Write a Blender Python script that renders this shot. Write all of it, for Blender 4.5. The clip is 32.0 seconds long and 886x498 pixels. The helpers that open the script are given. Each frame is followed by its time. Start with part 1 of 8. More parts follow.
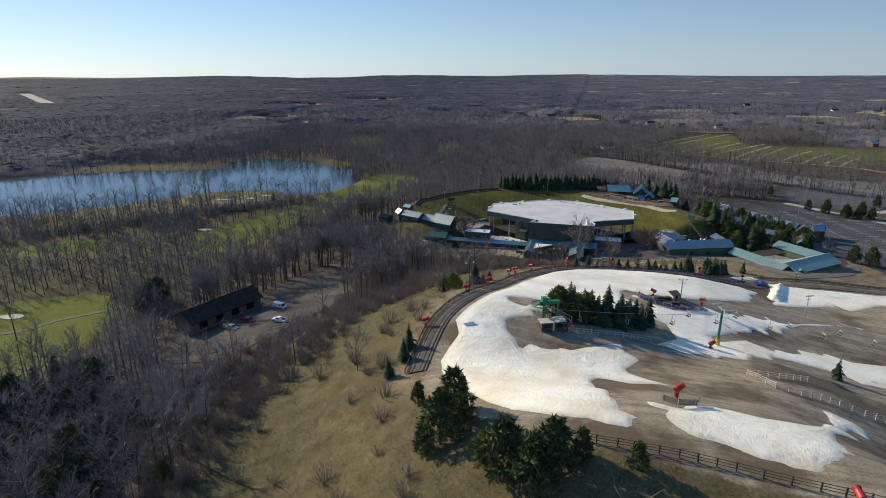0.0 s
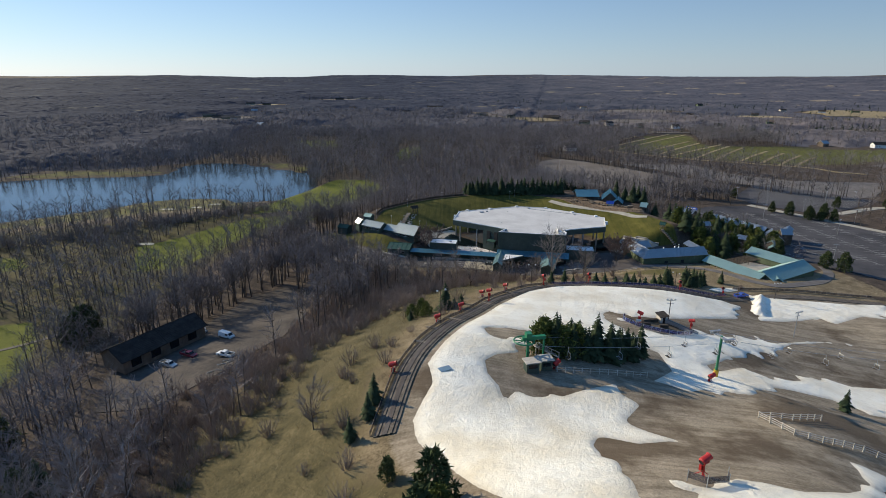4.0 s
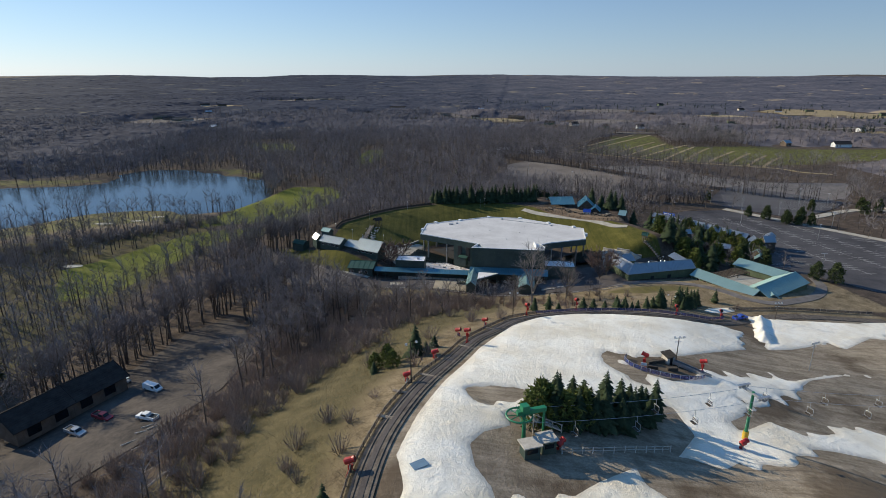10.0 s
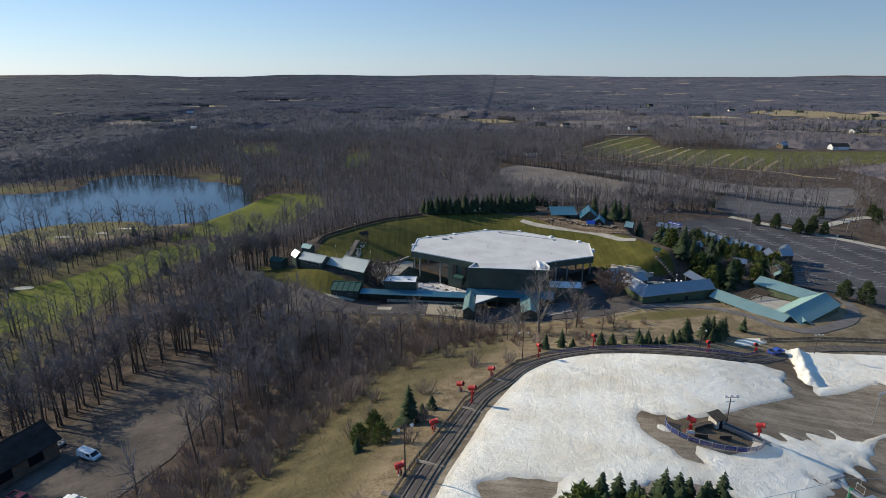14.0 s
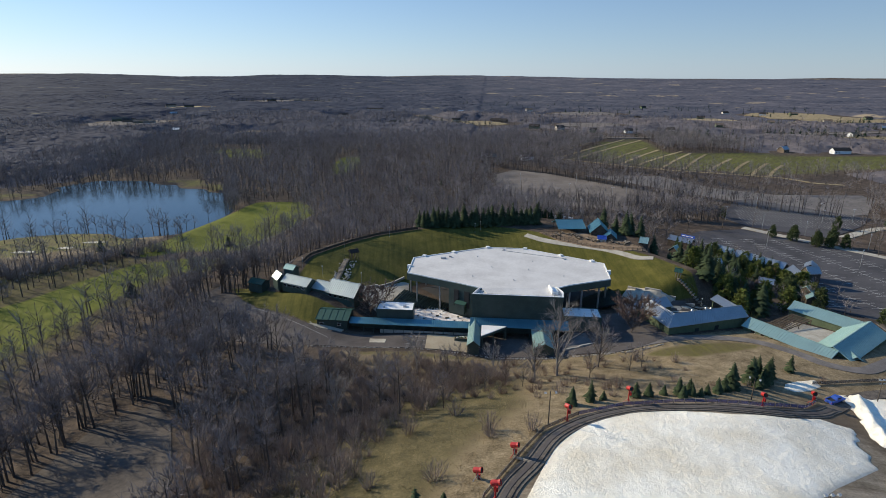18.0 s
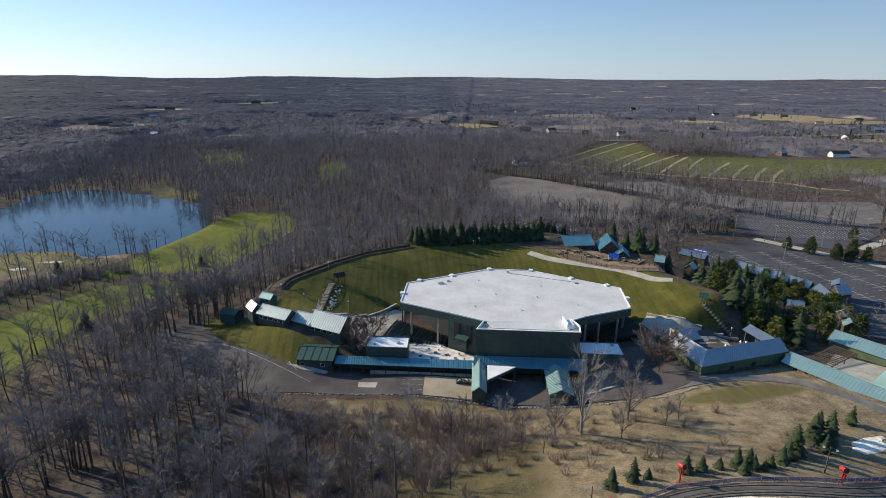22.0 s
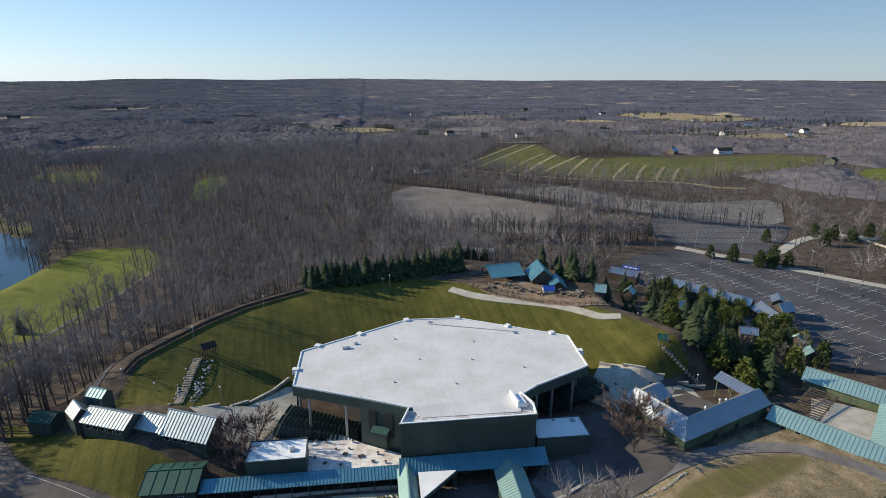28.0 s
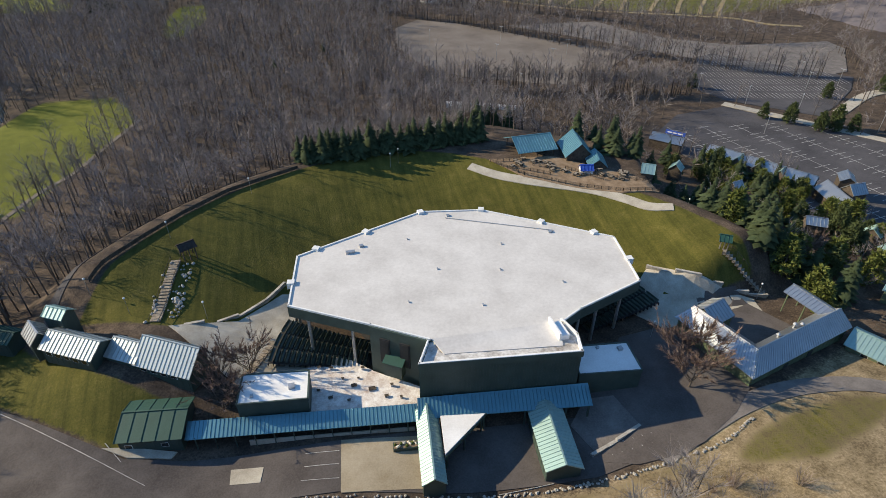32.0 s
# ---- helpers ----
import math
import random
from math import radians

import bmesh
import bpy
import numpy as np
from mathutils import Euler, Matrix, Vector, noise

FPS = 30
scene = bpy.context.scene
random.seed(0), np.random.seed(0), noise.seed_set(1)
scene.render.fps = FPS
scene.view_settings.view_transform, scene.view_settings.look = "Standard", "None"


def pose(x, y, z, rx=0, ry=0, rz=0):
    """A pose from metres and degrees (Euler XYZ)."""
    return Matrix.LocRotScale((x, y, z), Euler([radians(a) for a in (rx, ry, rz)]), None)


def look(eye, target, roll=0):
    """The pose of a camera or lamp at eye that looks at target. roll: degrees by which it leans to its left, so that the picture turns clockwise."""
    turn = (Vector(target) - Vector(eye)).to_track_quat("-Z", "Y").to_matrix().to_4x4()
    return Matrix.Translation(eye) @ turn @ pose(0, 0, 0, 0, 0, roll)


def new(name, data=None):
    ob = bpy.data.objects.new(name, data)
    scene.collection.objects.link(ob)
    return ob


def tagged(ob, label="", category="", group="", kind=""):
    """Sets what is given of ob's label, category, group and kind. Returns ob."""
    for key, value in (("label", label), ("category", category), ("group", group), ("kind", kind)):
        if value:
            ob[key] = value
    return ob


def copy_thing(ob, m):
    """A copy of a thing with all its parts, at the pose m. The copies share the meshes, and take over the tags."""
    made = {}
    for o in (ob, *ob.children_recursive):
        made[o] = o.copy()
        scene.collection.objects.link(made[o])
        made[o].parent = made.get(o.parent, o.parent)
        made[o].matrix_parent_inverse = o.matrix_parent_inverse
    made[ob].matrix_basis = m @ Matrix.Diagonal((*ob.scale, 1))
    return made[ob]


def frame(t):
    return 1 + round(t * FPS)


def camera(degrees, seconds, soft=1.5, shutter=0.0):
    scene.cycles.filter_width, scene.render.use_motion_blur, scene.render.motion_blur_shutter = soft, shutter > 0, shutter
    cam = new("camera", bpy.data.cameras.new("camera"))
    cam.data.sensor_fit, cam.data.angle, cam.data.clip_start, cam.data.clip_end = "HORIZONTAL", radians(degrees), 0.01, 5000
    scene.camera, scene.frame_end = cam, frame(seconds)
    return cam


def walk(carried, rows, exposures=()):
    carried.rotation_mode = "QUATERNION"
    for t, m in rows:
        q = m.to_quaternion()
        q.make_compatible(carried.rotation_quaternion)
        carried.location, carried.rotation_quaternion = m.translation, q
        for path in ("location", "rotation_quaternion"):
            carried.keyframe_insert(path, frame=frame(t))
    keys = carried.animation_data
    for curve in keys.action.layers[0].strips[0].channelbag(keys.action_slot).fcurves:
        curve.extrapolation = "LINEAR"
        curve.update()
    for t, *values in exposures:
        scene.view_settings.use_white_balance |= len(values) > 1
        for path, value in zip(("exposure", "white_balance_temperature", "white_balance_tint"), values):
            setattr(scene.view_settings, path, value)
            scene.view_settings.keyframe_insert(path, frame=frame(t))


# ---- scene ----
cam = camera(76.99, 32.0, 0.85)
# seconds, place, heading east of north, tilt below the level, lean
PATH = [
    (0.0, -14.37, -387.93, 89.28, -6.12, 17.64, -0.22),
    (0.5, -14.87, -385.55, 89.27, -5.88, 17.63, -0.20),
    (1.0, -15.35, -383.14, 89.32, -5.64, 17.60, -0.21),
    (1.5, -15.81, -380.74, 89.42, -5.23, 17.60, -0.21),
    (2.0, -16.24, -378.34, 89.54, -4.78, 17.60, -0.15),
    (2.5, -16.65, -376.00, 89.66, -4.11, 17.61, -0.14),
    (3.0, -17.04, -373.73, 89.75, -3.11, 17.63, -0.10),
    (3.5, -17.39, -371.50, 89.83, -2.46, 17.65, -0.06),
    (5.5, -18.35, -363.20, 89.75, -0.62, 17.69, -0.04),
    (6.0, -18.53, -361.17, 89.74, -0.27, 17.73, -0.07),
    (6.5, -18.68, -359.14, 89.74, 0.06, 17.75, -0.07),
    (7.0, -18.80, -357.11, 89.75, 0.37, 17.75, -0.06),
    (7.5, -18.89, -355.06, 89.77, 0.64, 17.73, -0.03),
    (8.0, -18.96, -352.92, 89.79, 0.86, 17.71, -0.04),
    (8.5, -19.01, -350.59, 89.79, 1.11, 17.71, -0.02),
    (9.0, -19.07, -348.04, 89.78, 1.40, 17.70, -0.04),
    (9.5, -19.13, -345.28, 89.75, 1.61, 17.68, -0.02),
    (10.0, -19.17, -342.32, 89.71, 1.78, 17.67, -0.01),
    (10.5, -19.22, -339.24, 89.67, 1.98, 17.65, -0.00),
    (11.0, -19.32, -336.04, 89.61, 2.13, 17.66, 0.01),
    (11.5, -19.49, -332.75, 89.56, 2.31, 17.63, -0.01),
    (12.0, -19.69, -329.39, 89.51, 2.47, 17.64, 0.01),
    (12.5, -19.90, -326.00, 89.49, 2.64, 17.68, 0.04),
    (13.0, -20.10, -322.62, 89.52, 2.80, 17.70, 0.05),
    (13.5, -20.31, -319.27, 89.60, 2.93, 17.71, 0.07),
    (14.0, -20.54, -315.95, 89.72, 3.08, 17.67, 0.10),
    (14.5, -20.81, -312.64, 89.81, 3.21, 17.70, 0.15),
    (16.5, -22.28, -298.92, 89.86, 3.83, 17.67, 0.27),
    (17.0, -22.52, -295.57, 89.85, 3.96, 17.68, 0.31),
    (17.5, -22.75, -292.23, 89.84, 4.08, 17.65, 0.34),
    (18.0, -22.99, -288.90, 89.83, 4.20, 17.61, 0.37),
    (18.5, -23.23, -285.57, 89.82, 4.32, 17.61, 0.38),
    (19.0, -23.46, -282.25, 89.81, 4.42, 17.56, 0.34),
    (19.5, -23.70, -278.91, 89.83, 4.54, 17.53, 0.42),
    (20.0, -23.92, -275.57, 89.87, 4.64, 17.52, 0.43),
    (20.5, -24.12, -272.19, 89.91, 4.71, 17.52, 0.39),
    (21.0, -24.27, -268.76, 89.98, 4.78, 17.50, 0.36),
    (21.5, -24.38, -265.26, 90.03, 4.85, 17.46, 0.32),
    (22.0, -24.46, -261.68, 90.07, 5.52, 17.47, 0.34),
    (22.5, -24.52, -257.98, 90.07, 8.74, 17.39, 0.21),
    (23.0, -24.50, -254.19, 90.06, 12.44, 17.35, 0.18),
    (23.5, -24.34, -250.34, 90.10, 14.21, 17.32, 0.15),
    (24.0, -24.02, -246.43, 90.19, 14.99, 17.30, 0.11),
    (24.5, -23.58, -242.48, 90.31, 15.39, 17.34, 0.13),
    (25.0, -23.08, -238.49, 90.44, 15.61, 17.37, 0.12),
    (25.5, -22.58, -234.50, 90.55, 15.78, 17.36, 0.12),
    (27.5, -20.57, -218.34, 90.32, 16.15, 17.30, 0.07),
    (28.0, -20.06, -214.25, 90.22, 16.17, 17.30, 0.11),
    (28.5, -19.53, -210.12, 90.13, 16.21, 17.27, 0.07),
    (29.0, -18.96, -205.90, 90.10, 16.22, 21.25, 0.09),
    (29.5, -18.34, -201.54, 90.22, 16.22, 27.35, 0.17),
    (30.0, -17.67, -197.15, 90.46, 16.19, 33.42, 0.20),
    (30.5, -17.03, -192.85, 90.77, 16.14, 33.73, 0.25),
    (31.0, -16.45, -188.65, 91.06, 16.06, 33.89, 0.38),
    (31.5, -15.92, -184.51, 91.31, 16.01, 34.03, 0.45),
    (32.0, -15.39, -180.38, 91.54, 15.95, 34.15, 0.56),
]


def flown(x, y, z, heading, tilt, lean):
    h, p = radians(heading), radians(tilt)
    way = Vector((math.sin(h) * math.cos(p), math.cos(h) * math.cos(p), -math.sin(p)))
    return look((x, y, z), Vector((x, y, z)) + way * 10, lean)


EXPOSURES = [(0.0, 0.13, 6520, 8), (14.0, 0.1, 6350, 8), (20.0, 0.3, 6420, 8), (23.0, 0.37, 6450, 8), (28.5, 0.36, 6450, 7), (30.2, 0.55, 6950, 9), (32.0, 0.53, 6950, 9)]
walk(cam, [(row[0], flown(*row[1:])) for row in PATH], EXPOSURES)
# ---- end of path ----
# ---- sky and sun ----
world = bpy.data.worlds.new("world")
scene.world = world
world.use_nodes = True
_n = world.node_tree.nodes
_sky = _n.new("ShaderNodeTexSky")
_sky.sky_type = "NISHITA"
_sky.sun_disc = False
_sky.sun_elevation = radians(25.5)
_sky.sun_rotation = radians(-60.6)
_sky.altitude = 300
_sky.air_density = 1.0
_sky.dust_density = 0.15
_sky.ozone_density = 4.0
_n["Background"].inputs["Strength"].default_value = 0.088
_co = _n.new("ShaderNodeTexCoord")
_sep = _n.new("ShaderNodeSeparateXYZ")
_pale = _n.new("ShaderNodeValToRGB")
for _e, (_at, _c) in zip(_pale.color_ramp.elements, ((0.0, (5.3, 7.1, 9.4, 1)), (0.27, (1.3, 3.3, 7.3, 1)))):
    _e.position, _e.color = _at, _c
_mix = _n.new("ShaderNodeMix")
_mix.data_type = "RGBA"
_mix.inputs[0].default_value = 0.55
_l = world.node_tree.links
_l.new(_co.outputs["Generated"], _sep.inputs[0])
_l.new(_sep.outputs[2], _pale.inputs[0])
_l.new(_sky.outputs[0], _mix.inputs[6])
_l.new(_pale.outputs[0], _mix.inputs[7])
# the sky is brighter towards the sun in the west
_side = _n.new("ShaderNodeMath")
_side.operation = "MULTIPLY_ADD"
_side.inputs[1].default_value, _side.inputs[2].default_value = -0.3, 1.0
_glow = _n.new("ShaderNodeMix")
_glow.data_type, _glow.blend_type = "RGBA", "MULTIPLY"
_glow.inputs[0].default_value = 1.0
_l.new(_sep.outputs[0], _side.inputs[0])
_l.new(_mix.outputs[2], _glow.inputs[6])
_l.new(_side.outputs[0], _glow.inputs[7])
_l.new(_glow.outputs[2], _n["Background"].inputs[0])
sun = new("sun", bpy.data.lights.new("sun", "SUN"))
sun.data.energy, sun.data.angle, sun.data.color = 5.0, radians(0.55), (1.0, 0.87, 0.65)
sun.matrix_world = look((-87, 49, 47.6), (0, 0, 0))

# heights of the land: a level plain, a hill built up from spot heights, and the seating berm
SPOTS = [(-80, -88, 2), (-33, -116, .9), (13, -130, 1.3), (53, -133, 4.4), (76, -136, 5.6), (110, -152, 6), (98, -122, 4), (128, -118, 2.5),
         (13, -170, 13.7), (59, -183, 15.8), (-8, -217, 25.5), (-22, -247, 32), (-29, -276, 35), (-5, -261, 32.3), (13, -263, 30), (35, -255, 23.8),
         (43, -273, 26.5), (35, -286, 30), (29, -230, 24.5), (46, -232, 21.5), (78, -199, 12.3), (2.5, -192, 20.5), (85, -211, 12), (140, -200, 6)]
SPOTS += [(100, -280, 16), (-44, -280, 27.5), (-93, -207, 7), (-100, -228, 7.6), (-60, -240, 19), (-21, -318, 37.5), (-10, -330, 39.5), (40, -332, 40.5), (-30, -372, 24), (5, -372, 33), (45, -370, 32), (80, -362, 19), (0, -415, 20), (50, -415, 18), (14, -308.5, 39.6), (2.5, -317.6, 42.4), (6.8, -298.8, 36.4), (14.3, -274.2, 30.2), (37, -275.2, 27.4), (-85, -300, 14),
          (-140, -280, 4), (-22, -150, 5.5), (20, -90, 2), (-40, -100, 1.4), (180, -60, -6.3), (250, 40, -7.5), (60, 30, 4), (-165, -10, -2)]
SPOTS += [(60, -110, 3.5), (-60, -170, 6.5), (-30, -195, 17), (160, -120, 0), (-75, -120, 2.5), (20, -150, 7), (60, -158, 9.5), (32, -187, 18.4), (32, -177, 16), (-62, -86, 7.4), (-47, -92, 5.6), (-66, -99.5, 2.2), (-50, -106.5, 1.5), (-34, -99, 1.5)]


def plain(x, y):
    return -4.0 - 3.5 * np.exp(-(((x - 260) / 160) ** 2 + ((y - 40) / 160) ** 2)) + 0 * x


def bump(d):
    return 1 / (1 + (d / 38.0) ** 2) ** 1.5


_p = np.array(SPOTS, float)
_k = bump(np.hypot(_p[:, None, 0] - _p[None, :, 0], _p[:, None, 1] - _p[None, :, 1]))
_w = np.linalg.solve(_k + 0.004 * np.eye(len(_p)), _p[:, 2] - plain(_p[:, 0], _p[:, 1]))


def smooth(a, b, v):
    u = np.clip((v - a) / (b - a), 0, 1)
    return u * u * (3 - 2 * u)


def height(x, y):
    x, y = np.asarray(x, float), np.asarray(y, float)
    z = plain(x, y)
    for (px, py, _), w in zip(SPOTS, _w):
        z = z + w * bump(np.hypot(x - px, y - py))
    # rolling land far off, up to the wooded hills on the horizon
    far = smooth(900, 4200, np.hypot(x, y))
    z = z + far * (31 + 10 * np.sin(x / 610 + 1.3) * np.cos(y / 830) + 7 * np.sin(x / 270 + y / 390))
    z = z + 22 * smooth(2600, 4600, np.hypot(x, y))
    # seating berm round the pavilion
    r, a = np.hypot(x - 18, y + 100), np.degrees(np.arctan2(y + 100, x - 18))
    a = np.where(a < -90, a + 360, a)
    side = smooth(3, 13, a) * (1 - smooth(150, 163, a))
    crest = 76 + 16 * smooth(55, 95, a)
    rise = 3.6 + 9.6 * smooth(48, crest + 3, r) ** 0.85
    back = crest + 3 + 26 * smooth(32, 46, a) * (1 - smooth(70, 84, a))
    keep = smooth(46, 54, r) * (1 - smooth(back, back + 24, r)) * side
    z = z * (1 - keep) + rise * keep
    # the lake's hollow
    lake = lake_depth(x, y)
    k = smooth(-12, 5, lake)
    return z * (1 - k) - 7.0 * k


def inside(poly, x, y):
    """Metres inside the edge of a polygon (negative: outside)."""
    x, y = np.asarray(x, float), np.asarray(y, float)
    best, odd = np.full(x.shape, 1e9), np.zeros(x.shape, bool)
    for (ax, ay), (bx, by) in zip(poly, poly[1:] + poly[:1]):
        dx, dy = bx - ax, by - ay
        u = np.clip(((x - ax) * dx + (y - ay) * dy) / (dx * dx + dy * dy), 0, 1)
        best = np.minimum(best, np.hypot(x - ax - u * dx, y - ay - u * dy))
        odd ^= ((ay > y) != (by > y)) & (x < (bx - ax) * (y - ay) / (by - ay + 1e-12) + ax)
    return np.where(odd, best, -best)


LAKE = [(-380, -55), (-360, -44), (-331, -26), (-303, -4), (-275, 22), (-260, 44), (-238, 53), (-219, 56), (-200, 54), (-187, 42), (-176, 45), (-162, 50), (-156, 66), (-149, 88), (-146, 106), (-151, 124), (-165, 160), (-193, 180), (-221, 196), (-241, 211), (-283, 226), (-303, 219), (-311, 201), (-301, 178), (-296, 154), (-320, 143), (-348, 139), (-402, 128), (-440, 112), (-470, 90), (-500, 50), (-490, -20), (-440, -60)]


def lake_depth(x, y):
    return inside(LAKE, x, y)


# ---- materials ----
def material(name, rough=0.8, metal=0.0):
    m = bpy.data.materials.new(name)
    m.use_nodes = True
    b = m.node_tree.nodes["Principled BSDF"]
    b.inputs["Roughness"].default_value, b.inputs["Metallic"].default_value = rough, metal
    return m, m.node_tree.nodes, m.node_tree.links, b


def noise_node(nodes, links, scale, detail=5.0, rough=0.6, coords=None):
    n = nodes.new("ShaderNodeTexNoise")
    n.inputs["Scale"].default_value, n.inputs["Detail"].default_value, n.inputs["Roughness"].default_value = scale, detail, rough
    if coords is None:
        coords = nodes.new("ShaderNodeTexCoord").outputs["Object"]
    links.new(coords, n.inputs["Vector"])
    return n.outputs["Fac"]


def ramp(nodes, links, fac, stops):
    r = nodes.new("ShaderNodeValToRGB")
    while len(r.color_ramp.elements) < len(stops):
        r.color_ramp.elements.new(0.5)
    for e, (at, c) in zip(r.color_ramp.elements, stops):
        e.position, e.color = at, (*c, 1)
    links.new(fac, r.inputs[0])
    return r.outputs[0]


def blend(nodes, links, fac, a, b, kind="MIX"):
    m = nodes.new("ShaderNodeMix")
    m.data_type, m.blend_type = "RGBA", kind
    for value, socket in ((fac, m.inputs[0]), (a, m.inputs[6]), (b, m.inputs[7])):
        if isinstance(value, (int, float)):
            socket.default_value = value
        elif isinstance(value, tuple):
            socket.default_value = (*value, 1)
        else:
            links.new(value, socket)
    return m.outputs[2]


def maths(nodes, links, op, a, b=0.0, clamp=False):
    m = nodes.new("ShaderNodeMath")
    m.operation, m.use_clamp = op, clamp
    for value, socket in ((a, m.inputs[0]), (b, m.inputs[1])):
        if isinstance(value, (int, float)):
            socket.default_value = value
        else:
            links.new(value, socket)
    return m.outputs[0]


def relief(nodes, links, b, fac, strength, distance):
    n = nodes.new("ShaderNodeBump")
    n.inputs["Strength"].default_value, n.inputs["Distance"].default_value = strength, distance
    links.new(fac, n.inputs["Height"])
    links.new(n.outputs[0], b.inputs["Normal"])


def mottled(name, dark, light, scale=0.5, fine=6.0, rough=0.85, metal=0.0, bump=0.3, depth=0.05, random_tone=0.0):
    """A surface with blotches at one scale, grain at a second, and relief."""
    m, nodes, links, b = material(name, rough, metal)
    co = nodes.new("ShaderNodeTexCoord").outputs["Object"]
    big, small = noise_node(nodes, links, scale, 4, 0.6, co), noise_node(nodes, links, fine, 6, 0.65, co)
    both = maths(nodes, links, "ADD", maths(nodes, links, "MULTIPLY", big, 0.6), maths(nodes, links, "MULTIPLY", small, 0.4))
    col = ramp(nodes, links, both, [(0.36, dark), (0.64, light)])
    if random_tone:
        info = nodes.new("ShaderNodeObjectInfo")
        geo = nodes.new("ShaderNodeNewGeometry")
        tone = maths(nodes, links, "ADD", maths(nodes, links, "MULTIPLY", maths(nodes, links, "FRACT", maths(nodes, links, "ADD", info.outputs["Random"], geo.outputs["Random Per Island"])), random_tone), 1 - random_tone / 2)
        col = blend(nodes, links, 1.0, col, tone, "MULTIPLY")
    links.new(col, b.inputs["Base Color"])
    if rough > 0.8:
        b.inputs["Specular IOR Level"].default_value = 0.08
    if bump:
        relief(nodes, links, b, small, bump, depth)
    return m


def plain_paint(name, color, rough=0.6, metal=0.0):
    dark = tuple(c * 0.8 for c in color)
    return mottled(name, dark, color, 0.8, 9.0, rough, metal, 0.08, 0.02)


def metal_roof(name, color, rough=0.38, metal=0.55):
    m, nodes, links, b = material(name, rough, metal)
    co = nodes.new("ShaderNodeTexCoord").outputs["Object"]
    big, small = noise_node(nodes, links, 0.25, 4, 0.6, co), noise_node(nodes, links, 3.0, 5, 0.7, co)
    col = ramp(nodes, links, big, [(0.3, tuple(c * 0.82 for c in color)), (0.7, color)])
    col = blend(nodes, links, maths(nodes, links, "MULTIPLY", small, 0.3), col, tuple(c * 0.6 for c in color))
    links.new(col, b.inputs["Base Color"])
    links.new(ramp(nodes, links, small, [(0.3, (rough - 0.08,) * 3), (0.75, (rough + 0.16,) * 3)]), b.inputs["Roughness"])
    return m


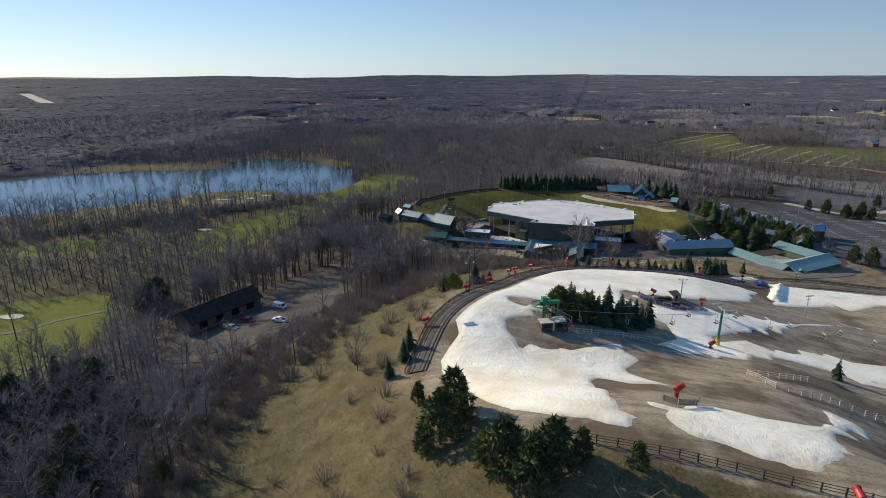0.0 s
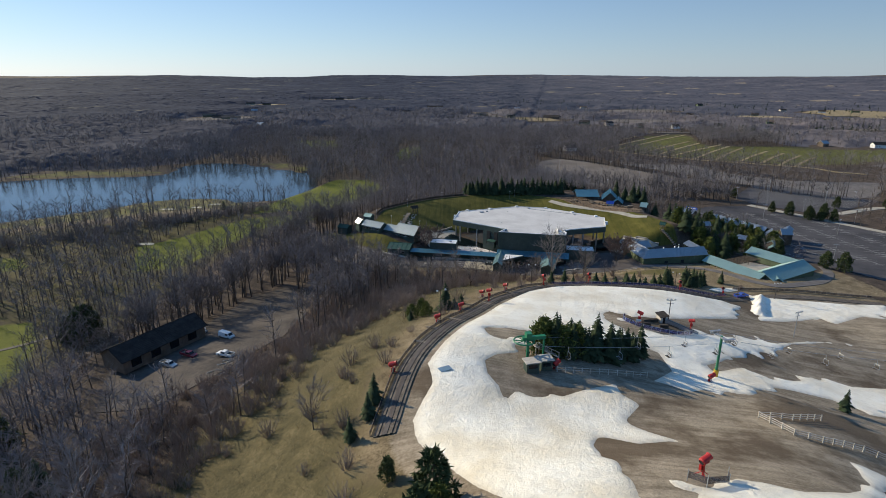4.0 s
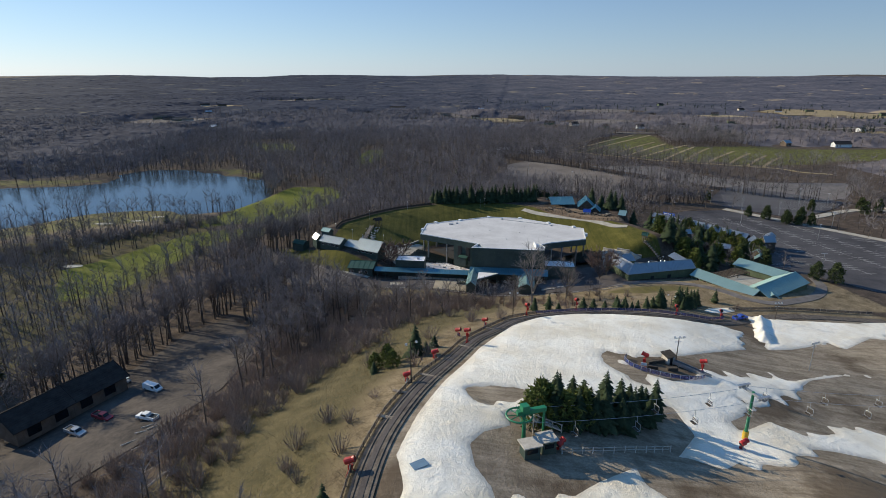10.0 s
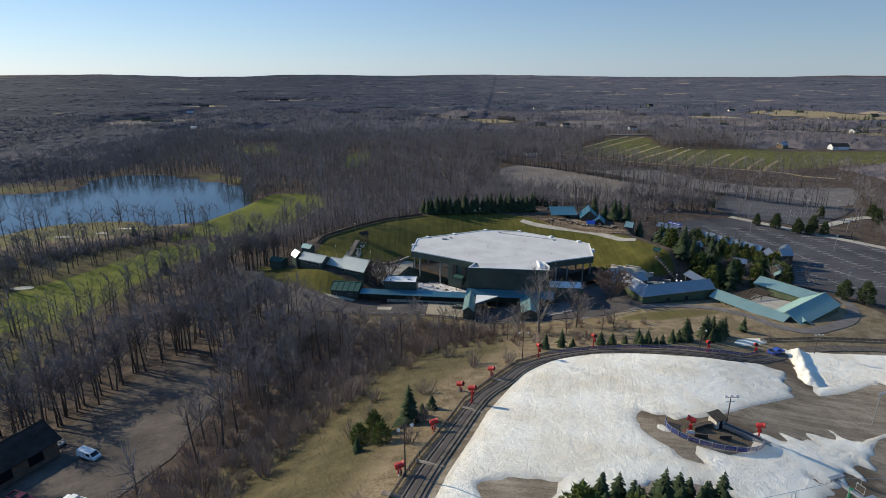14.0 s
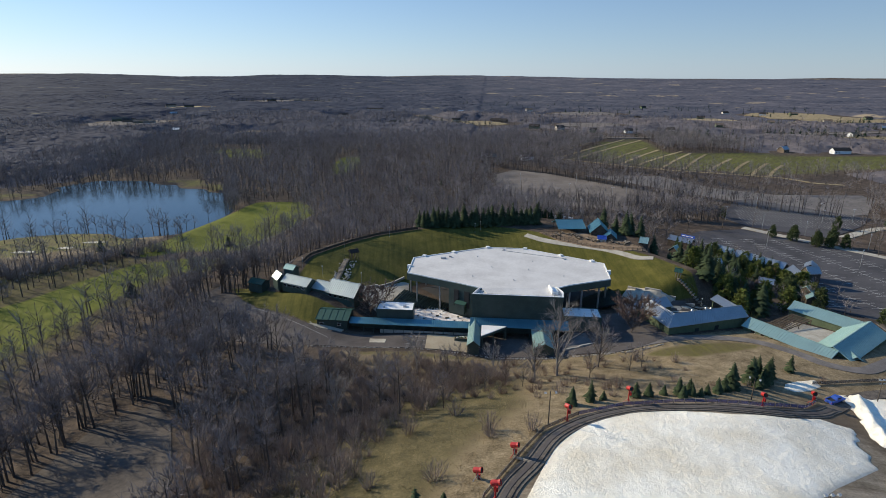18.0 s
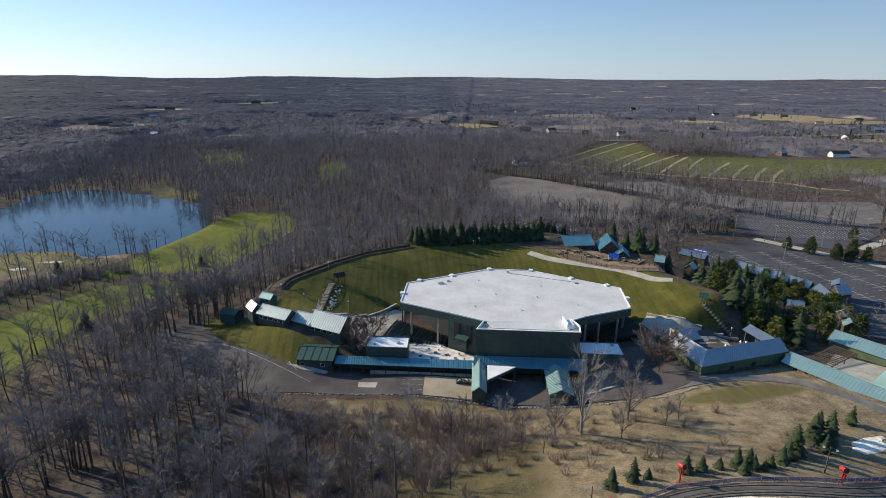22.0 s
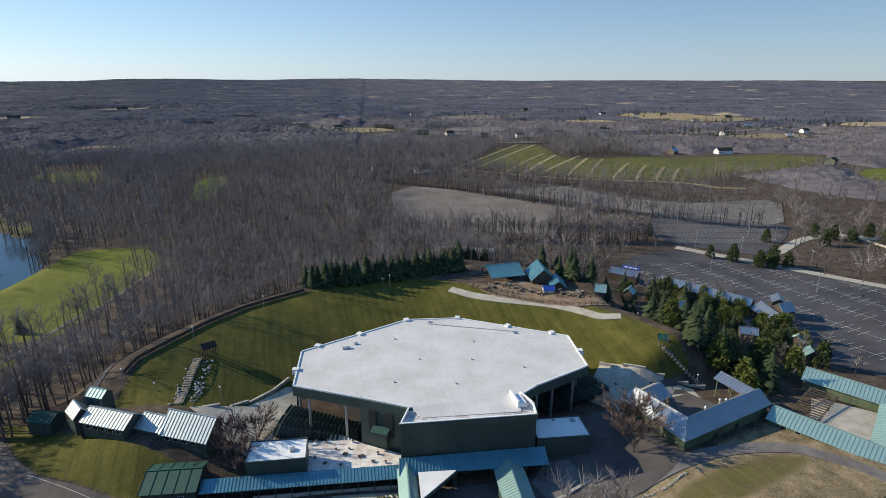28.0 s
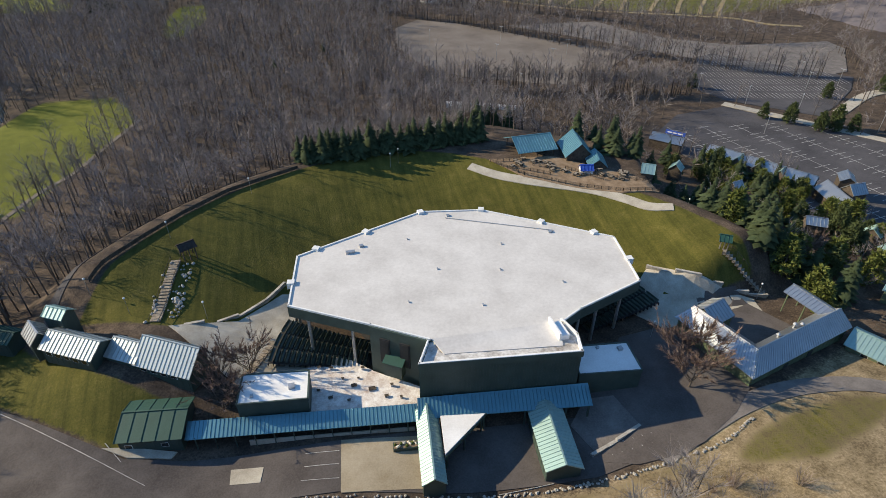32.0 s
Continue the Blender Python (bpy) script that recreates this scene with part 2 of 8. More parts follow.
def ground_material():
    """Leaf litter, dry grass, mown grass and bare earth, by the zones laid down on the ground."""
    m, nodes, links, b = material("ground_cover", 0.95)
    co = nodes.new("ShaderNodeTexCoord").outputs["Object"]
    n1, n2, n3 = noise_node(nodes, links, 0.02, 5, 0.6, co), noise_node(nodes, links, 0.22, 6, 0.65, co), noise_node(nodes, links, 2.2, 5, 0.7, co)
    fine = maths(nodes, links, "ADD", maths(nodes, links, "MULTIPLY", n2, 0.5), maths(nodes, links, "MULTIPLY", n3, 0.5))
    litter = ramp(nodes, links, fine, [(0.32, (0.024, 0.019, 0.016)), (0.5, (0.078, 0.06, 0.047)), (0.66, (0.17, 0.13, 0.1))])
    dry = ramp(nodes, links, fine, [(0.33, (0.07, 0.054, 0.032)), (0.44, (0.15, 0.117, 0.07)), (0.54, (0.25, 0.198, 0.124)), (0.68, (0.42, 0.34, 0.23))])
    lawn = ramp(nodes, links, fine, [(0.32, (0.046, 0.052, 0.012)), (0.52, (0.088, 0.087, 0.02)), (0.7, (0.145, 0.126, 0.042))])
    fresh = ramp(nodes, links, fine, [(0.3, (0.058, 0.074, 0.012)), (0.52, (0.122, 0.138, 0.018)), (0.72, (0.21, 0.2, 0.05))])
    olive = ramp(nodes, links, fine, [(0.28, (0.035, 0.032, 0.016)), (0.42, (0.07, 0.061, 0.03)), (0.55, (0.12, 0.1, 0.05)), (0.74, (0.24, 0.195, 0.11))])
    mud = ramp(nodes, links, fine, [(0.3, (0.125, 0.102, 0.074)), (0.45, (0.245, 0.204, 0.15)), (0.7, (0.43, 0.365, 0.28))])
    drag = nodes.new("ShaderNodeMapping")
    drag.inputs["Scale"].default_value, drag.inputs["Rotation"].default_value = (0.035, 0.5, 0.1), (0, 0, 0.35)
    links.new(co, drag.inputs["Vector"])
    streak = noise_node(nodes, links, 1.0, 6, 0.7, drag.outputs["Vector"])
    mud = blend(nodes, links, 1.0, mud, ramp(nodes, links, streak, [(0.3, (0.62, 0.58, 0.54)), (0.5, (1.0, 1.0, 1.0)), (0.7, (1.35, 1.35, 1.35))]), "MULTIPLY")
    wet = noise_node(nodes, links, 0.035, 5, 0.65, co)
    mud = blend(nodes, links, ramp(nodes, links, wet, [(0.49, (0, 0, 0)), (0.57, (0.8, 0.8, 0.8))]), mud, (0.105, 0.076, 0.05))
    stripe = nodes.new("ShaderNodeMapping")
    stripe.inputs["Scale"].default_value = (0.6, 0.035, 0.035)
    links.new(co, stripe.inputs["Vector"])
    mown = noise_node(nodes, links, 1.0, 4, 0.6, stripe.outputs["Vector"])
    lawn = blend(nodes, links, 1.0, lawn, ramp(nodes, links, mown, [(0.34, (0.74, 0.76, 0.72)), (0.66, (1.22, 1.16, 1.12))]), "MULTIPLY")
    col = litter
    for zone, c in (("dry", dry), ("olive", olive), ("lawn", lawn), ("fresh", fresh), ("mud", mud)):
        a = nodes.new("ShaderNodeAttribute")
        a.attribute_name = zone
        edge = maths(nodes, links, "ADD", a.outputs["Fac"], maths(nodes, links, "MULTIPLY", maths(nodes, links, "SUBTRACT", fine, 0.5), 1.1))
        k = maths(nodes, links, "MULTIPLY", maths(nodes, links, "SUBTRACT", edge, 0.38), 4.0, True)
        col = blend(nodes, links, k, col, c)
    tint = ramp(nodes, links, n1, [(0.3, (0.82, 0.8, 0.8)), (0.7, (1.12, 1.08, 1.02))])
    col = blend(nodes, links, 1.0, col, tint, "MULTIPLY")
    links.new(col, b.inputs["Base Color"])
    b.inputs["Specular IOR Level"].default_value = 0.15
    relief(nodes, links, b, n3, 0.6, 0.25)
    return m


def snow_material():
    m, nodes, links, b = material("old_snow", 0.7)
    co = nodes.new("ShaderNodeTexCoord").outputs["Object"]
    n1, n2, n3 = noise_node(nodes, links, 0.09, 5, 0.6, co), noise_node(nodes, links, 0.8, 6, 0.7, co), noise_node(nodes, links, 5.0, 4, 0.7, co)
    col = ramp(nodes, links, n1, [(0.33, (0.78, 0.69, 0.53)), (0.62, (0.95, 0.895, 0.77))])
    col = blend(nodes, links, ramp(nodes, links, n2, [(0.5, (0, 0, 0)), (0.78, (0.42, 0.42, 0.42))]), col, (0.56, 0.5, 0.41))
    a = nodes.new("ShaderNodeAttribute")
    a.attribute_name = "thin"
    col = blend(nodes, links, maths(nodes, links, "MULTIPLY", a.outputs["Fac"], n2, True), col, (0.42, 0.36, 0.28))
    links.new(col, b.inputs["Base Color"])
    relief(nodes, links, b, maths(nodes, links, "ADD", n2, maths(nodes, links, "MULTIPLY", n3, 0.3)), 0.75, 0.5)
    return m


def water_material():
    m, nodes, links, b = material("lake_water", 0.06)
    b.inputs["Base Color"].default_value = (0.03, 0.046, 0.06, 1)
    b.inputs["IOR"].default_value = 1.33
    co = nodes.new("ShaderNodeTexCoord").outputs["Object"]
    relief(nodes, links, b, noise_node(nodes, links, 0.7, 4, 0.6, co), 0.15, 0.25)
    return m


GROUND = ground_material()
SNOW = snow_material()
WATER = water_material()
ASPHALT = mottled("worn_asphalt", (0.066, 0.057, 0.054), (0.125, 0.111, 0.104), 0.12, 3.0, 0.92, 0, 0.3, 0.02)
ASPHALT_DARK = mottled("dark_asphalt", (0.05, 0.048, 0.052), (0.105, 0.1, 0.104), 0.06, 1.5, 0.92, 0, 0.3, 0.02)
GRAVEL = mottled("pale_gravel", (0.13, 0.11, 0.095), (0.215, 0.187, 0.163), 0.05, 2.5, 0.95, 0, 0.4, 0.04)
CONCRETE = mottled("concrete", (0.3, 0.27, 0.22), (0.48, 0.44, 0.37), 0.3, 4.0, 0.85, 0, 0.15, 0.02)
SANDY = mottled("stained_concrete", (0.26, 0.21, 0.14), (0.4, 0.34, 0.25), 0.18, 3.0, 0.9, 0, 0.15, 0.02)
MEMBRANE = mottled("roof_membrane", (0.48, 0.455, 0.43), (0.64, 0.615, 0.585), 0.12, 1.6, 0.75, 0, 0.1, 0.03)
COATING = mottled("white_coating", (0.66, 0.65, 0.63), (0.82, 0.81, 0.8), 0.2, 3.0, 0.7)
GREEN_WALL = mottled("dark_green_siding", (0.03, 0.05, 0.042), (0.055, 0.082, 0.068), 0.4, 5.0, 0.55, 0, 0.1, 0.02)
OLIVE_WALL = mottled("olive_board_siding", (0.07, 0.095, 0.05), (0.12, 0.15, 0.085), 0.4, 5.0, 0.75, 0, 0.2, 0.03)
ROOF_PALE = metal_roof("pale_metal_roof", (0.46, 0.48, 0.5), 0.36, 0.9)
ROOF_GREY = metal_roof("grey_green_metal_roof", (0.46, 0.5, 0.49), 0.44, 0.7)
TERRACE = mottled("debris_stained_coating", (0.42, 0.33, 0.28), (0.84, 0.82, 0.79), 0.35, 2.2, 0.8)
ROOF_TEAL = metal_roof("teal_metal_roof", (0.33, 0.48, 0.45), 0.46, 0.5)
ROOF_BLUE = metal_roof("blue_green_metal_roof", (0.13, 0.3, 0.36))
ROOF_GREEN = metal_roof("green_metal_roof", (0.016, 0.075, 0.055), 0.6, 0.1)
SHINGLE = mottled("dark_shingles", (0.03, 0.026, 0.023), (0.065, 0.056, 0.05), 0.5, 7.0, 0.9, 0, 0.4, 0.03, 0.2)
BROWN_WALL = mottled("brown_wall", (0.12, 0.09, 0.065), (0.22, 0.17, 0.13), 0.5, 5.0, 0.85)
# near-black; on the theatre bowl it holds the roof's shade as colour
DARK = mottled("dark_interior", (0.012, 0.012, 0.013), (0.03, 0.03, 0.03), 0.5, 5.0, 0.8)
STEEL = mottled("galvanised_steel", (0.32, 0.33, 0.34), (0.5, 0.51, 0.52), 1.0, 9.0, 0.45, 0.7)
RED = plain_paint("red_paint", (0.45, 0.025, 0.02), 0.45)
GREEN_PAINT = plain_paint("green_machine_paint", (0.02, 0.2, 0.09), 0.5)
BLUE_PAINT = plain_paint("blue_paint", (0.03, 0.09, 0.42), 0.5)
WHITE_PAINT = plain_paint("white_paint", (0.78, 0.78, 0.76), 0.5)
TIMBER = mottled("weathered_timber", (0.16, 0.13, 0.1), (0.34, 0.29, 0.23), 1.2, 8.0, 0.9, 0, 0.3, 0.02, 0.3)
TIMBER_PALE = mottled("pale_timber", (0.4, 0.36, 0.3), (0.62, 0.57, 0.5), 1.2, 8.0, 0.9, 0, 0.3, 0.02, 0.3)
TIMBER_DARK = mottled("dark_timber", (0.05, 0.04, 0.032), (0.12, 0.1, 0.08), 1.2, 8.0, 0.9, 0, 0.3, 0.02, 0.3)
DECK = mottled("brown_deck", (0.16, 0.11, 0.07), (0.3, 0.22, 0.15), 0.5, 6.0, 0.9)
NET = mottled("dark_netting", (0.07, 0.068, 0.075), (0.14, 0.135, 0.15), 1.5, 9.0, 0.9)
NET_BLUE = mottled("blue_netting", (0.04, 0.06, 0.2), (0.09, 0.12, 0.34), 1.5, 9.0, 0.9)
RUBBER = mottled("black_rubber", (0.012, 0.012, 0.012), (0.03, 0.03, 0.03), 3.0, 20.0, 0.8)
GLASS = material("dark_glass", 0.08)[0]
GLASS.node_tree.nodes["Principled BSDF"].inputs["Base Color"].default_value = (0.01, 0.013, 0.016, 1)
LINE_PAINT = mottled("worn_line_paint", (0.2, 0.19, 0.18), (0.52, 0.51, 0.49), 0.6, 6.0, 0.8)
BARK = mottled("grey_bark", (0.06, 0.048, 0.04), (0.15, 0.125, 0.105), 0.8, 6.0, 0.95, 0, 0.4, 0.03, 0.35)
TWIGS = mottled("bare_twigs", (0.135, 0.117, 0.113), (0.315, 0.282, 0.274), 0.05, 3.0, 0.95, 0, 0, 0, 0.3)
TWIGS_PALE = mottled("pale_twigs", (0.17, 0.152, 0.14), (0.32, 0.295, 0.27), 0.06, 3.0, 0.95, 0, 0, 0, 0.3)
TWIGS_RED = mottled("reddish_twigs", (0.14, 0.1, 0.082), (0.27, 0.195, 0.16), 0.06, 3.0, 0.95, 0, 0, 0, 0.3)
TWIGS_BROWN = mottled("brown_brush_twigs", (0.17, 0.132, 0.11), (0.34, 0.275, 0.232), 0.08, 3.0, 0.95, 0, 0, 0, 0.35)
# brown dirt and the shade of nearby trees share one blotchy colour
DIRT_SHADE_LOT = mottled("worn_dirty_shaded_asphalt", (0.042, 0.038, 0.037), (0.125, 0.106, 0.09), 0.09, 0.9, 0.95, 0, 0.3, 0.03)
NEEDLES = mottled("spruce_needles", (0.022, 0.033, 0.017), (0.068, 0.088, 0.044), 0.3, 3.0, 0.85, 0, 0, 0, 0.45)
NEEDLES_MID = mottled("broad_pine_needles", (0.034, 0.048, 0.02), (0.1, 0.122, 0.05), 0.3, 3.0, 0.85, 0, 0, 0, 0.5)
NEEDLES_WARM = mottled("pine_needles", (0.055, 0.075, 0.018), (0.16, 0.175, 0.05), 0.3, 3.0, 0.85, 0, 0, 0, 0.4)
# the haze of the distance is mixed into this blue-grey base colour
FAR_WOODS = mottled("hazed_bare_woods", (0.034, 0.041, 0.058), (0.088, 0.089, 0.106), 0.009, 0.07, 0.98)
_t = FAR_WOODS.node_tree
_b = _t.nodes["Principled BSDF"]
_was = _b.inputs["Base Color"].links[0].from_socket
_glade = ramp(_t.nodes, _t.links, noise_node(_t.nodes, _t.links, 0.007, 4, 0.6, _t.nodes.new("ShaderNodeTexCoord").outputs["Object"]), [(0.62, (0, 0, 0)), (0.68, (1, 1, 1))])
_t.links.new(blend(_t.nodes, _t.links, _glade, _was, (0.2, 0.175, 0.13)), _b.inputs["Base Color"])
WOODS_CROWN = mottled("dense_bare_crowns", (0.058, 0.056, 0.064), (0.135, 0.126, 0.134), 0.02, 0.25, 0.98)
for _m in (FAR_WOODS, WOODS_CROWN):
    # pale reddish stands in the east; backlit shade and blue haze painted in westward
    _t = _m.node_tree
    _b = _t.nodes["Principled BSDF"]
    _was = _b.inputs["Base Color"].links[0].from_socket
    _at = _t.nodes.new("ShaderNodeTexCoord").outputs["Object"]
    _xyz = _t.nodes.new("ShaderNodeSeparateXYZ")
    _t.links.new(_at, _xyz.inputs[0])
    _stand_shade = maths(_t.nodes, _t.links, "ADD", maths(_t.nodes, _t.links, "MULTIPLY", _xyz.outputs[0], 0.00045), noise_node(_t.nodes, _t.links, 0.006, 4, 0.6, _at))
    _t.links.new(blend(_t.nodes, _t.links, 1.0, _was, ramp(_t.nodes, _t.links, _stand_shade, [(0.2, (0.54, 0.6, 0.72)), (0.5, (0.84, 0.86, 0.92)), (0.68, (1.3, 1.22, 1.16)), (0.95, (1.55, 1.4, 1.3))]), "MULTIPLY"), _b.inputs["Base Color"])
FAR_PINES = mottled("far_pine_woods", (0.012, 0.022, 0.016), (0.03, 0.045, 0.026), 0.01, 0.2, 0.98, 0, 0, 0, 0.4)
PATH = mottled("pale_worn_asphalt", (0.115, 0.103, 0.096), (0.205, 0.185, 0.172), 0.25, 3.0, 0.92, 0, 0.3, 0.02)
TRACK = mottled("worn_track_matting", (0.065, 0.056, 0.05), (0.19, 0.16, 0.13), 0.6, 4.0, 0.95, 0, 0.4, 0.03)
STRAW = mottled("dry_stalks", (0.2, 0.15, 0.08), (0.4, 0.32, 0.19), 0.2, 3.0, 0.95, 0, 0, 0, 0.4)
STONE = mottled("field_stone", (0.26, 0.24, 0.21), (0.48, 0.45, 0.4), 0.5, 5.0, 0.9, 0, 0.3, 0.05, 0.3)
SAND = mottled("bunker_sand", (0.5, 0.45, 0.35), (0.68, 0.63, 0.52), 0.2, 3.0, 0.95)

# ---- builders ----
for net in (NET, NET_BLUE):
    net.node_tree.nodes["Principled BSDF"].inputs["Alpha"].default_value = 0.5


def mesh_of(name, verts, faces, mats):
    me = bpy.data.meshes.new(name)
    me.from_pydata([tuple(v) for v in verts], [], [tuple(f) for f in faces])
    for m in (mats if isinstance(mats, (list, tuple)) else [mats]):
        me.materials.append(m)
    me.update()
    return me


def soup(name, verts, tris, mat):
    """A mesh out of arrays of corners and triangles."""
    me = bpy.data.meshes.new(name)
    verts, tris = np.asarray(verts, np.float32), np.asarray(tris, np.int32)
    me.vertices.add(len(verts))
    me.vertices.foreach_set("co", verts.ravel())
    me.loops.add(tris.size)
    me.loops.foreach_set("vertex_index", tris.ravel())
    me.polygons.add(len(tris))
    me.polygons.foreach_set("loop_start", np.arange(0, tris.size, 3, dtype=np.int32))
    me.update(calc_edges=True)
    me.materials.append(mat)
    return me


def part(name, bm, mat, parent=None, label=""):
    """Links a bmesh (or a finished mesh) as one mesh object under its thing."""
    if isinstance(bm, bpy.types.Mesh):
        me = bm
    else:
        me = bpy.data.meshes.new(name)
        bm.to_mesh(me)
        bm.free()
        me.materials.append(mat)
    ob = new(name, me)
    if parent is not None:
        ob.parent = parent
    return tagged(ob, label)


def thing(name, label, category, group="", m=None, kind=""):
    ob = new(name)
    if m is not None:
        ob.matrix_basis = m
    return tagged(ob, label, category, group, kind)


def box(bm, x0, x1, y0, y1, z0, z1, m=None):
    p = [Vector(c) for c in ((x0, y0, z0), (x1, y0, z0), (x1, y1, z0), (x0, y1, z0), (x0, y0, z1), (x1, y0, z1), (x1, y1, z1), (x0, y1, z1))]
    v = [bm.verts.new(m @ c if m else c) for c in p]
    for f in ((3, 2, 1, 0), (4, 5, 6, 7), (0, 1, 5, 4), (1, 2, 6, 5), (2, 3, 7, 6), (3, 0, 4, 7)):
        bm.faces.new([v[i] for i in f])
    return bm


def bar(bm, a, b, r=0.05, r2=None, sides=6):
    """A round bar from a to b."""
    a, b = Vector(a), Vector(b)
    r2 = r if r2 is None else r2
    w = (b - a).normalized()
    u = w.orthogonal().normalized()
    v = w.cross(u)
    rings = []
    for c, k in ((a, r), (b, r2)):
        rings.append([bm.verts.new(c + (u * math.cos(i * math.tau / sides) + v * math.sin(i * math.tau / sides)) * k) for i in range(sides)])
    for i in range(sides):
        j = (i + 1) % sides
        bm.faces.new((rings[0][i], rings[0][j], rings[1][j], rings[1][i]))
    bm.faces.new(rings[0][::-1])
    bm.faces.new(rings[1])
    return bm


def prism(bm, poly, z0, z1, top=None):
    """An upright prism over a polygon; top: heights of the upper corners."""
    area = sum(a[0] * b[1] - b[0] * a[1] for a, b in zip(poly, poly[1:] + poly[:1]))
    poly = poly if area > 0 else poly[::-1]
    top = (top if area > 0 else top[::-1]) if top else [z1] * len(poly)
    lo = [bm.verts.new((x, y, z0)) for x, y in poly]
    hi = [bm.verts.new((x, y, z)) for (x, y), z in zip(poly, top)]
    n = len(poly)
    for i in range(n):
        bm.faces.new((lo[i], lo[(i + 1) % n], hi[(i + 1) % n], hi[i]))
    bm.faces.new(hi)
    bm.faces.new(lo[::-1])
    return bm


def slab(bm, corners, thick):
    """A plate with the four (or more) given upper corners, anticlockwise from above."""
    hi = [bm.verts.new(c) for c in corners]
    lo = [bm.verts.new((c[0], c[1], c[2] - thick)) for c in corners]
    n = len(corners)
    bm.faces.new(hi)
    bm.faces.new(lo[::-1])
    for i in range(n):
        bm.faces.new((hi[i], lo[i], lo[(i + 1) % n], hi[(i + 1) % n]))
    return bm


def roof_plane(parent, mat, e0, e1, r1, r0, pitch=0.9, rib=0.10, thick=0.12):
    """A roof plane from the eave e0-e1 up to the ridge r0-r1, with standing seams that run up the slope."""
    e0, e1, r0, r1 = (Vector(c) for c in (e0, e1, r0, r1))
    nrm = (e1 - e0).cross(r0 - e0).normalized()
    if nrm.z < 0:
        e0, e1, r0, r1 = e1, e0, r1, r0
        nrm = -nrm
    roof = part("roof", slab(bmesh.new(), [e0, e1, r1, r0], thick), mat, parent)
    n = max(2, int((e1 - e0).length / pitch))
    w = (e1 - e0).normalized() * 0.055
    a, b = e0, r0
    v = [a - w, a + w, b + w, b - w, a - w * .5 + nrm * rib, a + w * .5 + nrm * rib, b + w * .5 + nrm * rib, b - w * .5 + nrm * rib]
    me = mesh_of("seam", v, ((4, 5, 6, 7), (0, 1, 5, 4), (1, 2, 6, 5), (2, 3, 7, 6), (3, 0, 4, 7)), mat)
    for i in range(n + 1):
        u = min(max(i / n, 0.005), 0.995)
        o = new("seam", me)
        o.parent = roof
        o.location = (e1 - e0) * u
    return roof


# ---- zones of the land ----
RIDE = [(-24, -285), (-22, -280), (-24, -273), (-21, -261), (-16, -246), (-7, -223), (4, -203), (14, -191.5), (25, -185), (39, -185), (50, -187.5), (65, -187.5), (82, -180), (85, -185), (73, -198), (54, -208), (43, -215), (31, -221), (27, -229), (28, -234), (36, -237), (43, -234), (48, -227), (55, -222), (66, -222), (75, -216), (90, -209), (104, -205), (106, -209), (82, -220), (70, -230), (57, -237)]
RIDE += [(48, -239), (45, -242), (39, -246), (40, -254), (46.3, -251.7), (54.4, -246.4), (65.3, -242.2), (79.2, -238.8), (95.2, -234.7), (104, -229), (125, -225), (120, -247), (92, -252), (79.9, -255.8), (67.9, -256.3), (60, -256), (51, -257.6), (41.6, -261.7), (30.7, -269.8), (24.6, -267.4), (16.4, -270.6), (16.4, -272.9), (18.1, -274.8), (19.2, -278.1), (14.4, -285.2), (15.8, -286.8), (19.6, -289.9), (22, -295.2), (22.3, -300), (21.5, -304.5), (19.9, -304)]
RIDE += [(19.5, -298.8), (16.5, -295.5), (10.1, -298.4), (5.4, -296.4), (4, -298.6), (3.7, -304.5), (1.5, -308.5), (0.7, -315.9), (3.9, -319), (1.1, -318.5), (-1.1, -316.6), (-5.3, -317), (-8.5, -315.7), (-11.9, -314), (-15.5, -310), (-19.6, -302.8), (-24, -295.7), (-25.5, -289.8)]
BARE_A = [(-13, -249), (-10, -244.5), (-3, -244), (5, -243), (2, -252), (-4, -254), (-10, -256), (-13, -254)]
BARE_B = [(-15.5, -268), (-12, -262.5), (-7, -259.5), (0, -253), (9, -248), (21, -246), (28, -246), (28, -254), (20, -264), (13, -267), (4.5, -272.2), (0, -275.7), (-5, -280.6), (-6.2, -282.7), (-7.7, -287.4), (-10.1, -285.9), (-12.5, -283.2), (-13.1, -279.1), (-15, -274.9)]
PATCH = [(11.1, -310), (18.8, -304.5), (22.6, -304), (27, -305), (35, -301.5), (48, -292.5), (50.4, -293.5), (37, -316.6), (34.4, -322), (31.8, -324.6), (28.9, -326), (25.6, -326.3), (22.5, -325.9), (18.4, -321), (16.7, -319.6), (13.9, -318.9), (12.9, -316), (15.6, -311.6)]
RIDE_EAST = [(92, -165), (109, -167.5), (128, -167), (150, -160), (145, -180), (127, -177), (111, -187), (92, -197), (77, -203), (79, -194), (88, -183)]
HEAP = [(79, -163.5), (82, -160), (87, -158), (93, -157), (92, -161), (86, -164), (81, -165.5)]
SKI = [(-27, -276), (-24, -262), (-17, -241), (-8, -219), (7, -197), (22, -182), (48, -180.5), (75, -176), (100, -164), (160, -158), (190, -200), (180, -330), (60, -345), (45, -334), (20, -330), (-5, -323), (-16, -315), (-26, -302), (-29, -294)]
FRONT_LOT = [(-104, -52), (-100, -57), (-88, -76), (-80, -86), (-64, -97.5), (-54, -104.5), (-43, -107), (0, -112), (33, -118), (42, -123), (47, -129.5), (28, -131), (5, -127), (-17, -121), (-49, -117), (-66, -117), (-84, -110), (-102, -92), (-112, -70)]
BARN_LOT = [(-124, -224), (-113, -200), (-109, -186), (-104, -160), (-92, -150), (-84, -160), (-73, -187), (-73, -213), (-82, -236), (-95, -250), (-112, -248)]
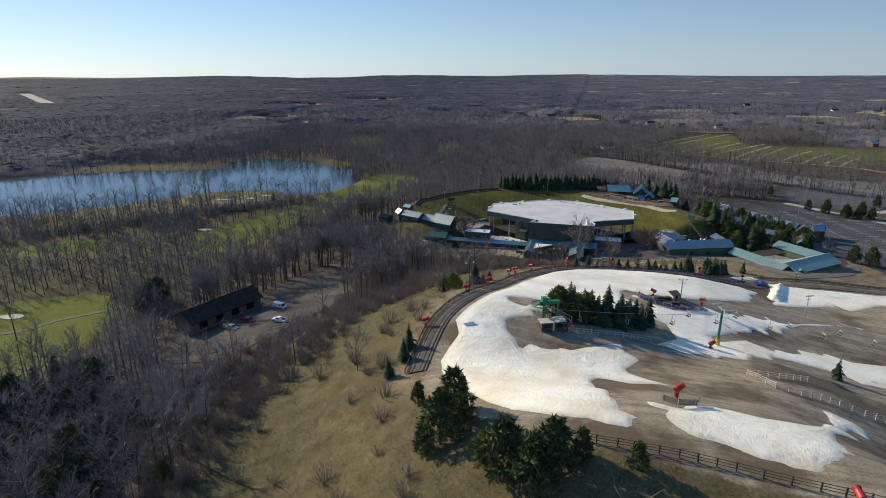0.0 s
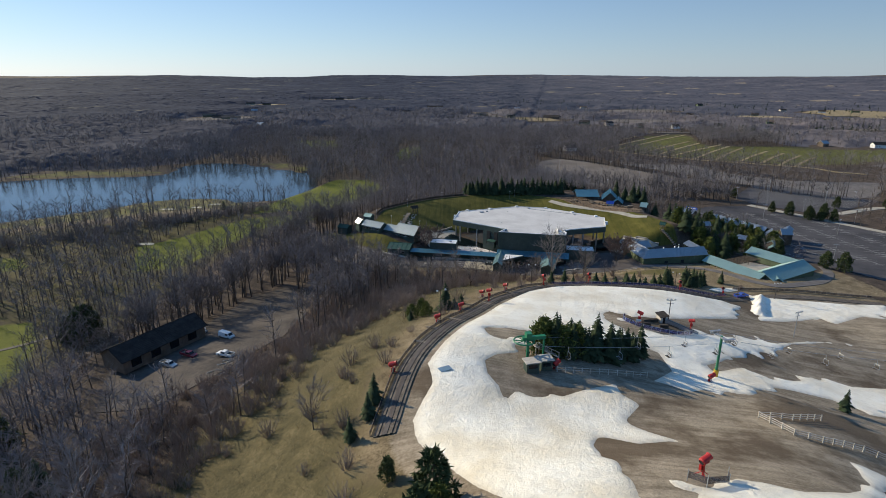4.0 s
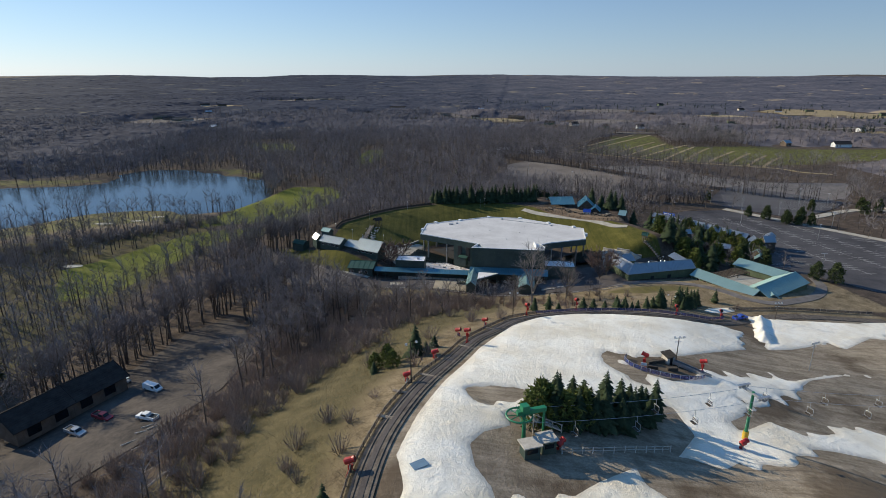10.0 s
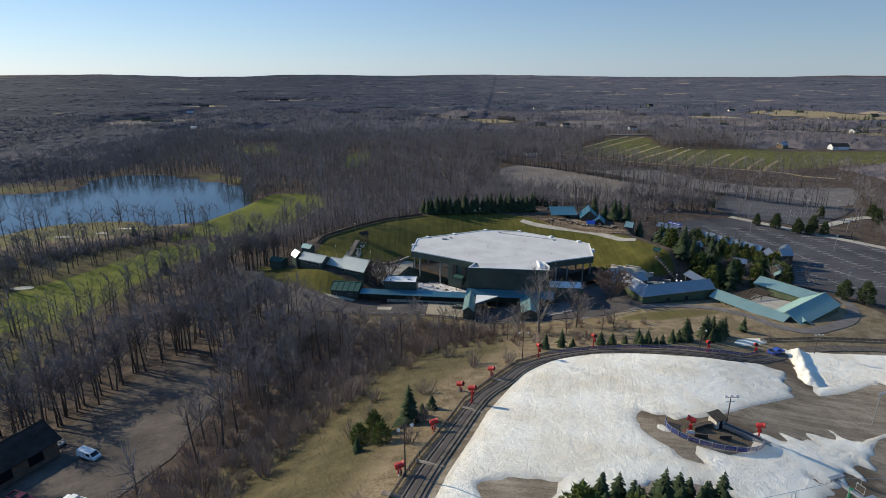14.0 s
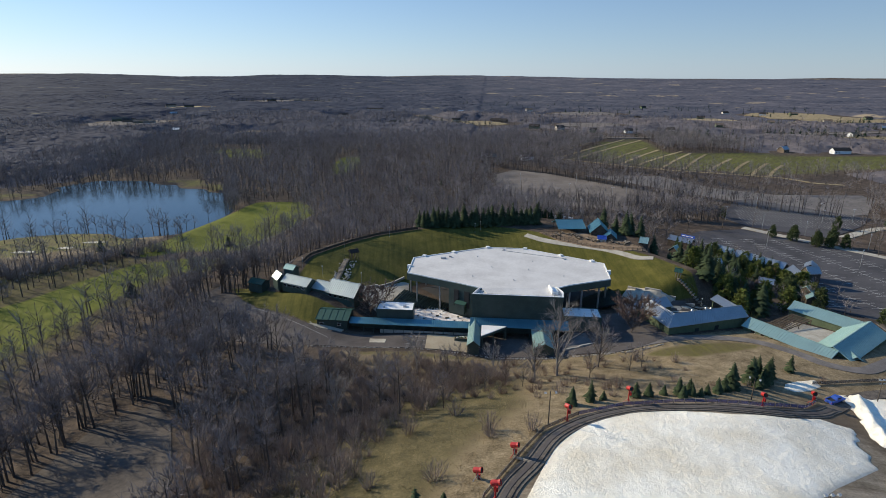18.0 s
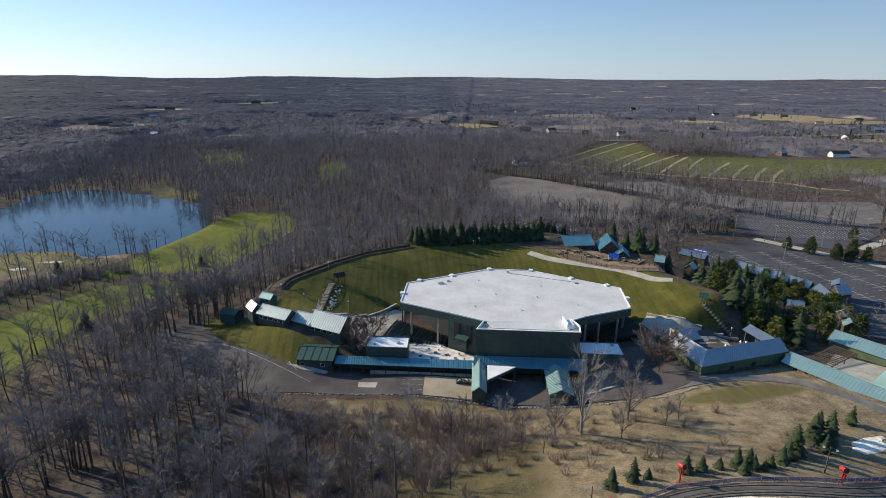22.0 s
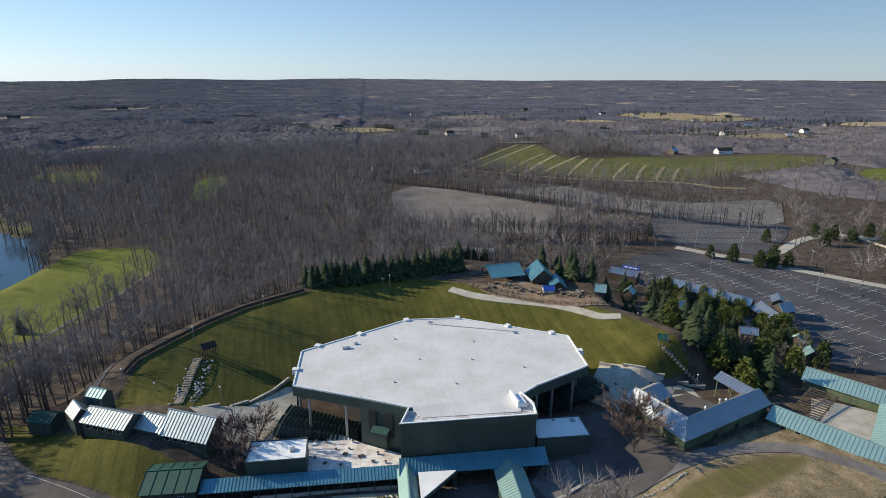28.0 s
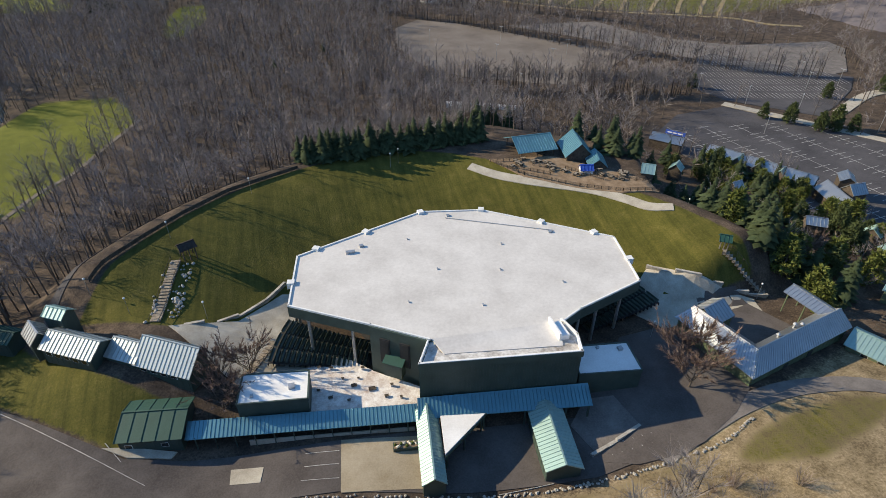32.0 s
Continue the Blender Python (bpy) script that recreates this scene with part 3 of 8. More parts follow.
BIG_LOT = [(134, 15), (146, -40), (152, -92), (175, -125), (235, -125), (275, -80), (256, -38), (222, 12), (197, 46), (165, 40)]
BAY_LOT = [(200, 76), (240, 128), (256, 132), (306, 70), (285, 52), (256, 34), (236, 24), (205, 54)]
GRAVEL_LOT = [(67, 240), (89, 264), (117, 244), (154, 197), (181, 166), (207, 148), (180, 124), (137, 92), (116, 99), (81, 118), (63, 146), (58, 190)]
FAR_LOT = [(223, 229), (236, 196), (250, 172), (285, 146), (355, 138), (352, 120), (312, 80), (290, 76), (256, 104), (226, 140), (190, 186), (150, 232)]
MEADOW = [(160, 341), (215, 433), (275, 530), (318, 546), (343, 531), (326, 455), (305, 388), (368, 388), (458, 376), (583, 359), (640, 330), (560, 262), (470, 241), (415, 237), (338, 216), (292, 242), (242, 267), (196, 306)]
GREENS = [[(-167, 8), (-158, 31), (-153, 63), (-144, 91), (-133, 124), (-114, 132), (-92, 118), (-84, 90), (-90, 60), (-99, 32), (-106, 6), (-122, 4), (-140, 4), (-158, -7)],
          [(-198, -80), (-182, -60), (-174, -44), (-157, -18), (-130, -6), (-110, -10), (-118, -30), (-132, -30), (-143, -50), (-148, -86), (-156, -114), (-176, -122)],
          [(-256, 42), (-217, 53), (-198, 50), (-178, 34), (-166, 10), (-198, 12), (-232, -2), (-290, -42), (-340, -50), (-300, -6)],
          [(-224, -204), (-212, -186), (-182, -178), (-166, -198), (-158, -214), (-152, -243), (-168, -264), (-215, -244)], [(-292, -130), (-277, -108), (-252, -97), (-233, -116), (-261, -134)],
          [(-445, 122), (-402, 131), (-348, 142), (-300, 154), (-304, 172), (-340, 180), (-430, 165)], [(-236, 212), (-219, 198), (-193, 182), (-170, 168), (-168, 196), (-222, 236)],
          [(-97, 338), (-73, 375), (-66, 300), (-80, 252), (-94, 262)], [(-262, 430), (-200, 425), (-176, 372), (-200, 360), (-250, 390)], [(552, 220), (620, 232), (680, 205), (534, 160), (507, 168)]]
SIDE_LAWN = [(-99, -56), (-86, -62), (-76, -74), (-62, -85), (-45, -96), (-42, -100), (-53, -104.5), (-64, -97), (-80, -85.5), (-88, -75.5)]
KNOLL = [(52, -134), (60, -130.5), (70, -128.6), (84, -127.5), (96, -132), (90, -136), (78, -139), (67, -141), (53, -138)]
VERGES = [[(-44, -119), (-17, -123), (5, -129), (28, -133), (46, -132), (44, -136.5), (20, -136), (-2, -132), (-40, -126)], [(49, -124.5), (62, -121.5), (78, -121), (93, -123), (92, -125.5), (77, -122.4), (62, -123), (52, -127)]]


def lawn_zone(x, y):
    r, a = np.hypot(x - 18, y + 100), np.degrees(np.arctan2(y + 100, x - 18))
    a = np.where(a < -90, a + 360, a)
    crest = 77 + 15 * smooth(55, 95, a)
    return np.minimum(np.minimum(crest - r, r - 50), np.minimum(a - 7, 160 - a) * 1.2)


def zone(d, soft=1.2):
    return np.clip(0.5 + d / (2 * soft), 0, 1)


# ---- the ground, one sheet out to the horizon ----
def steps(lo, hi, step, out_lo, out_hi, grow=1.09):
    mid = list(np.arange(lo, hi + 0.01, step))
    a, s = [], step
    while (a[-1] if a else lo) > out_lo:
        s *= grow
        a.append((a[-1] if a else lo) - s)
    b, s = [], step
    while (b[-1] if b else hi) < out_hi:
        s *= grow
        b.append((b[-1] if b else hi) + s)
    return np.array(a[::-1] + mid + b)


gx, gy = steps(-150, 160, 1.6, -4700, 4700), steps(-345, 0, 1.6, -1500, 4700)
GX, GY = np.meshgrid(gx, gy)
GZ = height(GX, GY)
ground_mesh = bpy.data.meshes.new("ground")
_idx = np.arange(GX.size).reshape(GX.shape)
_quads = np.stack([_idx[:-1, :-1], _idx[:-1, 1:], _idx[1:, 1:], _idx[1:, :-1]], -1).reshape(-1, 4)
ground_mesh.vertices.add(GX.size)
ground_mesh.vertices.foreach_set("co", np.stack([GX, GY, GZ], -1).astype(np.float32).ravel())
ground_mesh.loops.add(_quads.size)
ground_mesh.loops.foreach_set("vertex_index", _quads.astype(np.int32).ravel())
ground_mesh.polygons.add(len(_quads))
ground_mesh.polygons.foreach_set("loop_start", np.arange(0, _quads.size, 4, dtype=np.int32))
ground_mesh.polygons.foreach_set("use_smooth", np.ones(len(_quads), bool))
ground_mesh.update(calc_edges=True)
ground_mesh.materials.append(GROUND)
_fx, _fy = GX.ravel(), GY.ravel()
DRY_SLOPE = [(-75, -330), (-70, -300), (-62, -262), (-58, -240), (-45, -215), (-33, -190), (-12, -165), (-28, -150), (-44, -121), (-17, -124), (5, -129.5), (28, -133), (47, -131), (62, -124), (90, -121), (100, -130), (112, -148), (150, -152), (200, -200), (190, -350), (40, -420), (-60, -400)]
GOLF = [(-360, -250), (-330, -60), (-240, -20), (-165, 0), (-120, -20), (-128, -60), (-140, -120), (-136, -180), (-150, -262), (-220, -280)]
YARD_GRASS = [(58, -130), (66, -123), (99, -116), (112, -143), (142, -124), (160, -110), (166, -150), (112, -153)]
SHORE = [(-340, -46), (-272, 30), (-200, 56), (-160, 40), (-166, 6), (-232, -10), (-300, -58)]
ZONES = {"dry": np.maximum.reduce([zone(inside(DRY_SLOPE, _fx, _fy), 3), 0.62 * zone(inside(SHORE, _fx, _fy), 8), 0.75 * zone(inside(YARD_GRASS, _fx, _fy), 3)]),
         "lawn": np.maximum.reduce([zone(lawn_zone(_fx, _fy)), 0.55 * zone(inside(KNOLL, _fx, _fy), 2), 0.95 * zone(inside(SIDE_LAWN, _fx, _fy)), 0.5 * zone(inside(GOLF, _fx, _fy), 8)] + [0.5 * zone(inside(g, _fx, _fy), 2) for g in VERGES]),
         "fresh": np.maximum.reduce([(0.5 if k in (2, 5, 6) else 0.95) * zone(inside(g, _fx, _fy), 3) for k, g in enumerate(GREENS)] + [0.52 * zone(inside(MEADOW, _fx, _fy), 6)]),
         "olive": 0.85 * zone(inside([(-80, -340), (-76, -262), (-50, -200), (-24, -160), (10, -150), (6, -178), (-14, -205), (-30, -250), (-34, -296), (0, -316), (60, -345), (40, -420), (-60, -400)], _fx, _fy), 9),
         "mud": zone(inside(SKI, _fx, _fy), 1.5)}
for _name, _values in ZONES.items():
    ground_mesh.attributes.new(_name, "FLOAT", "POINT").data.foreach_set("value", _values.astype(np.float32))
ground = tagged(new("ground", ground_mesh), "rolling ground of leaf litter, dry grass, lawns and mud", "ground", kind="structure")


def draped(name, poly, mat, step=4.0, lift=0.12, label="", category="", kind="structure"):
    """A flat sheet that follows the ground inside a polygon, with a turned-down edge."""
    bm = bmesh.new()
    area = sum(a[0] * b[1] - b[0] * a[1] for a, b in zip(poly, poly[1:] + poly[:1]))
    bm.faces.new([bm.verts.new((x, y, 0)) for x, y in (poly if area > 0 else poly[::-1])])
    bmesh.ops.triangulate(bm, faces=bm.faces[:])
    for k in (0, 1):
        lo, hi = min(p[k] for p in poly), max(p[k] for p in poly)
        c = lo + step
        while c < hi:
            g = bm.verts[:] + bm.edges[:] + bm.faces[:]
            bmesh.ops.bisect_plane(bm, geom=g, plane_co=(c, c, 0), plane_no=(1 - k, k, 0))
            c += step
    rim = [e for e in bm.edges if e.is_boundary]
    for v in bm.verts:
        v.co.z = float(height(v.co.x, v.co.y)) + lift
    for v in [g for g in bmesh.ops.extrude_edge_only(bm, edges=rim)["geom"] if isinstance(g, bmesh.types.BMVert)]:
        v.co.z -= lift + 0.3
    ob = part(name, bm, mat)
    return tagged(ob, label, category, kind=kind)


def rounded(line, per=6):
    """A smooth line through the given corners."""
    p = [Vector((*c, 0)) for c in line]
    p = [2 * p[0] - p[1]] + p + [2 * p[-1] - p[-2]]
    out = []
    for i in range(1, len(p) - 2):
        for k in range(per):
            t = k / per
            a, b, c, d = p[i - 1], p[i], p[i + 1], p[i + 2]
            out.append(0.5 * (2 * b + (c - a) * t + (2 * a - 5 * b + 4 * c - d) * t * t + (3 * b - a - 3 * c + d) * t ** 3))
    return [(q.x, q.y) for q in out + [p[-2]]]


def ribbon(name, line, width, mat, lift=0.14, label="", category="", kind="structure", per=6):
    line = [Vector((*c, 0)) for c in (rounded(line, per) if per else line)]
    bm = bmesh.new()
    rows = []
    for i, c in enumerate(line):
        d = (line[min(i + 1, len(line) - 1)] - line[max(i - 1, 0)]).normalized()
        n = Vector((-d.y, d.x, 0)) * width / 2
        row = []
        for u in (-1, -0.5, 0, 0.5, 1):
            q = c + n * u
            row.append(bm.verts.new((q.x, q.y, float(height(q.x, q.y)) + lift)))
        ends = []
        for q in (row[0], row[-1]):
            ends.append(bm.verts.new((q.co.x, q.co.y, q.co.z - lift - 0.3)))
        rows.append([ends[0]] + row + [ends[1]])
    for a, b in zip(rows, rows[1:]):
        for k in range(6):
            bm.faces.new((a[k], a[k + 1], b[k + 1], b[k])[::-1])
    return tagged(part(name, bm, mat), label, category, kind=kind)


# ---- water ----
bm = bmesh.new()
_v = [bm.verts.new((x, y, -5.3)) for x, y in ((-600, -60), (-110, -60), (-110, 270), (-600, 270))]
bm.faces.new(_v)
tagged(part("water", bm, WATER), "calm dark blue lake with reflections of bare trees", "lake", kind="structure")

# ---- snow left on the pistes ----
def snow_field():
    xs, ys = np.arange(-30, 152, 0.75), np.arange(-332, -156, 0.75)
    x, y = np.meshgrid(xs, ys)
    wob = np.zeros(x.shape)
    rng = np.random.RandomState(4)
    for k in range(22):
        a, s = rng.rand() * 6.28, 2 ** (rng.rand() * 4.2) * 1.6
        wob += np.sin((x * np.cos(a) + y * np.sin(a)) / s * 2 + rng.rand() * 6.28) * s ** 0.75 * 0.16
    d = np.maximum.reduce([inside(RIDE, x, y), inside(PATCH, x, y), inside(RIDE_EAST, x, y), inside(HEAP, x, y)])
    d = np.minimum(d, -np.maximum(inside(BARE_A, x, y), inside(BARE_B, x, y)))
    d = np.minimum(d, np.hypot((x - 37) / 1.35, y + 226.5) - 8.2)
    ragged = np.zeros(x.shape)
    for k in range(12):
        a, s = rng.rand() * 6.28, 0.55 + 1.1 * rng.rand()
        ragged += np.sin((x * np.cos(a) + y * np.sin(a)) / s + rng.rand() * 6.28 + 1.5 * np.sin(x / 5 + y / 7 + k)) * 0.22
    d = d + np.clip(wob * 1.25 + ragged, -2.8, 2.8) * smooth(3, 9, inside(SKI, x, y))
    # the ploughed ridge of clean snow
    u = np.clip(((x - 97) * -12 + (y + 168) * -22) / 628, 0, 1)
    pile = 2.4 - np.hypot(x - 97 + 12 * u, y + 168 + 22 * u) + 0.35 * np.sin(x * 0.9 + 2 * np.sin(y * 0.6)) + 0.2 * np.sin(x * 2.3 - y * 1.9)
    thick = np.where(d > 0, 0.34 * (1 - np.exp(-np.maximum(d, 0) / 1.3)), d * 0.35)
    thick = thick + 0.05 * np.sin(x * 1.3 + 2 * np.sin(y * .7)) * np.sin(y * 1.1) * smooth(0.5, 2, d)
    thick = np.maximum(thick, np.minimum(pile * 0.85, 1.7))
    z = height(x, y) + np.maximum(thick, -0.5)
    keep = thick > -0.42
    idx = np.arange(x.size).reshape(x.shape)
    q = np.stack([idx[:-1, :-1], idx[:-1, 1:], idx[1:, 1:], idx[1:, :-1]], -1).reshape(-1, 4)
    q = q[keep.ravel()[q].any(1)]
    used, inv = np.unique(q, return_inverse=True)
    q = inv.reshape(q.shape)
    tris = np.concatenate([q[:, [0, 1, 2]], q[:, [0, 2, 3]]])
    me = soup("snow", np.stack([x, y, z], -1).reshape(-1, 3)[used], tris, SNOW)
    me.polygons.foreach_set("use_smooth", np.ones(len(tris), bool))
    me.attributes.new("thin", "FLOAT", "POINT").data.foreach_set("value", (1 - smooth(0.02, 0.3, thick)).ravel()[used].astype(np.float32))
    return tagged(new("snow", me), "melting sheet of dirty white snow on the slopes", "snow", kind="structure")


snow_field()

# ---- paved ground ----
draped("parking_lot", FRONT_LOT, ASPHALT, 1.6, 0.16, "worn grey asphalt yard before the theatre", "asphalt")
draped("parking_lot", BARN_LOT, DIRT_SHADE_LOT, 2, 0.2, "patched grey asphalt yard beside the barn, dirt and tree shade in its colour", "asphalt")
draped("parking_lot", BIG_LOT, ASPHALT_DARK, 8, 0.25, "wide dark asphalt car park with faded lines", "asphalt")
draped("parking_lot", BAY_LOT, ASPHALT_DARK, 8, 0.3, "dark asphalt car park with many marked bays", "asphalt")
draped("gravel_lot", GRAVEL_LOT, GRAVEL, 10, 0.3, "empty brown gravel overflow car park", "gravel")
draped("parking_lot", FAR_LOT, PATH, 10, 0.28, "strip of grey asphalt parking between tree rows", "asphalt")
ribbon("footpath", [(40, -131), (47, -129), (62, -125.3), (77, -124.6), (92, -128.5), (100, -138), (104, -147), (112, -151), (122, -147), (140, -136), (152, -122), (158, -108)], 4.2, PATH, 0.15, "winding grey asphalt service path", "path")
ribbon("road", [(300, -130), (275, -72), (252, -30), (222, 18), (200, 50)], 6, CONCRETE, 0.34, "pale concrete access road between the car parks", "road")
ribbon("road", [(250, 26), (290, 44), (318, 40), (352, 16), (400, -20)], 6, CONCRETE, 0.36, "pale concrete drive beside the car park", "road")
ribbon("road", [(20, 1010), (56, 878), (79, 776), (127, 700), (190, 635), (238, 578), (330, 548), (520, 575), (900, 640)], 22, GRAVEL, 0.7, "distant pale main road through the woods", "road")
ribbon("road", [(-1900, 1710), (-1760, 1577), (-1600, 1425), (-1450, 1282), (-1317, 1156)], 34, CONCRETE, 1.2, "pale straight highway cut through far woods", "road")
ribbon("cart_path", [(-122, -26), (-113, -4), (-105, 22), (-97, 38), (-90, 64), (-82, 92)], 1.8, GRAVEL, 0.16, "narrow pale golf cart path", "path")
ribbon("cart_path", [(-232, -232), (-193, -219), (-184, -208), (-171, -198), (-158, -184)], 1.8, GRAVEL, 0.16, "narrow pale golf cart path", "path")
ribbon("footpath", [(38, -24), (45, -31.5), (54, -38.5), (64, -45.2), (70.5, -50.5), (76, -57), (80, -62.5), (85.5, -65.5)], 3.2, CONCRETE, 0.2, "curved pale concrete walk along the lawn's crest", "path")
ribbon("footpath", [(-76, -66), (-74, -56), (-66, -42), (-52, -26), (-36, -15), (-18, -8), (4, -5)], 3.0, ASPHALT_DARK, 0.2, "dark mulch path along the wooded edge of the lawn", "path")
ribbon("service_track", [(-30, -292), (-27.5, -274), (-24, -260), (-17.5, -241), (-8.2, -218), (-0.8, -207.5), (6, -197.5), (15.5, -189.5), (27, -184.2), (39, -182.8), (60, -183.5), (76, -179), (84, -174.5), (104, -165), (150, -160)], 3.8, TRACK, 0.2, "dark matted conveyor track along the snow's edge", "track")


# ---- buildings ----
def gable(name, a, b, half, eave, ridge, base, roof, wall, label, category="building", over=0.5, doors=(), windows=(), pitch=0.9, group="", half2=None, posts=False):
    """A ridged building: the ridge runs from a to b over walls half a width to each side. doors, windows: (side, metres along, width, height, sill)."""
    a, b = Vector((*a, 0)), Vector((*b, 0))
    d = (b - a).normalized()
    n = Vector((-d.y, d.x, 0))
    length = (b - a).length
    half2 = half if half2 is None else half2
    t = thing(name, label, category, group, Matrix.Translation((a.x, a.y, base)) @ Matrix(((d.x, n.x, 0, 0), (d.y, n.y, 0, 0), (0, 0, 1, 0), (0, 0, 0, 1))))
    e, r = eave - base, ridge - base
    slope = (r - e) / half
    if posts:
        for x in (over, length / 2, length - over):
            for y in (-half + 0.2, half2 - 0.2):
                part("post", box(bmesh.new(), x - 0.12, x + 0.12, y - 0.12, y + 0.12, -0.4, e), wall, t)
    else:
        bm = bmesh.new()
        sec = [(-half, -1.2), (half2, -1.2), (half2, r - slope * half2 - 0.14), (0, r - 0.2), (-half, e - 0.14)]
        v0 = [bm.verts.new((0, y, z)) for y, z in sec]
        v1 = [bm.verts.new((length, y, z)) for y, z in sec]
        bm.faces.new(v0)
        bm.faces.new(v1[::-1])
        for i in range(5):
            bm.faces.new((v0[i], v1[i], v1[(i + 1) % 5], v0[(i + 1) % 5]))
        bmesh.ops.recalc_face_normals(bm, faces=bm.faces[:])
        walls = part("wall", bm, wall, t)
        # upright battens of the siding
        if name != "house":
            for y, z in ((-half - 0.02, e - 0.3), (half2 + 0.02, r - slope * half2 - 0.3)):
                me = mesh_of("batten", [(x, yy, zz) for zz in (-0.8, z) for x, yy in ((0, y - .03), (0.09, y - .03), (0.09, y + .03), (0, y + .03))],
                             ((0, 1, 5, 4), (1, 2, 6, 5), (2, 3, 7, 6), (3, 0, 4, 7), (4, 5, 6, 7)), wall)
                for i in range(int(length / 1.5) + 1):
                    o = new("batten", me)
                    o.parent = walls
                    o.location.x = min(i * 1.5, length - 0.1)
    for s, h in ((-1, half), (1, half2)):
        y = s * (h + over)
        z = r - slope * (h + over)
        roof_plane(t, roof, (-over, y, z), (length + over, y, z), (length + over, 0, r), (-over, 0, r), pitch)
    part("ridge_cap", box(bmesh.new(), -over, length + over, -0.16, 0.16, r - 0.03, r + 0.12), roof, t)
    for s, x, w, h, z in doors:
        y = -half - 0.07 if s < 0 else half2 + 0.07
        part("door", box(bmesh.new(), x, x + w, min(y, y - s * 0.05), max(y, y - s * 0.05), z, z + h), GLASS if w > 3 else DARK, t)
    for s, x, w, h, z in windows:
        y = -half - 0.06 if s < 0 else half2 + 0.06
        win = part("window", box(bmesh.new(), x - 0.08, x + w + 0.08, min(y, y - s * 0.05), max(y, y - s * 0.05), z - 0.08, z + h + 0.08), WHITE_PAINT, t)
        part("pane", box(bmesh.new(), x, x + w, min(y + s * 0.02, y), max(y + s * 0.02, y), z, z + h), GLASS, win)
    return t


ROOF = [(-18.9, -66.6), (-21.8, -84.6), (-6.1, -94.9), (4.4, -102.2), (31.9, -104.2), (37.6, -101.4), (54.9, -96.1), (58.6, -78.4), (30.5, -57.0), (14.4, -53.8)]


def shifted(poly, out):
    """The polygon with its edges moved outwards."""
    c = [Vector(p) for p in poly]
    area = sum(a.x * b.y - b.x * a.y for a, b in zip(c, c[1:] + c[:1]))
    s = 1 if area > 0 else -1
    res = []
    for i, p in enumerate(c):
        u, v = (p - c[i - 1]).normalized(), (c[(i + 1) % len(c)] - p).normalized()
        n = Vector((u.y + v.y, -u.x - v.x)) * s
        res.append(tuple(p + n / max(0.4, n.length_squared / 2) * out))
    return res


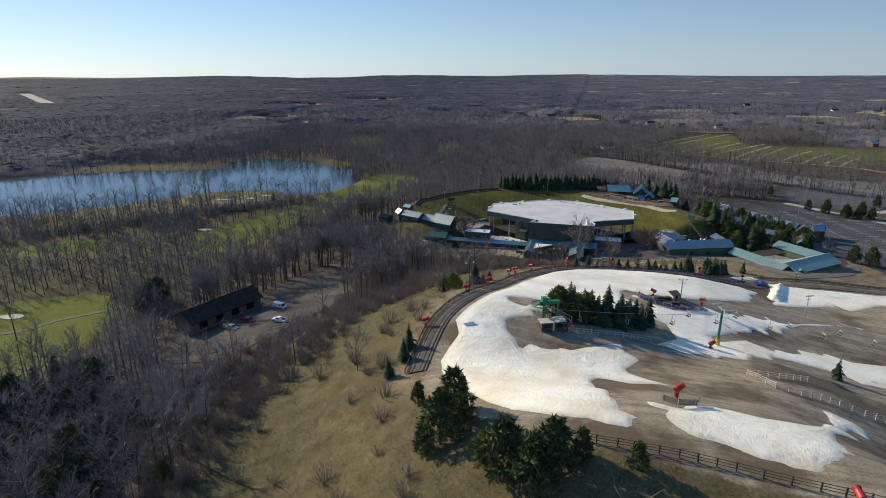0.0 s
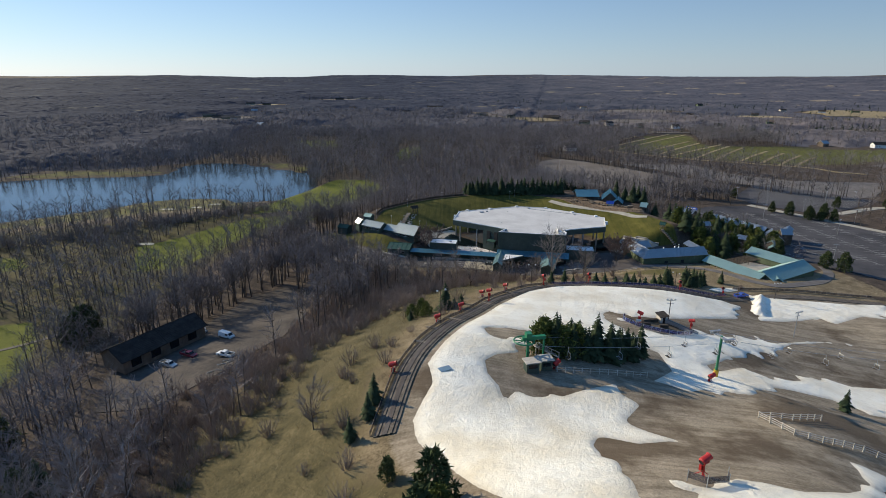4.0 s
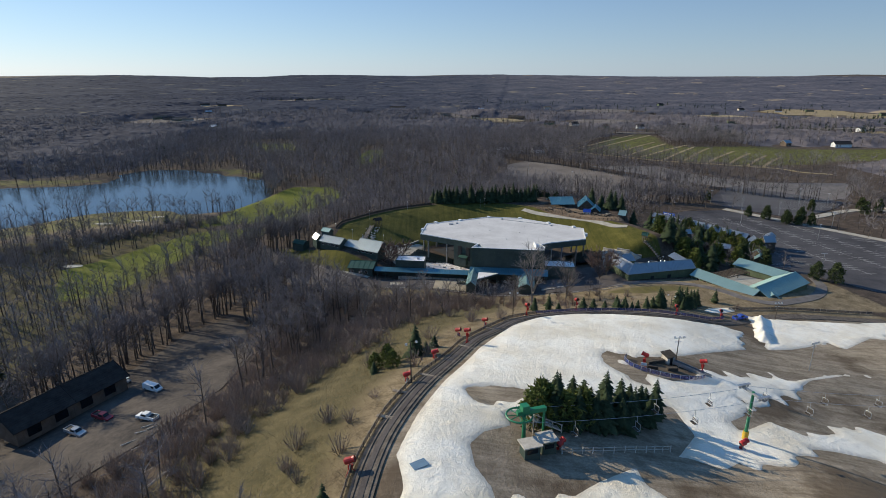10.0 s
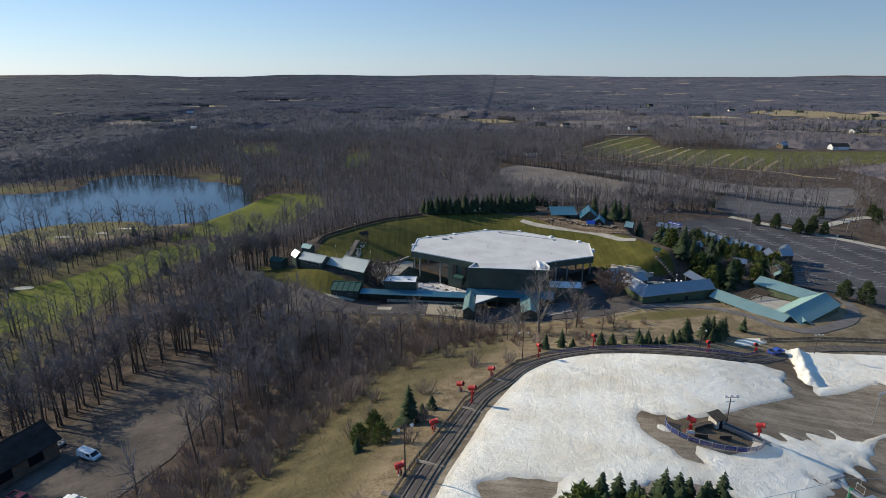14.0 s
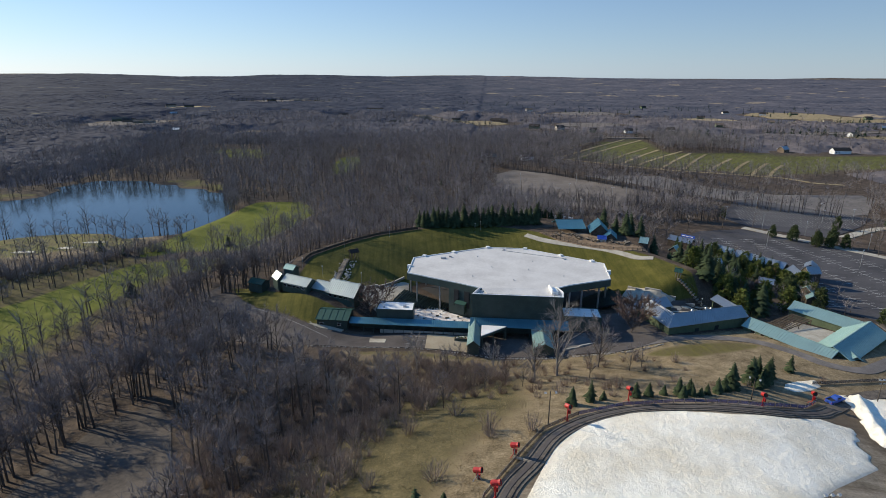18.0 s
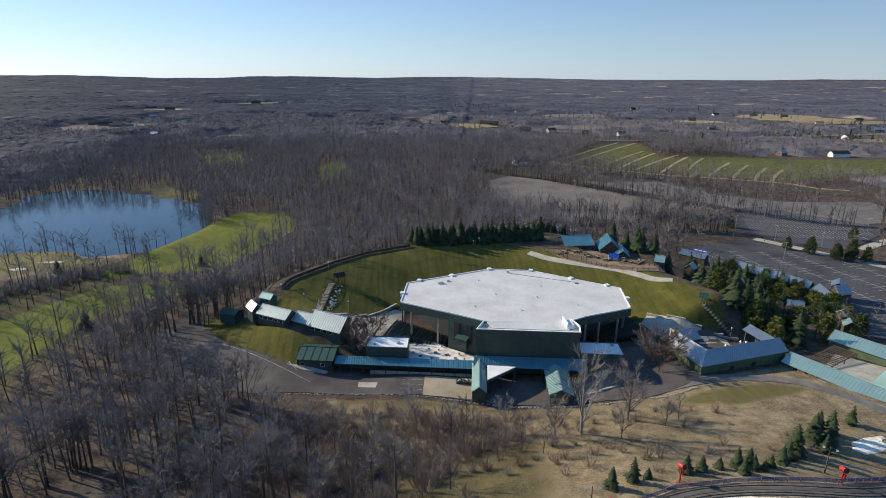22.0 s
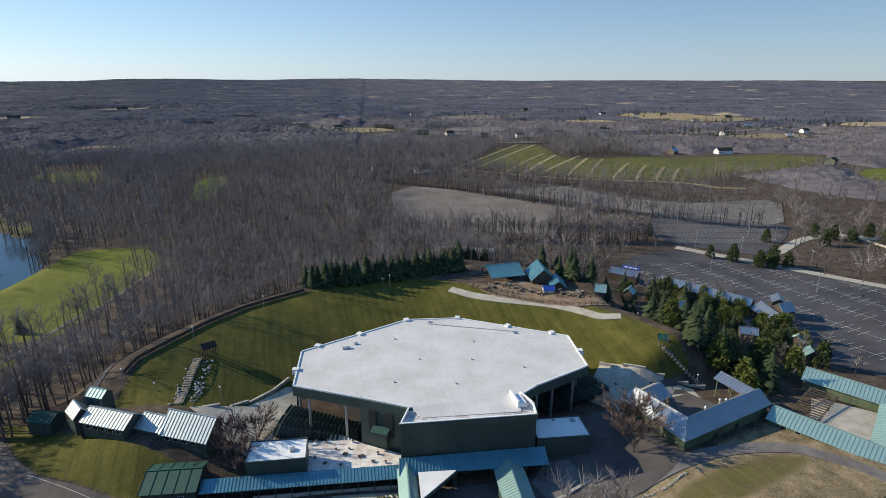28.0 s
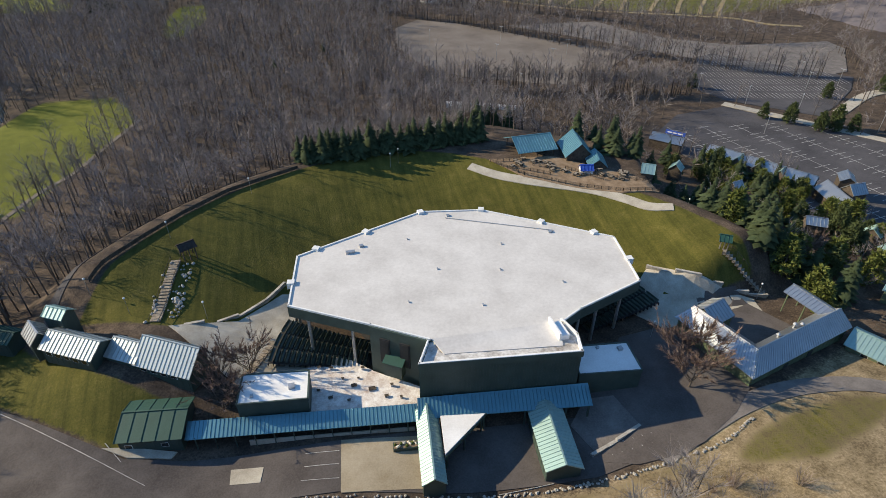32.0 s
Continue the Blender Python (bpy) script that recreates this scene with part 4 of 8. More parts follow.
def pavilion():
    t = thing("theatre_pavilion", "large open-sided theatre pavilion with a wide white flat roof", "theatre", m=None)
    part("roof", prism(bmesh.new(), ROOF, 14.6, 15.35), MEMBRANE, t, "broad weathered white membrane roof")
    for (ax, ay), (bx, by) in zip(ROOF, ROOF[1:] + ROOF[:1]):
        if ax == 4.4:
            continue
        d = Vector((bx - ax, by - ay, 0))
        m = Matrix.Translation((ax, ay, 0)) @ Matrix.Rotation(math.atan2(d.y, d.x), 4, "Z")
        part("parapet", box(bmesh.new(), -0.15, d.length + 0.15, -0.18, 0.18, 15.2, 15.62, m), WHITE_PAINT, t)
    part("fascia", prism(bmesh.new(), shifted(ROOF, 0.25), 12.6, 15.2), GREEN_WALL, t, "dark green metal fascia")
    for x, y in ((-20.8, -76.9), (-14.2, -64.7), (-1.4, -60.2), (14.3, -54.2), (30.4, -57.1), (43.6, -67.0), (54.6, -75.2), (57.0, -88.0)):
        a = math.atan2(y + 84, x - 18)
        m = Matrix.Translation((x, y, 0)) @ Matrix.Rotation(a, 4, "Z")
        part("pilaster_head", box(bmesh.new(), -0.7, 0.9, -0.75, 0.75, 14.4, 15.95, m), WHITE_PAINT, t)
        part("column", bar(bmesh.new(), m @ Vector((-0.4, 0, 2.5)), m @ Vector((-0.4, 0, 14.5)), 0.38, 0.38, 10), STEEL, t)
    for x, y in ((-18.2, -86.4), (-9.6, -92.0), (50.8, -96.2), (43.4, -98.6), (38.2, -100.3)):
        part("column", bar(bmesh.new(), (x, y, 1.8), (x, y, 13.2), 0.36, 0.36, 10), STEEL, t)
    # side wall with recessed panels
    a, b = Vector((-6.4, -95.3, 0)), Vector((4.0, -102.5, 0))
    d = b - a
    m = Matrix.Translation(a) @ Matrix.Rotation(math.atan2(d.y, d.x), 4, "Z")
    L = d.length
    wall = part("side_wall", box(bmesh.new(), 0, L, -0.1, 0.5, 1, 15.3, m), GREEN_WALL, t)
    for x in (2.2, 6.6):
        bm = box(bmesh.new(), x, x + 2.2, -0.28, -0.1, 6.5, 13, m)
        box(bm, x + 0.3, x + 1.9, -0.34, -0.28, 6.8, 12.7, m)
        part("wall_panel", bm, DARK, wall)
    part("balcony_box", box(bmesh.new(), 3.6, 7.6, -2.0, -0.12, 4.6, 8.2, m), GREEN_WALL, wall)
    part("balcony_roof", slab(bmesh.new(), [m @ Vector(c) for c in ((3.4, -2.2, 8.3), (7.8, -2.2, 8.3), (7.8, -0.1, 9.0), (3.4, -0.1, 9.0))], 0.15), ROOF_GREEN, wall)
    # bowl and seating tiers, their near-black colour painting in the shade under the roof
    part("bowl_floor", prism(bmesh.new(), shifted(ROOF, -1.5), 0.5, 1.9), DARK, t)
    for lo, hi in ((150, 167), (8, 25)):
        for k in range(2, 21):
            r0, z = 24 + 1.1 * k, 2.0 + 0.13 * k
            bm = bmesh.new()
            ring = []
            for i in range(8):
                w = radians(lo + (hi - lo) * i / 7)
                ring.append([bm.verts.new((18 + r * math.cos(w), -100 + r * math.sin(w), h)) for r, h in ((r0, z - 0.8), (r0, z), (r0 + 1.1, z), (r0 + 1.1, z - 0.8))])
            for p, q in zip(ring, ring[1:]):
                for j in range(3):
                    bm.faces.new((p[j], q[j], q[j + 1], p[j + 1]))
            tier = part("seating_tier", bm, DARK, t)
            for i in range(3):
                w0, w1 = radians(lo + (hi - lo) * (i + .06) / 3), radians(lo + (hi - lo) * (i + .94) / 3)
                bm = bmesh.new()
                ring = []
                for j in range(4):
                    w = w0 + (w1 - w0) * j / 3
                    ring.append([bm.verts.new((18 + r * math.cos(w), -100 + r * math.sin(w), h)) for r, h in ((r0 + .3, z + .42), (r0 + .75, z + .42), (r0 + .85, z + .9), (r0 + .9, z + .9), (r0 + .85, z + .36), (r0 + .3, z + .36))])
                for p, q in zip(ring, ring[1:]):
                    for j in range(6):
                        bm.faces.new((p[j], q[j], q[(j + 1) % 6], p[(j + 1) % 6]))
                part("bench", bm, GREEN_WALL, tier)
    # stage house
    S = [(0.8, -108.3), (31.9, -113.2), (33.2, -108.6), (32.2, -103.6), (4.2, -102.0)]
    part("stage_house", prism(bmesh.new(), S, -0.5, 14.6), GREEN_WALL, t, "dark green ribbed stage house wall")
    bm = bmesh.new()
    dx, dy = 31.1, -4.9
    for i in range(52):
        u = (i + 0.5) / 52
        box(bm, -0.06, 0.06, -0.07, 0.02, 0, 14.4, Matrix.Translation((0.8 + dx * u, -108.3 + dy * u, 0)) @ Matrix.Rotation(math.atan2(dy, dx), 4, "Z"))
    part("wall_ribs", bm, GREEN_WALL, t)
    bm = bmesh.new()
    for (ax, ay), (bx, by) in zip(S[:3], S[1:4]):
        d = Vector((bx - ax, by - ay, 0))
        box(bm, -0.2, d.length + 0.2, -0.1, 0.3, 14.5, 15.75, Matrix.Translation((ax, ay, 0)) @ Matrix.Rotation(math.atan2(d.y, d.x), 4, "Z"))
    box(bm, -0.15, 0.15, 0, 6.5, 14.5, 15.75, Matrix.Translation((0.8, -108.3, 0)) @ Matrix.Rotation(radians(-29), 4, "Z"))
    part("stage_parapet", bm, COATING, t, "white coated parapet")
    for (ax, ay), (bx, by) in zip(S[:3], S[1:4]):
        d = Vector((bx - ax, by - ay, 0))
        part("cladding", box(bmesh.new(), -0.24, d.length + 0.24, -0.22, -0.1, 14.2, 15.6, Matrix.Translation((ax, ay, 0)) @ Matrix.Rotation(math.atan2(d.y, d.x), 4, "Z")), GREEN_WALL, t)
    part("stage_roof", prism(bmesh.new(), shifted(S, -0.35), 14.55, 14.75), mottled("ponded_roof", (0.2, 0.17, 0.14), (0.66, 0.64, 0.61), 0.3, 1.2, 0.7), t, "stained roof strip with ponding marks")
    part("roof_apron", slab(bmesh.new(), [(6.2, -106.3, 14.9), (29.3, -110.2, 14.9), (31.6, -104.1, 15.36), (4.8, -102.1, 15.36)], 0.3), MEMBRANE, t, "sloping membrane apron above the stage front")
    bm = box(bmesh.new(), 29.4, 31.4, -108.6, -104.4, 14.7, 15.9)
    box(bm, 29.1, 29.5, -108.8, -103.4, 14.7, 16.7)
    part("roof_upstand", bm, COATING, t, "raised white curb at the roof's corner")
    for x, y, w, h in ((-6.5, -68.3, 2.2, 0.6), (-3.5, -66.2, 1.0, 0.5), (21, -57.5, 0.8, 0.35), (44, -72, 1.0, 0.35), (12, -80, 0.25, 0.3), (26, -84, 0.25, 0.3), (38, -92, 0.25, 0.3), (3, -90, 0.25, 0.3), (18, -95, 0.25, 0.3), (30, -74, 0.25, 0.3), (8, -66, 0.25, 0.3)):
        part("roof_vent", box(bmesh.new(), x - w / 2, x + w / 2, y - min(0.4, w), y + min(0.4, w), 15.3, 15.35 + h), STEEL, t)
    part("roof_conduit", bar(bmesh.new(), (20, -58.5, 15.45), (45, -71.5, 15.45), 0.12), STEEL, t)
    return t


pavilion()


def block(name, poly, base, top, wall, roof, label, category="building", rim=0.4, extras=()):
    t = thing(name, label, category)
    part("wall", prism(bmesh.new(), poly, base, top - 0.3), wall, t)
    part("roof", prism(bmesh.new(), shifted(poly, -0.15), top - 0.35, top - 0.05), roof, t)
    bm = bmesh.new()
    for (ax, ay), (bx, by) in zip(poly, poly[1:] + poly[:1]):
        d = Vector((bx - ax, by - ay, 0))
        box(bm, -0.1, d.length + 0.1, -0.14, 0.14, top - 0.5, top + rim - 0.2, Matrix.Translation((ax, ay, 0)) @ Matrix.Rotation(math.atan2(d.y, d.x), 4, "Z"))
    part("coping", bm, wall, t)
    for x, y, w in extras:
        part("roof_vent", box(bmesh.new(), x - w, x + w, y - w, y + w, top - 0.1, top + 0.5), STEEL, t)
    return t


block("service_block", [(-32.2, -94.8), (-19.4, -97.0), (-20.2, -104.3), (-33.3, -102.3)], -0.5, 8.0, GREEN_WALL, COATING, "low green service block with a patchy white roof", extras=((-23, -100.5, 0.6), (-30.5, -101, 0.3)))
block("annex", [(32.9, -112.4), (45.8, -114.6), (47.0, -106.6), (34.2, -104.6)], -0.5, 8.0, GREEN_WALL, COATING, "green annex with a pale coated flat roof", extras=((44.5, -108, 0.5), (40, -106.5, 0.3)))
bm = prism(bmesh.new(), [(-19.2, -86.5), (-10.5, -91.5), (-6.2, -96), (2.6, -103), (0.6, -107.5), (-20.3, -104.2), (-20.5, -96)], 0, 3.1)
terrace = tagged(part("terrace", bm, TERRACE), "pale worn concrete terrace beside the stage", "terrace", kind="structure")
for k, (x, y, w, h) in enumerate(((-15, -93, 0.5, 0.9), (-11, -99, 0.9, 0.5), (-5, -103.5, 0.6, 0.6), (-3.4, -101, 0.45, 1.0), (-16, -101, 0.7, 0.5), (-8.5, -94.8, 0.5, 1.1), (-13, -96.5, 0.4, 0.6), (-17.5, -92, 0.6, 0.8), (-12.5, -102.6, 0.5, 0.5), (-7.5, -100.8, 1.1, 0.35), (-2.2, -104.6, 0.4, 0.9), (-18.2, -98.5, 0.5, 0.7), (-9.8, -97.2, 0.35, 0.5))):
    w, h = w * 0.6, h * 0.6
    t = thing("equipment_box", "grey metal equipment box standing on the terrace", "box", "boxes on the terrace", Matrix.Translation((x, y, 3.1)))
    part("body", box(bmesh.new(), -w, w, -w * .7, w * .7, 0, h), STEEL, t)
    part("lid", box(bmesh.new(), -w - .05, w + .05, -w * .7 - .05, w * .7 + .05, h, h + .08), TIMBER_DARK, t)
t = thing("stage_canopy", "long low blue-green metal canopy roof along the stage front", "canopy")
roof_plane(t, ROOF_BLUE, (-0.6, -112.4, 5.3), (33.2, -118.2, 5.3), (34.1, -113.9, 6.9), (0.2, -108.7, 6.9), 0.75)
for x in (3, 12, 20, 28, 32.5):
    part("post", box(bmesh.new(), x - .15, x + .15, -112.55 - (x + .6) * .168, -112.25 - (x + .6) * .168, 0.5, 5.15), GREEN_WALL, t)
t = thing("walkway_canopy", "long narrow teal metal roof over a covered walkway", "canopy")
roof_plane(t, ROOF_BLUE, (-43.2, -104.6, 3.9), (-0.6, -111.9, 4.1), (0.2, -108.4, 5.0), (-42.8, -101.0, 4.8), 0.75)
part("back_wall", slab(bmesh.new(), [(-42.8, -101.4, 4.6), (-42.8, -101.6, 4.6), (0.0, -108.9, 4.6), (0.0, -108.7, 4.6)], 5), GREEN_WALL, t)
for i in range(12):
    u = (i + 0.5) / 12
    x, y = -43.2 + 42.6 * u, -104.4 - 7.3 * u
    part("post", box(bmesh.new(), x - .1, x + .1, y - .1, y + .1, 0.5, 4.0), GREEN_WALL, t)
part("low_wall", slab(bmesh.new(), [(-32, -106.0, 1.9), (-32, -106.25, 1.9), (-1, -111.6, 2.0), (-1, -111.3, 2.0)], 1.5), CONCRETE, t)
gable("entrance_porch", (1.6, -110.4), (-0.9, -126.0), 1.9, 5.0, 6.5, 1.0, ROOF_TEAL, GREEN_WALL, "teal-roofed entrance porch with dark open sides", "porch", 0.3, pitch=0.7)
t = thing("entrance_canopy", "white triangular flat canopy beside the porch", "canopy")
part("roof", prism(bmesh.new(), [(3.6, -113.2), (12.0, -114.9), (2.2, -121.6)], 5.6, 5.9), COATING, t)
part("fascia", prism(bmesh.new(), [(3.6, -113.0), (12.4, -114.8), (2.2, -122.0)], 5.0, 5.65), GREEN_WALL, t)
for x, y in ((11.3, -115.1), (2.8, -120.9), (7, -118)):
    part("post", box(bmesh.new(), x - .15, x + .15, y - .15, y + .15, 0.8, 5.2), GREEN_WALL, t)
gable("entrance_porch", (24.1, -115.6), (21.9, -129.2), 3.1, 4.9, 6.4, 1.2, ROOF_TEAL, GREEN_WALL, "teal-roofed gabled side porch over dark openings", "porch", 0.4, pitch=0.75)
gable("ticket_hut", (-53.8, -97.4), (-42.8, -99.4), 5.2, 5.1, 6.7, 1.2, ROOF_GREEN, GREEN_WALL, "dark green gabled hut with a green metal roof", "hut", 0.5, pitch=2.4, windows=((-1, 1, 1.2, 0.9, 1.5), (-1, 7.5, 1.2, 0.9, 1.5)), half2=3.4)
gable("vending_building", (-69.6, -76.6), (-59.1, -83.0), 3.2, 11.0, 13.0, 8.0, ROOF_GREY, GREEN_WALL, "long vending building with a pale ribbed metal roof", "building", 0.4, windows=tuple((-1, 1.0 + 2.2 * i, 1.3, 1.0, 1.2) for i in range(5)), half2=2.2)
gable("vending_building", (-50.6, -83.7), (-39.9, -90.4), 4.2, 9.6, 13.2, 6.2, ROOF_GREY, GREEN_WALL, "broad vending building with a pale ribbed metal roof", "building", 0.5, windows=tuple((-1, 1.0 + 2.4 * i, 1.4, 1.0, 1.6) for i in range(4)), half2=1.6)
gable("vending_building", (-57.0, -80.8), (-51.0, -84.6), 3.4, 9.7, 11.8, 6.6, ROOF_GREY, GREEN_WALL, "short link building with a pale ribbed metal roof", "building", 0.3, half2=1.2)
gable("gate_hut", (-74.4, -72.8), (-71.6, -77.2), 1.9, 11.2, 13.2, 7.5, ROOF_PALE, GREEN_WALL, "small gate hut with a pale metal roof", "hut", 0.3)
gable("lookout_hut", (-70.6, -71.4), (-66.6, -73.8), 1.7, 14.2, 15.4, 9.0, ROOF_TEAL, GREEN_WALL, "square green lookout hut with a teal roof", "hut", 0.3)
gable("lookout_hut", (-46.8, -54.0), (-43.6, -52.4), 1.5, 14.4, 15.4, 10.5, SHINGLE, TIMBER_DARK, "dark timber hut at the top of the lawn stairs", "hut", 0.3, posts=True)
gable("shelter", (-86.5, -65.5), (-80.5, -68.5), 2.4, 6.4, 7.6, 3.5, ROOF_GREEN, GREEN_WALL, "dark blue-green shelter at the edge of the woods", "shelter", 0.3)
# courtyard building
def mitred_roof(parent, mat, e0, e1, r1, r0, pitch=0.75, rib=0.1, thick=0.12):
    """A roof plane whose eave and ridge differ in length: each seam runs from its own place on the eave."""
    e0, e1, r0, r1 = (Vector(c) for c in (e0, e1, r0, r1))
    nrm = (e1 - e0).cross(r0 - e0).normalized()
    if nrm.z < 0:
        e0, e1, r0, r1, nrm = e1, e0, r1, r0, -nrm
    roof = part("roof", slab(bmesh.new(), [e0, e1, r1, r0], thick), mat, parent)
    w = (e1 - e0).normalized() * 0.055
    n = int((e1 - e0).length / pitch)
    for i in range(n + 1):
        u = min(max(i / n, 0.004), 0.996)
        a, b = e0.lerp(e1, u), r0.lerp(r1, u)
        v = [a - w, a + w, b + w, b - w, a - w * .5 + nrm * rib, a + w * .5 + nrm * rib, b + w * .5 + nrm * rib, b - w * .5 + nrm * rib]
        part("seam", mesh_of("seam", v, ((4, 5, 6, 7), (0, 1, 5, 4), (1, 2, 6, 5), (2, 3, 7, 6), (3, 0, 4, 7)), mat), None, roof)


def courtyard_building():
    t = thing("courtyard_building", "L-shaped courtyard building with white ribbed metal roofs and olive walls", "building")
    part("wall", prism(bmesh.new(), [(63.5, -102.0), (67.1, -121.4), (98.6, -114.5), (97.0, -109.2), (73.4, -114.6), (69.8, -101.4)], 1.5, 7.5), OLIVE_WALL, t)
    for p, q, r in (((63.5, -102.0), (69.8, -101.4), (66.5, -102.2)), ((98.6, -114.5), (97.0, -109.2), (97.6, -111.7))):
        bm = bmesh.new()
        c = Vector((q[1] - p[1], p[0] - q[0], 0)).normalized() * 0.12
        a = [bm.verts.new((x + s * c.x, y + s * c.y, z)) for s in (-1, 1) for x, y, z in ((*p, 7.4), (*q, 7.4), (*r, 10.1))]
        for f in ((0, 1, 2), (5, 4, 3), (0, 3, 4, 1), (1, 4, 5, 2), (2, 5, 3, 0)):
            bm.faces.new([a[k] for k in f])
        part("gable_end", bm, OLIVE_WALL, t)
    c, w, e = (70.3, -117.6, 10.4), (66.4, -102.2, 10.4), (98.2, -111.6, 10.3)
    mitred_roof(t, ROOF_PALE, (62.8, -101.2, 7.3), (66.5, -122.2, 7.3), c, w)
    mitred_roof(t, ROOF_PALE, (73.8, -114.1, 7.7), (70.3, -100.8, 7.7), w, c)
    mitred_roof(t, ROOF_PALE, (66.5, -122.2, 7.3), (99.4, -115.0, 7.3), e, c)
    mitred_roof(t, ROOF_PALE, (97.2, -108.6, 7.7), (73.8, -114.1, 7.7), c, e)
    for a, b in ((w, c), (c, e)):
        part("ridge_cap", bar(bmesh.new(), a, b, 0.14, 0.14, 6), ROOF_PALE, t)
    for (x0, y0), (x1, y1), n in (((63.5, -102.0), (67.1, -121.4), 13), ((67.1, -121.4), (98.6, -114.5), 21)):
        d = math.atan2(y1 - y0, x1 - x0)
        for k in range(n + 1):
            x, y = x0 + (x1 - x0) * k / n, y0 + (y1 - y0) * k / n
            part("batten", box(bmesh.new(), -0.05, 0.05, -0.06, 0.02, 2, 7.2, Matrix.Translation((x, y, 0)) @ Matrix.Rotation(d, 4, "Z")), OLIVE_WALL, t)
    for k in (0.36, 0.62):
        x, y = 67.1 + 31.5 * k, -121.4 + 6.9 * k
        part("door", box(bmesh.new(), -0.8, 0.8, -0.1, 0.04, 3.0, 5.3, Matrix.Translation((x, y, 0)) @ Matrix.Rotation(0.215, 4, "Z")), DARK, t)


courtyard_building()
gable("courtyard_wing", (96.4, -111.8), (95.0, -101.6), 3.6, 8.2, 10.2, 3.4, ROOF_PALE, OLIVE_WALL, "open courtyard shelter with a pale ribbed metal roof on posts", "building", 0.5, half2=2.2, posts=True)
gable("courtyard_dormer", (68.6, -103.2), (74.8, -101.4), 3.4, 7.8, 10.0, 3.0, ROOF_PALE, OLIVE_WALL, "small cross gable with a ribbed metal roof", "building", 0.3, half2=2.4)
for x, y in ((84, -113.2), (85.6, -113.6), (78, -115)):
    t = thing("roof_vent", "silver metal vent cowl on the ribbed roof", "vent", "vents on the courtyard roof", Matrix.Translation((x, y, 9.4)))
    part("stack", bar(bmesh.new(), (0, 0, -0.6), (0, 0, 0.9), 0.3, 0.3, 8), STEEL, t)
    part("cowl", bar(bmesh.new(), (0, 0, 0.9), (0, 0, 1.3), 0.5, 0.2, 8), STEEL, t)
# green lodge round a yard
gable("lodge_wing", (99.8, -115.8), (112.2, -141.0), 3.9, 5.4, 7.3, 2.4, ROOF_TEAL, OLIVE_WALL, "long lodge wing with a pale teal metal roof", "building", 0.6, windows=tuple((-1, 3 + 3.2 * i, 1.3, 0.9, 1.4) for i in range(7)))
gable("lodge_wing", (112.0, -139.6), (138.4, -123.0), 5.6, 5.2, 8.0, 2.2, ROOF_TEAL, OLIVE_WALL, "broad lodge wing with a pale teal metal roof", "building", 0.6)
gable("lodge_wing", (137.6, -123.0), (125.9, -102.4), 4.0, 5.4, 7.4, 1.8, ROOF_TEAL, OLIVE_WALL, "lodge wing with a teal metal roof along the car park", "building", 0.6)
gable("lodge_porch", (118.8, -136.6), (117.0, -143.4), 2.2, 4.8, 6.2, 2.6, ROOF_TEAL, OLIVE_WALL, "small gabled teal porch", "porch", 0.4, posts=True)
t = thing("pergola", "dark slatted pergola over the lodge yard", "pergola")
for i in range(16):
    u = i / 15
    x, y = 103 + 22 * u * 0.0 + 19.5 * u, -118.5 + 9.5 * u - 2
    part("rafter", box(bmesh.new(), -0.12, 0.12, -3.6, 3.6, 4.6, 4.85, Matrix.Translation((x, y, 0)) @ Matrix.Rotation(radians(30), 4, "Z")), TIMBER_DARK, t)
for s in (-3.2, 3.2):
    part("beam", slab(bmesh.new(), [(102 - s * .5, -121 + s * .86, 4.6), (123 - s * .5, -110.8 + s * .86, 4.6), (123 - s * .5, -110.6 + s * .86, 4.6), (102 - s * .5, -120.8 + s * .86, 4.6)], 0.3), TIMBER_DARK, t)
    for u in (0, 0.33, 0.66, 1):
        x, y = 102 + 21 * u - s * .5, -120.9 + 10.2 * u + s * .86
        part("post", box(bmesh.new(), x - .12, x + .12, y - .12, y + .12, 1.5, 4.4), TIMBER_DARK, t)
draped("yard", [(104, -123), (121, -109), (131, -122), (115, -132)], CONCRETE, 3, 0.2, "pale paved yard within the lodge", "yard")
draped("yard", [(74, -104), (74, -114), (93, -109.5), (91, -103), (88, -92), (76, -92)], ASPHALT, 2.5, 0.2, "grey paved courtyard", "yard")
draped("yard", [(34, -114), (46, -106), (50, -100), (60, -99.5), (63.4, -101), (67, -122), (60, -126.5), (50, -130.5), (44, -131.5), (36, -131), (30.5, -128.5), (41.5, -122.8), (40, -115.5)], ASPHALT, 2, 0.2, "dark asphalt apron between the annex and the courtyard", "yard")
draped("yard", [(58, -92), (64, -84), (70, -80), (76, -87), (84, -92), (92, -95), (90, -101), (62, -100)], CONCRETE, 2.5, 0.18, "pale concrete concourse below the lawn", "yard")
draped("yard", [(-48, -76), (-34, -74.5), (-24, -66), (-21, -66), (-22, -84), (-19, -87), (-20, -96), (-33, -94), (-40, -86)], CONCRETE, 2.5, 0.18, "pale concrete concourse beside the seats", "yard")
